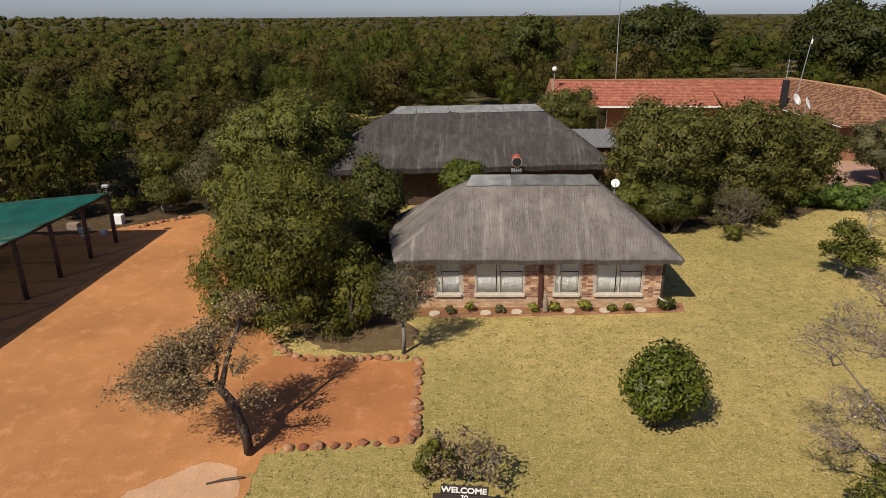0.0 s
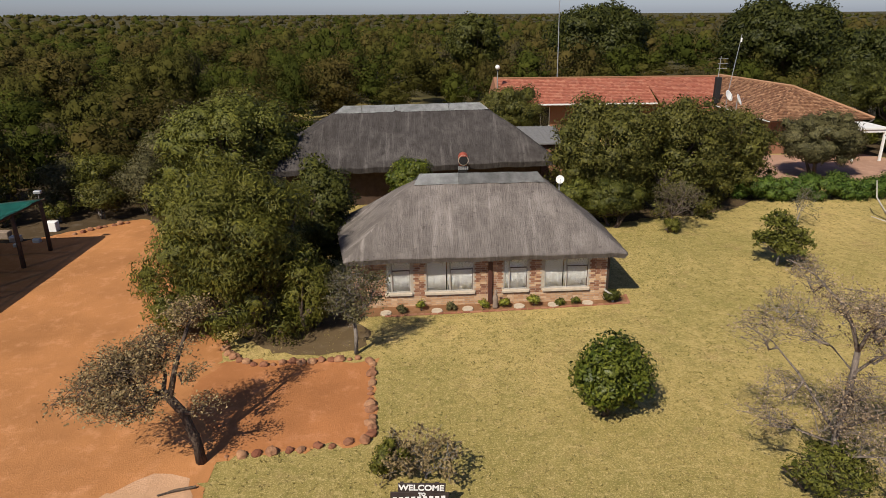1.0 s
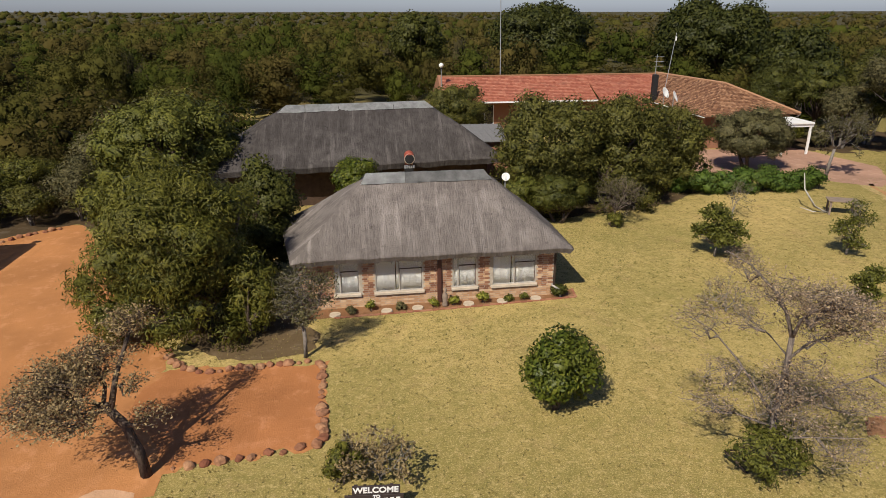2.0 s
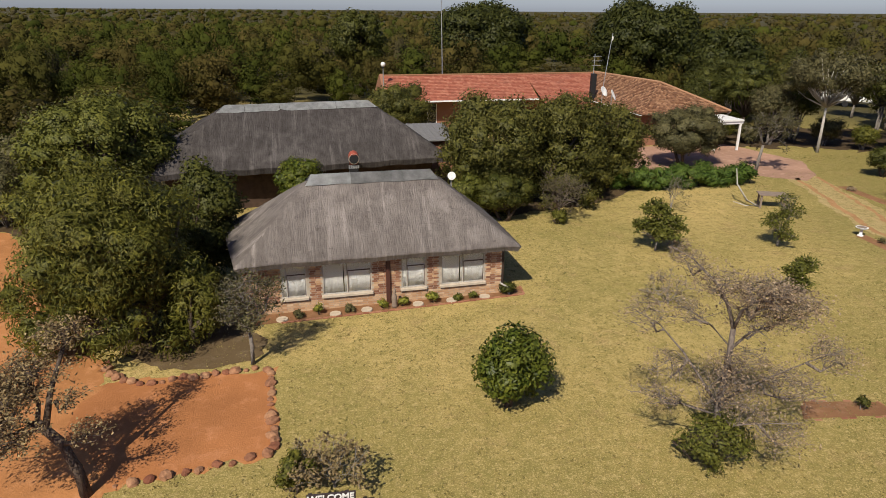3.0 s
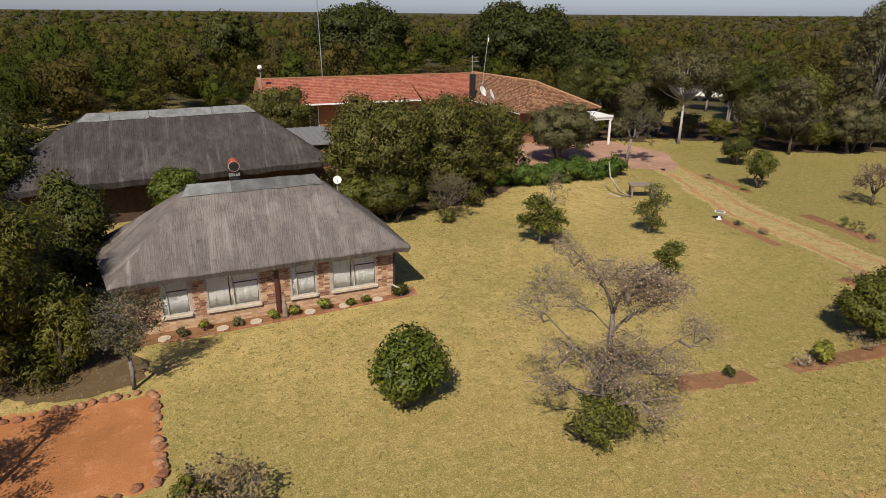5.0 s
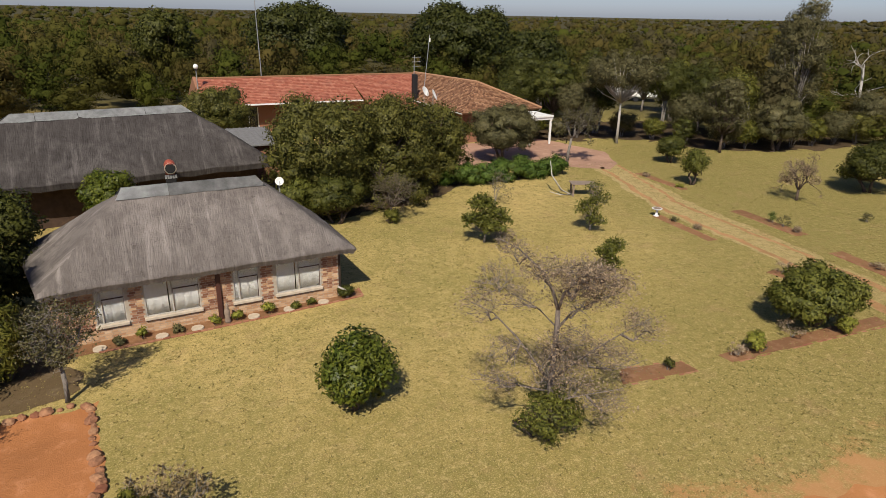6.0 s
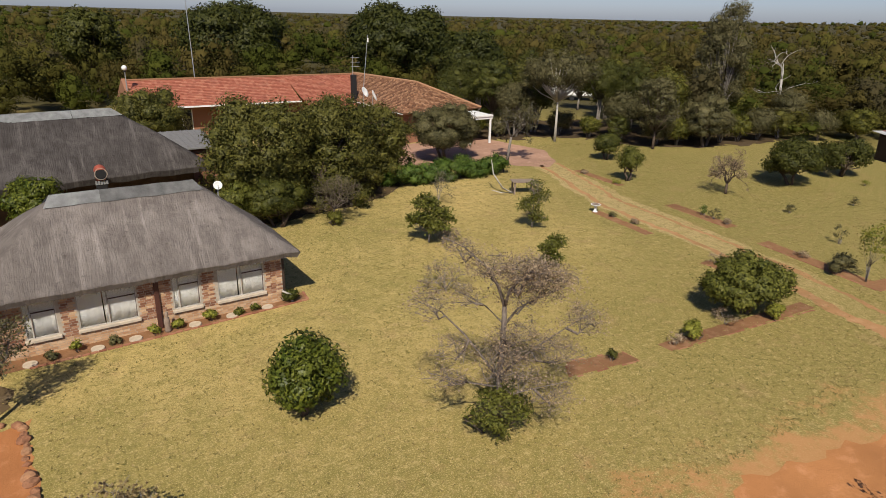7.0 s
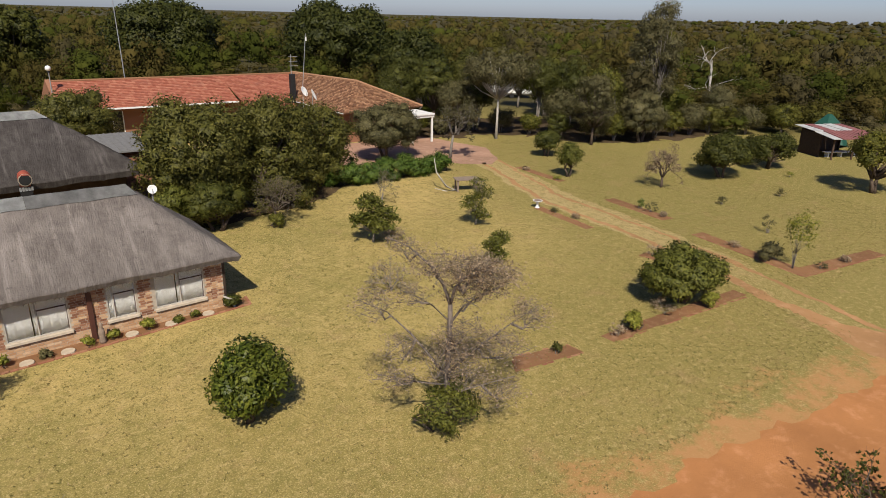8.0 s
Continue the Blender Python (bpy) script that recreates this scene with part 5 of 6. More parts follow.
leafy_tree("tree", "dense dark green tree behind the olive tree", (-3.85, 25.3), 5.4, 1.75, 1.6, LEAF_DARK, 12, trunk=0.15, clear=0.0, low=-1.0, count=60, size=0.48, per_area=80, length=0.15, width=0.07, stems=2, shrink=0.5, skirt=20)
leafy_tree("tree", "broad light green tree beside the back cottage", (-10.2, 35.6), 7.1, 4.7, 4.0, LEAF_LIGHT, 13, trunk=0.25, clear=0.0, low=-1.0, count=120, size=0.85, per_area=36, length=0.20, width=0.085, stems=3, shrink=0.5)
leafy_tree("shrub", "glossy dark green shrub before the back cottage", (-0.35, 33.2), 3.75, 1.5, 1.4, LEAF_CITRUS, 14, trunk=0.10, clear=0.1, count=36, size=0.42, per_area=80, length=0.16, width=0.08, category="shrub", stems=2)
leafy_tree("shrub", "low leafy shrub in the gap between the cottages", (-5.6, 30.5), 3.4, 2.0, 1.6, LEAF_DARK, 15, trunk=0.10, clear=0.05, count=36, size=0.5, per_area=60, length=0.16, width=0.07, category="shrub", stems=2)
leafy_tree("shrub", "round glossy dark green citrus bush on the lawn", (5.05, 14.82), 2.4, 1.40, 1.30, LEAF_CITRUS, 36, trunk=0.08, clear=0.0, low=-1.0, count=72, size=0.36, per_area=110, length=0.12, width=0.06, shrink=0.5, category="bush", stems=3)
leafy_tree("tree", "tall brownish-olive tree of the dense clump", (10.3, 33.9), 7.0, 4.0, 3.2, LEAF_RUST, 17, trunk=0.2, clear=0.0, low=-1.0, count=130, size=0.72, per_area=50, length=0.17, width=0.075, stems=3, group="tree clump", shrink=0.45, skirt=20)
leafy_tree("tree", "rounded brownish-olive tree of the dense clump", (14.4, 34.3), 6.9, 3.2, 2.8, LEAF_RUST, 18, trunk=0.2, clear=0.0, low=-1.0, count=110, size=0.68, per_area=50, length=0.17, width=0.075, stems=3, group="tree clump", shrink=0.45, skirt=20)
leafy_tree("tree", "smaller olive tree at the edge of the clump", (18.2, 36.6), 6.0, 3.5, 2.5, LEAF_RUST, 19, trunk=0.15, clear=0.0, low=-1.0, count=100, size=0.62, per_area=50, length=0.17, width=0.075, stems=2, group="tree clump", shrink=0.45, skirt=20)
leafy_tree("shrub", "low grey-green bush at the foot of the clump", (9.9, 30.9), 3.0, 2.1, 1.5, LEAF_DARK, 20, trunk=0.08, clear=0.02, count=40, size=0.45, per_area=70, length=0.12, width=0.05, category="bush", stems=3)
leafy_tree("shrub", "low light green bush beside the thatch", (8.2, 31.8), 2.7, 1.4, 1.2, LEAF_LIGHT, 21, trunk=0.06, clear=0.02, count=30, size=0.4, per_area=70, length=0.14, width=0.06, category="bush", stems=3)
leafy_tree("tree", "round-headed grey-green tree beside the forecourt", (26.0, 40.4), 4.7, 3.6, 2.9, LEAF_GREY, 22, trunk=0.12, clear=0.04, count=100, size=0.6, per_area=60, length=0.16, width=0.06, stems=3)
leafy_tree("tree", "small dark tree beside the farmhouse gable", (7.6, 52.0), 5.6, 3.3, 2.6, LEAF_RUST, 23, trunk=0.14, clear=0.05, count=50, size=0.75, per_area=32, length=0.2, width=0.09, stems=2)


def hedge():
    rng = np.random.default_rng(31)
    ob = thing("hedge", "clipped bright green hedge along the forecourt", "hedge")
    cs, rs = [], []
    for k in range(150):
        s = rng.uniform(0, 1)
        cs.append((18.3 + 9.3 * s, 35.3 + 0.4 * s + rng.uniform(-0.75, 0.75), rng.uniform(0.25, 1.25 - 0.25 * s)))
        r = rng.uniform(0.30, 0.48)
        rs.append((r, r, r * 0.85))
    v, f, q, nv = crown_arrays(rng, np.array(cs), np.array(rs), 75, 0.13, 0.075)
    o = new("foliage", array_mesh("foliage", v, [f, q], LEAF_HEDGE, nv))
    o.parent = ob
    part("stems", tube([[((18.6 + i * 0.9, 35.4, -0.05), 0.04), ((18.6 + i * 0.9 + 0.1, 35.4, 0.9), 0.02)] for i in range(11)], 5), BARK, ob)


hedge()
pad_tree("shrub", "small orange tree with sparse yellow-green leaves", (15.4, 25.3), 41, [[((0, 0, -0.05), 0.07), ((0.03, 0, 0.5), 0.05)]],
         [((0.03, 0, 0.5), (-0.5, 0.1, 1.2), (0.75, 0.7, 0.5), 36, 9), ((0.03, 0, 0.5), (0.5, -0.1, 1.3), (0.8, 0.75, 0.55), 40, 9), ((0.03, 0, 0.5), (0.0, 0.3, 1.9), (0.7, 0.65, 0.5), 34, 9), ((0.03, 0, 0.4), (0.1, -0.5, 0.9), (0.7, 0.6, 0.4), 26, 8)],
         LEAF_LIGHT, BARK_GREY, 0.14, 0.075, 0.012, "young fruit trees", "fruit tree")
pad_tree("shrub", "young fruit tree with twiggy yellow-green crown", (21.3, 24.7), 42, [[((0, 0, -0.05), 0.06), ((0.0, 0, 0.4), 0.045)]],
         [((0, 0, 0.4), (-0.25, 0.1, 1.2), (0.65, 0.6, 0.6), 36, 7), ((0, 0, 0.4), (0.4, 0.0, 1.7), (0.6, 0.6, 0.55), 36, 5), ((0, 0, 0.4), (0.15, 0.2, 2.3), (0.6, 0.55, 0.45), 34, 2), ((0, 0, 0.3), (0.1, -0.3, 0.7), (0.6, 0.5, 0.35), 22, 8)],
         LEAF_LIGHT, BARK_GREY, 0.12, 0.06, 0.012, "young fruit trees", "fruit tree")
pad_tree("shrub", "small rounded green fruit bush on the lawn", (18.4, 19.9), 43, [[((0, 0, -0.05), 0.05), ((0.0, 0, 0.3), 0.04)]],
         [((0, 0, 0.3), (-0.25, 0.0, 0.9), (0.5, 0.5, 0.45), 30, 8), ((0, 0, 0.3), (0.3, 0.1, 1.1), (0.5, 0.5, 0.45), 30, 8), ((0, 0, 0.2), (0.0, -0.2, 0.5), (0.5, 0.45, 0.3), 22, 8)],
         LEAF_LIGHT, BARK_GREY, 0.11, 0.06, 0.010, "young fruit trees", "fruit tree")
leafy_tree("shrub", "broad green mounded bush in the long bed", (21.6, 12.75), 2.5, 2.3, 1.8, LEAF_LIGHT, 44, trunk=0.08, clear=0.02, count=80, size=0.4, per_area=110, length=0.13, width=0.06, category="bush", stems=4)
leafy_tree("shrub", "small yellow-flowered bush at the bed's edge", (22.1, 11.75), 0.75, 0.5, 0.4, LEAF_YELLOW, 45, trunk=0.03, clear=0.02, count=14, size=0.17, per_area=220, length=0.08, width=0.05, category="bush", stems=3, group="yellow bushes")
leafy_tree("shrub", "low yellow-green bush in the long bed", (18.1, 12.3), 0.7, 0.7, 0.4, LEAF_YELLOW, 46, trunk=0.03, clear=0.02, count=16, size=0.17, per_area=200, length=0.08, width=0.05, category="bush", stems=3, group="yellow bushes")
leafy_tree("tree", "slender bamboo-like shrub with yellow-green leaves", (29.1, 11.9), 2.9, 1.0, 0.8, LEAF_YELLOW, 47, bark=BARK_GREY, trunk=0.014, clear=0.25, count=34, size=0.2, per_area=60, length=0.11, width=0.05, category="shrub", stems=6, shrink=0.2)
leafy_tree("shrub", "dark grey-green shrub by the path", (29.0, 13.0), 0.95, 1.0, 0.6, LEAF_GREY, 48, trunk=0.03, clear=0.02, count=18, size=0.26, per_area=120, length=0.10, width=0.05, category="shrub", stems=3)
leafy_tree("shrub", "dark green shrub at the lawn's edge", (37.6, 35.3), 2.3, 1.5, 1.3, LEAF_DARK, 49, trunk=0.06, clear=0.03, count=34, size=0.42, per_area=60, length=0.14, width=0.07, category="shrub", stems=3)
leafy_tree("shrub", "round light green citrus tree on the far lawn", (33.8, 29.6), 2.7, 1.15, 1.1, LEAF_LIGHT, 50, trunk=0.08, clear=0.15, count=36, size=0.36, per_area=70, length=0.13, width=0.065, category="fruit tree", stems=2, shrink=0.36)
leafy_tree("tree", "spreading dark green fruit tree on the far lawn", (43.2, 23.6), 3.5, 3.1, 2.4, LEAF_DARK, 51, trunk=0.10, clear=0.05, count=80, size=0.5, per_area=55, length=0.16, width=0.08, category="fruit tree", stems=3, shrink=0.36)
leafy_tree("tree", "low spreading fruit tree before the shed", (49.0, 23.4), 3.1, 2.8, 2.2, LEAF_DARK, 52, trunk=0.10, clear=0.05, count=70, size=0.5, per_area=50, length=0.16, width=0.08, category="fruit tree", stems=3, shrink=0.36)
leafy_tree("tree", "leafy olive fruit tree at the edge of the lawn", (47.8, 15.6), 4.4, 2.9, 2.6, LEAF_OLIVE, 53, trunk=0.14, clear=0.22, count=64, size=0.55, per_area=50, length=0.16, width=0.08, category="fruit tree", stems=2, shrink=0.36)
leafy_tree("tree", "tall tree with pale whitish trunk and thin crown", (39.1, 43.0), 8.2, 4.2, 3.6, LEAF_GREY, 54, bark=BARK_PALE, trunk=0.12, clear=0.42, count=95, size=0.55, per_area=55, length=0.18, width=0.08, shrink=0.36)
leafy_tree("tree", "dark tree behind the pale trunk", (36.6, 49.0), 6.8, 2.9, 2.4, LEAF_DARK, 55, trunk=0.14, clear=0.28, count=60, size=0.6, per_area=40, length=0.17, width=0.08)
leafy_tree("tree", "thin-crowned beige tree at the wood's edge", (44.4, 36.6), 6.9, 2.6, 2.4, LEAF_GREY, 56, bark=BARK, trunk=0.11, clear=0.05, count=80, size=0.5, per_area=42, length=0.14, width=0.07, shrink=0.36)
leafy_tree("tree", "weeping grey-green tree at the wood's edge", (49.5, 35.3), 4.7, 3.2, 2.4, LEAF_GREY, 57, trunk=0.14, clear=0.02, count=70, size=0.55, per_area=48, length=0.2, width=0.05, hang=1.2, stems=3)
leafy_tree("tree", "tall slim grey-green gum tree", (55.5, 39.0), 13.2, 3.3, 2.9, LEAF_GREY, 58, bark=BARK_GREY, trunk=0.15, clear=0.04, count=120, size=0.7, per_area=38, length=0.24, width=0.07, hang=1.0, stems=2, shrink=0.3)
leafy_tree("tree", "very tall dark green tree behind the farmhouse", (25.0, 90.0), 12.2, 8.2, 6.5, LEAF_DEEP, 59, trunk=0.5, clear=0.1, count=110, size=1.6, per_area=14, length=0.42, width=0.22, stems=2, group="tall trees")
leafy_tree("tree", "very tall spreading green tree behind the farmhouse", (42.5, 77.5), 12.4, 9.0, 7.0, LEAF_DEEP, 60, trunk=0.5, clear=0.1, count=120, size=1.6, per_area=14, length=0.42, width=0.22, stems=2, group="tall trees")
leafy_tree("tree", "tall dark green tree at the end of the farmhouse", (41.5, 60.0), 9.4, 5.2, 4.6, LEAF_DEEP, 61, trunk=0.35, clear=0.1, count=90, size=1.1, per_area=22, length=0.32, width=0.16, stems=2, group="tall trees")
leafy_tree("tree", "tall tree standing above the woods", (7.5, 84.0), 11.3, 4.2, 4.0, LEAF_DARK, 62, trunk=0.3, clear=0.2, count=60, size=1.1, per_area=18, length=0.36, width=0.18, group="tall trees")
settle(leafy_tree("shrub", "low dark green shrub at the cottage's corner", (7.3, 22.1), 0.55, 0.45, 0.35, LEAF_DARK, 63, trunk=0.03, clear=0.0, count=16, size=0.16, per_area=240, length=0.07, width=0.04, category="bush", stems=3), BED)
for k, (x, y, h, r, mat) in enumerate(((0.12, 22.0, 0.5, 0.24, LEAF_YELLOW), (1.25, 22.0, 0.3, 0.25, LEAF_GREY), (2.42, 22.0, 0.42, 0.26, LEAF_YELLOW), (3.2, 22.0, 0.45, 0.26, LEAF_YELLOW),
                                       (4.3, 22.0, 0.5, 0.3, LEAF_YELLOW), (5.3, 22.03, 0.25, 0.16, LEAF_LIGHT), (5.92, 22.03, 0.3, 0.18, LEAF_LIGHT), (-0.6, 21.95, 0.35, 0.3, LEAF_GREY))):
    settle(leafy_tree("plant", "small green garden plant in the cottage's flower bed", (x, y), h, r, r, mat, 70 + k, trunk=0.015, clear=0.0, count=9, size=0.11, per_area=260, length=0.10, width=0.04, category="plant", stems=3, group="bed plants"), BED)
for k, (x, y, h, r, mat) in enumerate(((26.5, 24.0, 0.35, 0.3, LEAF_GREY), (26.6, 22.5, 0.3, 0.3, LEAF_DRY), (31.3, 21.8, 0.7, 0.3, LEAF_HEDGE), (31.2, 20.9, 0.7, 0.5, LEAF_GREY), (31.0, 20.0, 0.4, 0.3, LEAF_DRY),
                                       (32.6, 32.5, 0.3, 0.4, LEAF_DRY), (32.4, 29.3, 0.3, 0.4, LEAF_YELLOW), (25.1, 16.4, 0.8, 0.5, LEAF_DRY), (36.3, 19.6, 0.6, 0.4, LEAF_GREY), (41.4, 18.6, 0.6, 0.35, LEAF_GREY),
                                       (33.2, 15.2, 1.1, 0.45, LEAF_GREY), (20.2, 12.4, 0.6, 0.7, LEAF_DRY), (17.3, 12.3, 0.5, 0.4, LEAF_DRY), (30.2, 11.2, 0.35, 0.4, LEAF_GREY), (32.0, 10.9, 0.35, 0.3, LEAF_DRY),
                                       (14.6, 12.6, 0.5, 0.14, LEAF_DARK), (29.6, 15.0, 0.35, 0.5, LEAF_DRY), (47.5, 21.0, 0.5, 0.4, LEAF_YELLOW))):
    leafy_tree("plant", "small twiggy garden plant on the lawn", (x, y), h, r, r, mat, 90 + k, bark=BARK_GREY, trunk=0.015, clear=0.0, count=12, size=0.12, per_area=130, length=0.09, width=0.035, category="plant", stems=4, group="lawn plants", shrink=0.2)

for k, (x, y, h, r, clear, mat) in enumerate(((37.2, 46.4, 5.2, 2.4, 0.3, LEAF_GREY), (34.8, 52.0, 6.2, 2.8, 0.25, LEAF_DARK), (46.0, 45.0, 6.8, 2.5, 0.45, LEAF_DARK), (45.8, 41.6, 4.6, 2.3, 0.2, LEAF_GREY),
                                              (48.8, 39.6, 6.8, 2.6, 0.15, LEAF_OLIVE), (50.4, 44.5, 7.2, 3.0, 0.1, LEAF_DARK), (55.5, 57.5, 6.0, 2.6, 0.2, LEAF_LIGHT), (38.0, 55.5, 7.0, 3.2, 0.1, LEAF_DARK), (40.4, 47.6, 6.4, 2.5, 0.2, LEAF_DARK), (44.2, 53.6, 7.2, 2.7, 0.05, LEAF_RUST),
                                              (48.6, 58.6, 7.6, 2.8, 0.05, LEAF_DARK), (53.0, 50.6, 7.0, 2.8, 0.05, LEAF_DARK), (57.0, 54.6, 7.4, 2.6, 0.05, LEAF_OLIVE))):
    leafy_tree("tree", "open grey-green tree at the edge of the woods", (x, y), h, r, r * 0.9, mat, 150 + k, bark=BARK_GREY, trunk=0.11, clear=clear, count=60, size=0.26 * r, per_area=34, length=0.17, width=0.07,
               stems=2, group="wood's edge trees", shrink=0.4)

for k, (x, y, h, r, mat) in enumerate(((34.2, 48.6, 2.4, 1.6, LEAF_OLIVE), (36.0, 47.4, 1.8, 1.3, LEAF_GREY), (41.6, 45.2, 2.8, 1.7, LEAF_GREY), (43.4, 43.2, 2.2, 1.5, LEAF_OLIVE), (44.0, 40.2, 2.6, 1.5, LEAF_DARK), (46.2, 37.9, 3.0, 1.8, LEAF_GREY),
                                       (47.8, 36.9, 2.6, 1.6, LEAF_OLIVE), (52.4, 36.0, 3.2, 1.9, LEAF_GREY), (54.6, 35.6, 2.6, 1.6, LEAF_OLIVE), (57.0, 35.3, 3.4, 2.0, LEAF_GREY), (59.6, 34.8, 3.0, 1.8, LEAF_RUST), (62.4, 32.6, 3.2, 2.0, LEAF_GREY),
                                       (65.5, 30.6, 3.4, 2.0, LEAF_OLIVE), (68.5, 28.2, 3.0, 1.9, LEAF_RUST), (51.0, 38.4, 4.2, 2.2, LEAF_GREY), (58.6, 38.4, 4.6, 2.4, LEAF_OLIVE), (63.2, 36.2, 5.0, 2.6, LEAF_GREY))):
    leafy_tree("shrub", "grey-green bush filling the foot of the woods", (x, y), h, r, r * 0.9, mat, 180 + k, bark=BARK_GREY, trunk=0.05, clear=0.02, count=40, size=0.28 * r, per_area=44, length=0.15, width=0.06,
               category="bush", stems=4, group="wood's edge bushes", shrink=0.45)

# undergrowth at the head of the drive
for k, (x, y, h, r, mat) in enumerate(((-14.6, 34.6, 3.4, 1.9, LEAF_GREY), (-16.8, 33.9, 2.4, 1.5, LEAF_RUST), (-12.6, 33.2, 2.8, 1.6, LEAF_OLIVE), (-17.6, 36.0, 3.8, 2.0, LEAF_OLIVE), (-20.0, 34.3, 1.9, 1.2, LEAF_GREY),
                                       (-22.6, 33.6, 2.6, 1.5, LEAF_DARK), (-11.2, 31.2, 1.8, 1.2, LEAF_GREY), (-14.4, 37.2, 4.6, 2.2, LEAF_GREY), (-25.5, 34.5, 3.4, 2.0, LEAF_THORN), (-10.0, 29.4, 1.5, 0.9, LEAF_OLIVE), (-18.9, 33.5, 1.3, 1.0, LEAF_OLIVE), (-21.4, 32.9, 1.4, 1.1, LEAF_GREY), (-13.4, 34.9, 2.2, 1.4, LEAF_GREY),
                                       (-11.9, 35.0, 2.8, 1.5, LEAF_RUST), (-24.2, 32.4, 1.8, 1.3, LEAF_OLIVE), (-19.6, 36.4, 3.4, 2.0, LEAF_GREY))):
    leafy_tree("shrub", "grey-green twiggy undergrowth bush beside the drive", (x, y), h, r, r * 0.9, mat, 130 + k, bark=BARK_GREY, trunk=0.04, clear=0.02, count=34, size=0.26 * r, per_area=60, length=0.13, width=0.05,
               category="bush", stems=5, group="undergrowth bushes", shrink=0.35)

# ---- nearly bare trees ----
pad_tree("tree", "leaning thorn tree with sparse grey-brown leaves on the dirt", (-5.3, 13.25), 5,
         [[((0, 0, -0.1), 0.15), ((-0.10, 0.05, 0.7), 0.125), ((-0.32, 0.12, 1.35), 0.115), ((-0.75, 0.25, 1.85), 0.10)], [((-0.6, 0.2, 1.7), 0.08), ((-0.5, 0.6, 2.4), 0.06), ((-0.35, 1.2, 3.0), 0.045)]],
         [((-0.75, 0.25, 1.85), (-1.5, 0.2, 2.45), (1.2, 1.1, 0.7), 130, 5), ((-0.75, 0.25, 1.85), (-2.2, -0.1, 2.1), (1.0, 1.0, 0.65), 95, 5), ((-0.75, 0.25, 1.85), (-1.0, 0.9, 2.75), (1.0, 0.95, 0.6), 90, 5),
          ((-0.7, 0.2, 1.8), (-1.2, -0.7, 2.1), (1.1, 0.8, 0.6), 95, 5), ((-0.35, 1.2, 3.0), (-0.35, 1.5, 3.35), (0.85, 0.75, 0.42), 55, 4), ((-0.32, 0.12, 1.35), (0.35, 0.0, 1.75), (0.45, 0.4, 0.22), 16, 4),
          ((-0.75, 0.25, 1.85), (-1.9, 0.6, 2.45), (0.9, 0.85, 0.5), 75, 5), ((-0.4, 0.5, 2.2), (-0.1, 0.5, 2.3), (0.45, 0.4, 0.25), 16, 4)], LEAF_THORN, BARK, 0.07, 0.04)


def across(d, b, z):
    """A place in the grey tree: d along its broad side, b behind that, z up."""
    return (0.78 * d + 0.63 * b, -0.63 * d + 0.78 * b, z)


def limb(r0, r1, *pts):
    return [(across(*q), (r0 + (r1 - r0) * i / (len(pts) - 1)) * 0.72) for i, q in enumerate(pts)]


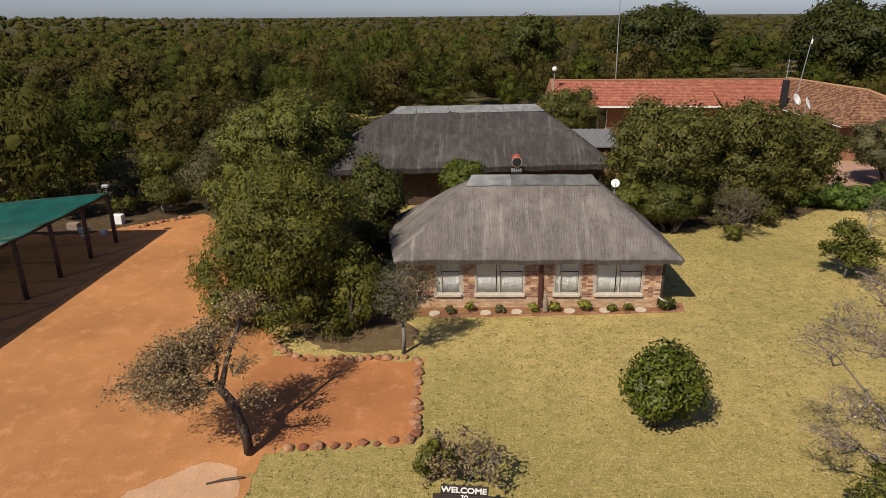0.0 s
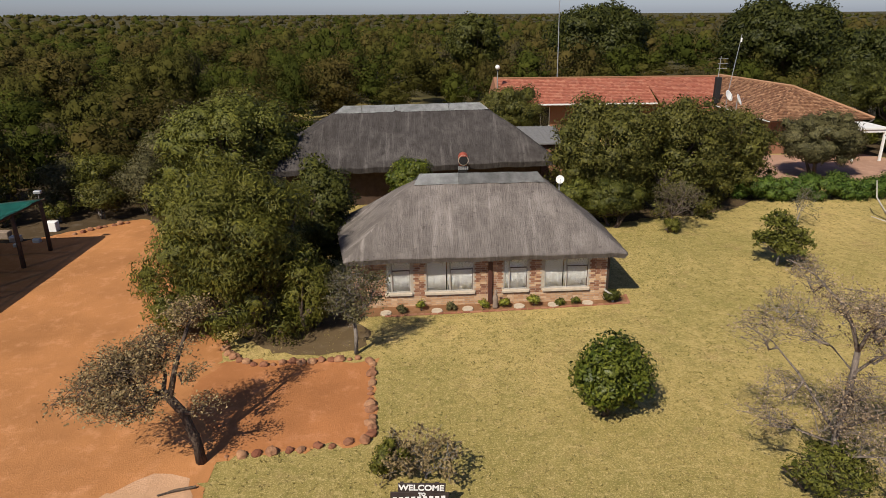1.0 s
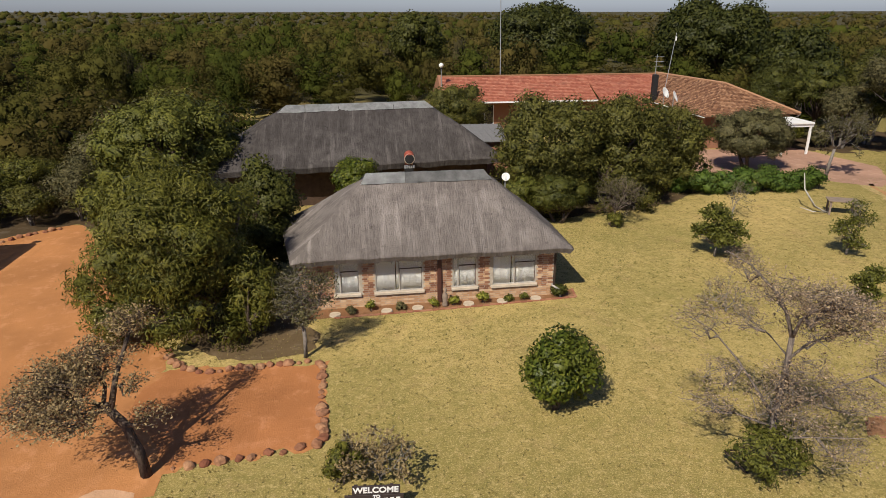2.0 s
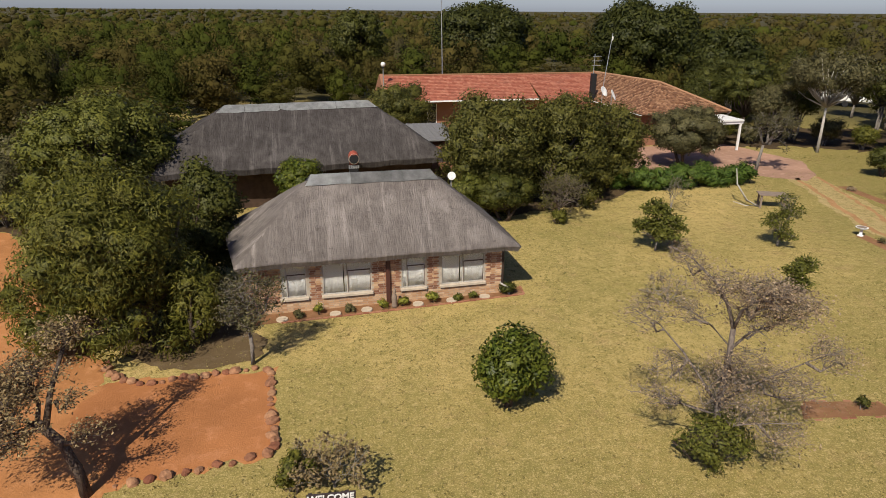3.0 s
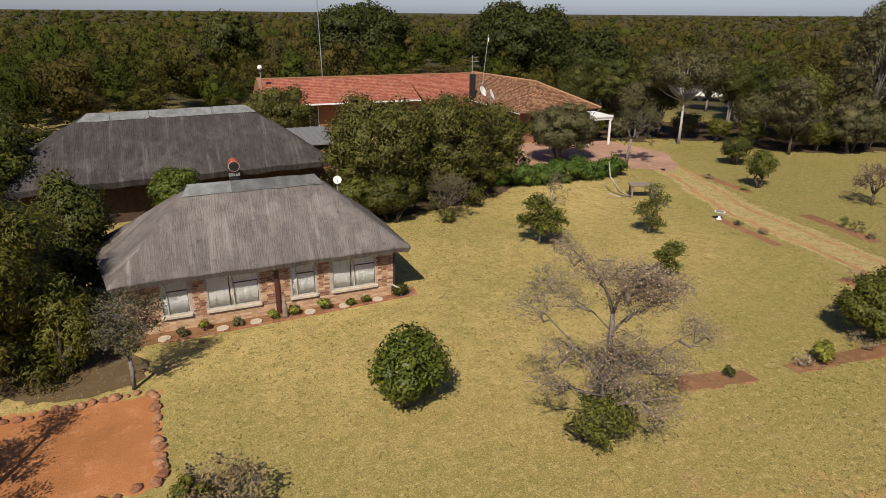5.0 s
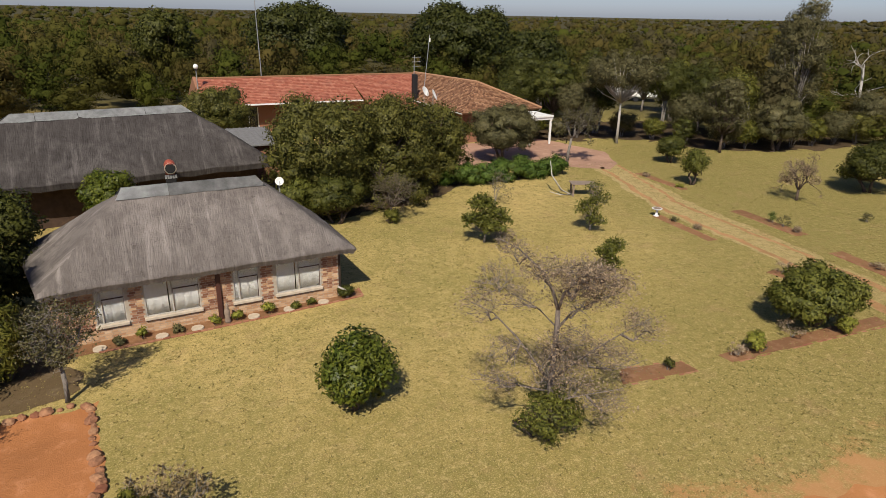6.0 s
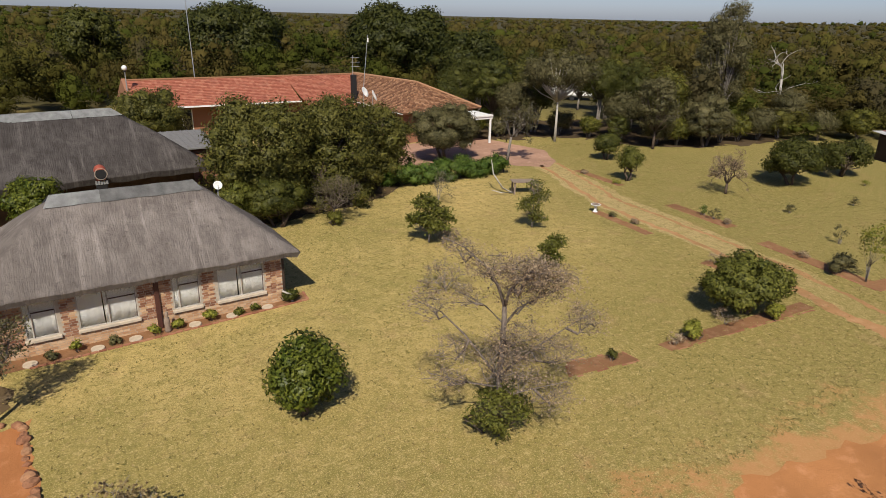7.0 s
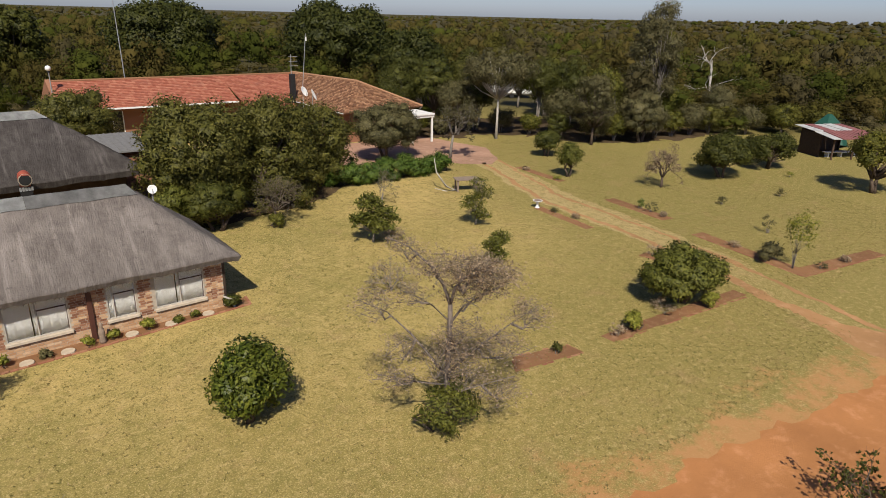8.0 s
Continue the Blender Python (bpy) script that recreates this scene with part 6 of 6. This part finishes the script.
pad_tree("tree", "open grey tree with sparse dry leaves on the lawn", (9.2, 11.45), 6,
         [limb(0.13, 0.085, (0, 0, -0.1), (-0.03, 0, 0.75), (-0.09, 0.03, 1.5), (-0.06, 0.05, 2.3), (-0.05, 0.03, 3.1), (-0.06, 0, 3.6)),
          limb(0.075, 0.015, (-0.06, 0, 3.6), (-0.24, 0.05, 4.1), (-0.49, 0.1, 4.5), (-0.82, 0.15, 4.77), (-1.10, 0.15, 5.02), (-1.65, 0.2, 5.24)),
          limb(0.065, 0.02, (-0.06, 0, 3.6), (0.05, -0.1, 4.1), (0.31, -0.2, 4.45), (0.62, -0.25, 4.75)), limb(0.05, 0.018, (-0.04, 0.02, 3.08), (0.28, 0.15, 3.5), (0.88, 0.3, 3.84), (1.4, 0.4, 4.05)),
          limb(0.06, 0.012, (-0.09, 0.03, 1.5), (-0.54, -0.1, 2.2), (-1.0, -0.2, 2.84), (-1.6, -0.25, 3.45), (-2.24, -0.3, 3.74)), limb(0.04, 0.012, (-0.06, 0.04, 3.1), (-0.51, 0.2, 3.46), (-0.93, 0.35, 3.62), (-1.35, 0.45, 3.75)),
          limb(0.05, 0.012, (-0.08, 0, 1.3), (-0.6, -0.25, 1.5), (-1.05, -0.4, 1.62), (-1.86, -0.6, 1.92)), limb(0.05, 0.012, (-0.06, 0.03, 1.65), (0.4, 0.1, 2.1), (0.78, 0.15, 2.44), (1.49, 0.25, 3.0), (2.17, 0.3, 3.5)),
          limb(0.045, 0.012, (-0.05, 0, 1.15), (0.35, -0.3, 1.35), (0.74, -0.45, 1.6), (1.61, -0.6, 2.0))],
         [(across(*root), across(*c), tuple(1.35 * v for v in r), int(n * 1.4), k - 1) for root, c, r, n, k in (
             ((-0.9, 0.15, 4.85), (-1.25, 0.2, 5.05), (0.45, 0.5, 0.28), 26, 3), ((-0.3, 0.05, 4.2), (-0.45, 0.1, 4.62), (0.55, 0.6, 0.38), 46, 4), ((0.1, -0.1, 4.2), (0.4, -0.2, 4.65), (0.75, 0.75, 0.42), 90, 5),
             ((0.5, 0.2, 3.65), (0.95, 0.2, 4.3), (0.75, 0.8, 0.42), 80, 5), ((0.2, 0.1, 3.4), (0.5, 0.3, 3.85), (0.75, 0.7, 0.3), 44, 4), ((-1.5, -0.25, 3.35), (-1.8, -0.3, 3.72), (0.65, 0.6, 0.25), 40, 3),
             ((-0.6, 0.2, 3.5), (-1.0, 0.3, 3.75), (0.5, 0.5, 0.25), 24, 3), ((-0.9, -0.2, 2.7), (-1.25, -0.3, 2.45), (0.6, 0.6, 0.45), 30, 3), ((-0.1, 0, 1.4), (-0.05, 0.0, 2.2), (0.65, 0.7, 0.75), 80, 4),
             ((0.7, 0.15, 2.3), (1.25, 0.2, 2.4), (0.75, 0.75, 0.5), 62, 4), ((1.5, 0.25, 3.0), (1.95, 0.3, 3.3), (0.5, 0.5, 0.42), 40, 4), ((-0.05, 0.05, 2.4), (0.3, 0.1, 2.85), (0.6, 0.6, 0.4), 40, 3),
             ((-0.9, -0.35, 1.6), (-1.4, -0.5, 1.78), (0.6, 0.55, 0.32), 34, 3), ((0.8, -0.45, 1.6), (1.3, -0.5, 1.6), (0.6, 0.6, 0.5), 40, 3), ((0.1, 0, 1.2), (0.55, -0.2, 1.75), (0.5, 0.5, 0.45), 34, 3))],
         LEAF_DRY, BARK_ASH, 0.055, 0.034, 0.0092)
leafy_tree("shrub", "green bushy growth at the foot of the grey tree", (9.0, 11.35), 1.6, 1.25, 1.05, LEAF_LIGHT, 24, trunk=0.04, clear=0.0, count=56, size=0.23, per_area=120, length=0.10, width=0.03, hang=0.5, category="bush", stems=5, shrink=0.3)
pad_tree("tree", "small grey-leaved tree at the parking bay's corner", (-2.0, 18.45), 7,
         [[((0, 0, -0.1), 0.08), ((0.03, 0, 0.6), 0.065), ((0.0, 0.05, 1.2), 0.055)]],
         [((0, 0.05, 1.2), (0.0, 0.1, 2.6), (0.85, 1.0, 0.6), 85, 3), ((0, 0.05, 1.2), (-0.4, -0.1, 1.9), (0.6, 0.6, 0.45), 40, 3), ((0, 0.05, 1.1), (0.45, 0.0, 1.9), (0.6, 0.6, 0.45), 40, 3),
          ((0, 0.05, 1.0), (0.1, -0.4, 1.5), (0.5, 0.4, 0.3), 26, 4), ((0, 0.05, 1.2), (0.7, 0.2, 2.5), (0.5, 0.5, 0.35), 30, 4)], LEAF_GREY, BARK_GREY, 0.085, 0.045, 0.010)
twig_tree("shrub", "greyish twiggy bush beside the welcome sign", (0.15, 12.4), 8, 1.5, [[((0, 0, -0.05), 0.04), ((0, 0, 0.15), 0.035)]], LEAF_THORN, BARK_GREY,
          [((0, 0, 0.1), (math.cos(a) * 0.8, math.sin(a) * 0.6, 0.8), 0.55, 0.02) for a in (0, 1, 2, 3, 4, 5)], levels=3, leaf_n=900, length=0.08, width=0.04, category="bush", kids=(2, 4))
leafy_tree("shrub", "green bush beside the welcome sign", (-0.7, 12.35), 1.2, 0.55, 0.5, LEAF_OLIVE, 25, trunk=0.03, clear=0.0, count=22, size=0.2, per_area=170, length=0.10, width=0.035, category="bush", stems=3)
twig_tree("shrub", "leafless grey-brown twiggy bush on the lawn", (12.9, 19.9), 9, 1.6, [[((0, 0, -0.05), 0.05), ((0, 0, 0.15), 0.04)]], LEAF_DRY, BARK_GREY,
          [((0, 0, 0.1), (math.cos(a) * 0.8, math.sin(a) * 0.8, 0.8), 0.6, 0.02) for a in (0, 0.9, 1.8, 2.7, 3.6, 4.5, 5.4)], levels=3, leaf_n=420, length=0.06, width=0.03, category="bush", kids=(2, 4))
twig_tree("shrub", "small purple-grey leafless tree on the lawn", (12.5, 29.9), 10, 2.6, [[((0, 0, -0.05), 0.07), ((0, 0, 0.9), 0.05)]], LEAF_GREY, BARK_MID,
          [((0, 0, 0.85), (math.cos(a) * 0.8, math.sin(a) * 0.8, 0.75), 0.8, 0.03) for a in (0, 0.9, 1.8, 2.7, 3.6, 4.5, 5.4)], levels=3, leaf_n=1100, length=0.07, width=0.03, category="tree", kids=(3, 4), up=0.1)
leafy_tree("shrub", "low green shoots at the foot of the leafless tree", (12.5, 29.85), 0.9, 0.55, 0.5, LEAF_OLIVE, 26, trunk=0.03, clear=0.0, count=18, size=0.2, per_area=130, length=0.10, width=0.04, category="bush", stems=3)
twig_tree("shrub", "bare grey shrub behind the small orange tree", (19.0, 30.2), 12, 2.2, [[((0, 0, -0.05), 0.05), ((0, 0, 0.5), 0.04)]], LEAF_GREY, BARK_GREY,
          [((0, 0, 0.45), (math.cos(a) * 0.3, math.sin(a) * 0.3, 1.0), 0.75, 0.02) for a in (0, 1.3, 2.6, 3.9, 5.2)], levels=3, leaf_n=260, length=0.06, width=0.03, category="shrub", kids=(2, 3))
twig_tree("shrub", "dry grey twigs round the small orange tree", (15.9, 24.8), 13, 1.0, [[((0, 0, -0.05), 0.03), ((0, 0, 0.1), 0.03)]], LEAF_DRY, BARK_GREY,
          [((0, 0, 0.08), (math.cos(a) * 0.9, math.sin(a) * 0.9, 0.6), 0.45, 0.015) for a in (0, 1.3, 2.6, 3.9, 5.2)], levels=3, leaf_n=300, length=0.06, width=0.03, category="shrub", kids=(2, 3))
twig_tree("tree", "bare flat-topped grey tree at the forecourt's corner", (30.2, 38.3), 14, 4.6, [[((0, 0, -0.1), 0.13), ((0.1, 0, 0.9), 0.11), ((0.25, 0, 1.8), 0.09)]], LEAF_GREY, BARK_GREY,
          [((0.25, 0, 1.8), (math.cos(a) * 0.9, math.sin(a) * 0.9, 0.8), 1.1, 0.06) for a in (0.2, 1.3, 2.5, 3.6, 4.7, 5.6)], levels=4, leaf_n=1500, length=0.11, width=0.06, kids=(2, 3), up=0.2)
twig_tree("tree", "open brown thorny fruit tree on the far lawn", (36.8, 24.2), 15, 3.1, [[((0, 0, -0.1), 0.10), ((0, 0, 0.7), 0.08)]], LEAF_DRY, BARK,
          [((0, 0, 0.65), (math.cos(a) * 0.7, math.sin(a) * 0.7, 0.9), 0.8, 0.05) for a in (0, 1.2, 2.4, 3.6, 4.8)], levels=4, leaf_n=900, length=0.08, width=0.05, category="fruit tree", kids=(2, 4))
twig_tree("tree", "dead white leafless tree in the woods", (70.5, 42.0), 16, 8.5, [[((0, 0, -0.1), 0.18), ((0.3, 0, 2.5), 0.14), ((0.1, 0, 4.5), 0.12)]], LEAF_DRY, BARK_PALE,
          [((0.1, 0, 4.5), (0.5, 0.1, 1.0), 2.0, 0.09), ((0.1, 0, 4.5), (-0.7, 0, 0.9), 1.8, 0.08), ((0.2, 0, 3.0), (0.9, -0.2, 0.4), 1.8, 0.08), ((0.25, 0, 2.2), (-0.6, 0.2, 0.7), 1.6, 0.07)], levels=3, leaf_n=40, length=0.06, width=0.03, kids=(2, 2), up=0.2)
twig_tree("shrub", "dark leafless shrub on the dirt road", (14.8, 3.3), 17, 1.7, [[((0, 0, -0.05), 0.06), ((0, 0, 0.3), 0.05)]], LEAF_DARK, BARK,
          [((0, 0, 0.25), (math.cos(a) * 0.8, math.sin(a) * 0.8, 0.8), 0.6, 0.025) for a in (0, 0.9, 1.8, 2.7, 3.6, 4.5, 5.4)], levels=3, leaf_n=700, length=0.09, width=0.04, category="bush", kids=(2, 4))
for k, (x, y) in enumerate(((24.6, 49.6), (25.3, 49.3))):
    rng = np.random.default_rng(130 + k)
    ob = thing("aloe", "tall spiky yellow-green aloe by the farmhouse", "plant", (x, y, 0), 0, "aloes")
    part("stem", cyl(0.10, -0.05, 2.3, sides=8), BARK, ob)
    bm = bmesh.new()
    for j in range(38):
        a, e = rng.uniform(0, 6.28), rng.uniform(-0.2, 1.3)
        d = Vector((math.cos(a) * math.cos(e), math.sin(a) * math.cos(e), math.sin(e)))
        s = d.cross(Vector((0, 0, 1))).normalized() * 0.06
        p = Vector((0, 0, 2.25))
        v = [bm.verts.new(q) for q in (p + s, p - s, p + d * 0.5 - s * 0.8, p + d * 0.9 - Vector((0, 0, 0.15)), p + d * 0.5 + s * 0.8)]
        bm.faces.new(v)
    part("leaves", bm, LEAF_YELLOW, ob)

# ---- the woods ----
CLEARING = [(-24.5, -60), (-24.5, 30.5), (-20, 32.4), (-16.4, 34.6), (-13.6, 35.4), (-10.5, 39), (-8, 66), (6, 70), (30, 70), (37, 62), (40, 52), (48, 61), (55, 69), (62, 74), (73, 66), (60, 52), (47.5, 43.5),
            (43, 38.5), (48, 36), (57, 34.5), (64, 30.5), (70, 27), (76, 12), (80, -60)]


def in_clearing(x, y):
    c = False
    j = len(CLEARING) - 1
    for i in range(len(CLEARING)):
        (xi, yi), (xj, yj) = CLEARING[i], CLEARING[j]
        if (yi > y) != (yj > y) and x < (xj - xi) * (y - yi) / (yj - yi) + xi:
            c = not c
        j = i
    return c


def wood_template(rng, height, r, count, size, each, length, width, ico, core):
    cs, rs = clumps(rng, count, r, r, height * 0.5, height * 0.5, size, -0.95)
    return crown_arrays(rng, cs, rs, 0, length, width, 0.2, core, ico, each)


def ico0():
    t = (1 + 5 ** 0.5) / 2
    v = np.array([(-1, t, 0), (1, t, 0), (-1, -t, 0), (1, -t, 0), (0, -1, t), (0, 1, t), (0, -1, -t), (0, 1, -t), (t, 0, -1), (t, 0, 1), (-t, 0, -1), (-t, 0, 1)])
    f = np.array([(0, 11, 5), (0, 5, 1), (0, 1, 7), (0, 7, 10), (0, 10, 11), (1, 5, 9), (5, 11, 4), (11, 10, 2), (10, 7, 6), (7, 1, 8),
                  (3, 9, 4), (3, 4, 2), (3, 2, 6), (3, 6, 8), (3, 8, 9), (4, 9, 5), (2, 4, 11), (6, 2, 10), (8, 6, 7), (9, 8, 1)])
    return v / np.linalg.norm(v[0]), f


def woods():
    rng = np.random.default_rng(77)
    small = ico0()
    near = [wood_template(rng, 6.4, 3.3, 20, 1.15, 100, 0.25, 0.14, small, 0.40) for _ in range(8)]
    low = [wood_template(rng, 2.8, 2.0, 7, 0.8, 44, 0.22, 0.13, small, 0.40) for _ in range(5)]
    mid = [wood_template(rng, 6.2, 3.6, 10, 1.45, 46, 0.40, 0.23, small, 0.45) for _ in range(6)]
    back = [wood_template(rng, 6.0, 3.7, 5, 2.0, 30, 0.66, 0.38, small, 0.55) for _ in range(5)]
    far = [wood_template(rng, 5.0, 4.0, 3, 2.5, 10, 1.1, 0.65, small, 0.66) for _ in range(5)]
    places = []
    r = 22.0
    while r < 1400:
        step = 4.9 if r < 80 else 5.8 if r < 220 else 5.8 + (r - 220) * 0.027
        n = int(radians(132) * r / step)
        for k in range(n):
            a = radians(-52 + 132 * (k + rng.uniform(0, 1)) / n)
            rr = r + rng.uniform(-0.5, 0.5) * step
            x, y = rr * math.sin(a), rr * math.cos(a)
            if not in_clearing(x, y):
                places.append((x, y, rr))
        r += step * (0.95 if r < 220 else 1.7)
    bands = {"near": [], "low": [], "mid": [], "back": [], "far": []}
    for x, y, rr in places:
        bands["near" if rr < 88 else "mid" if rr < 150 else "back" if rr < 260 else "far"].append((x, y, 1.0))
        if rr < 95:
            ux, uy = x + rng.normal(0, 2.2), y + rng.normal(0, 2.2)
            if not in_clearing(ux, uy):
                bands["low"].append((ux, uy, 1.0))
    kinds = {"near": near, "low": low, "mid": mid, "back": back, "far": far}
    for band, spots in bands.items():
        heaps = [([], [], [], [0], []) for _ in WOODS]
        for x, y, scale in spots:
            v, f, q, nv = kinds[band][rng.integers(0, len(kinds[band]))]
            hill = noise.noise(Vector((x * 0.05, y * 0.05, 5)))
            h = (0.92 + 0.4 * hill) * rng.uniform(0.45, 1.3)
            if band != "far" and rng.uniform() < 0.05:
                h *= 1.25
            w = rng.uniform(0.6, 1.3) * scale ** 0.7 * (1.12 if band == "far" else 1.0)
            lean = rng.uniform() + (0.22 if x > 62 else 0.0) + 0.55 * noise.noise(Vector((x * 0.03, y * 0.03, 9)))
            # far haze put into colour: rusty crowns replace dark green with distance
            haze_share = min(1.0, math.hypot(x, y) / 200.0)
            sort = 0 if lean < 0.48 - 0.22 * haze_share else 1 if lean < 0.80 - 0.18 * haze_share else 2 if lean < 0.98 else 3
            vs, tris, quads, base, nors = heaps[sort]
            h *= scale
            a = rng.uniform(0, 6.28)
            c, s = math.cos(a), math.sin(a)
            p = np.empty_like(v)
            p[:, 0] = x + (v[:, 0] * c - v[:, 1] * s) * w
            p[:, 1] = y + (v[:, 0] * s + v[:, 1] * c) * w
            p[:, 2] = land(x, y) + v[:, 2] * h
            vs.append(p)
            nors.append(np.stack([nv[:, 0] * c - nv[:, 1] * s, nv[:, 0] * s + nv[:, 1] * c, nv[:, 2]], 1))
            tris.append(f + base[0])
            quads.append(q + base[0])
            base[0] += len(v)
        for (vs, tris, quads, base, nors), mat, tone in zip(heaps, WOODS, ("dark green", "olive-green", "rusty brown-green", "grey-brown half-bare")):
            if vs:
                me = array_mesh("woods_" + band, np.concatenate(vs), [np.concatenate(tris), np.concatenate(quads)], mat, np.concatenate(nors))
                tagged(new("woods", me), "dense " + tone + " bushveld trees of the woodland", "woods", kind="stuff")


woods()


# ---- bricks of the cottage's front, last ----
def front_bricks():
    course, length, gap = 0.082, 0.205, 0.014
    bm = boxed(-length / 2 + gap / 2, length / 2 - gap / 2, -0.008, 0.02, gap / 2, course - gap / 2)
    me = {}
    for key, mat in (("red", BRICK_RED), ("buff", BRICK_BUFF)):
        m = bpy.data.meshes.new("brick")
        bm.to_mesh(m)
        m.materials.append(mat)
        me[key] = m
    bm.free()
    rng = random.Random(9)
    spots = []
    for row in range(26):
        z = row * course
        x = WX0 + (0.5 if row % 2 else 1.0) * length / 2 + 0.0
        while x < WX1 - length / 2 + 0.06:
            blocked = any(a - length * 0.45 < x < b + length * 0.45 and SILL_Z - 0.14 < z for a, b in WINDOWS)
            if not blocked and z < 2.15:
                spots.append((x, z))
            x += length
    spots.sort(key=lambda s: -s[0] - s[1] * 0.1)
    rest_v, rest_f = {"red": [], "buff": []}, {"red": [], "buff": []}
    for i, (x, z) in enumerate(spots):
        key = "buff" if z < SILL_Z - 0.2 or rng.random() < 0.2 else "red"
        dy = rng.uniform(-0.003, 0.003)
        if i < 300:
            o = new("brick", me[key])
            o.parent = front_wall
            o.matrix_basis = pose(x, WALL_Y + dy, z)
        else:
            k = len(rest_v[key])
            m = me[key]
            rest_v[key] += [(v.co.x + x, v.co.y + WALL_Y + dy, v.co.z + z) for v in m.vertices]
            rest_f[key] += [tuple(j + k for j in p.vertices) for p in m.polygons]
    for key, mat in (("red", BRICK_RED), ("buff", BRICK_BUFF)):
        if rest_v[key]:
            tagged(raw("brickwork", rest_v[key], rest_f[key], mat, front_wall), kind="stuff")


front_bricks()
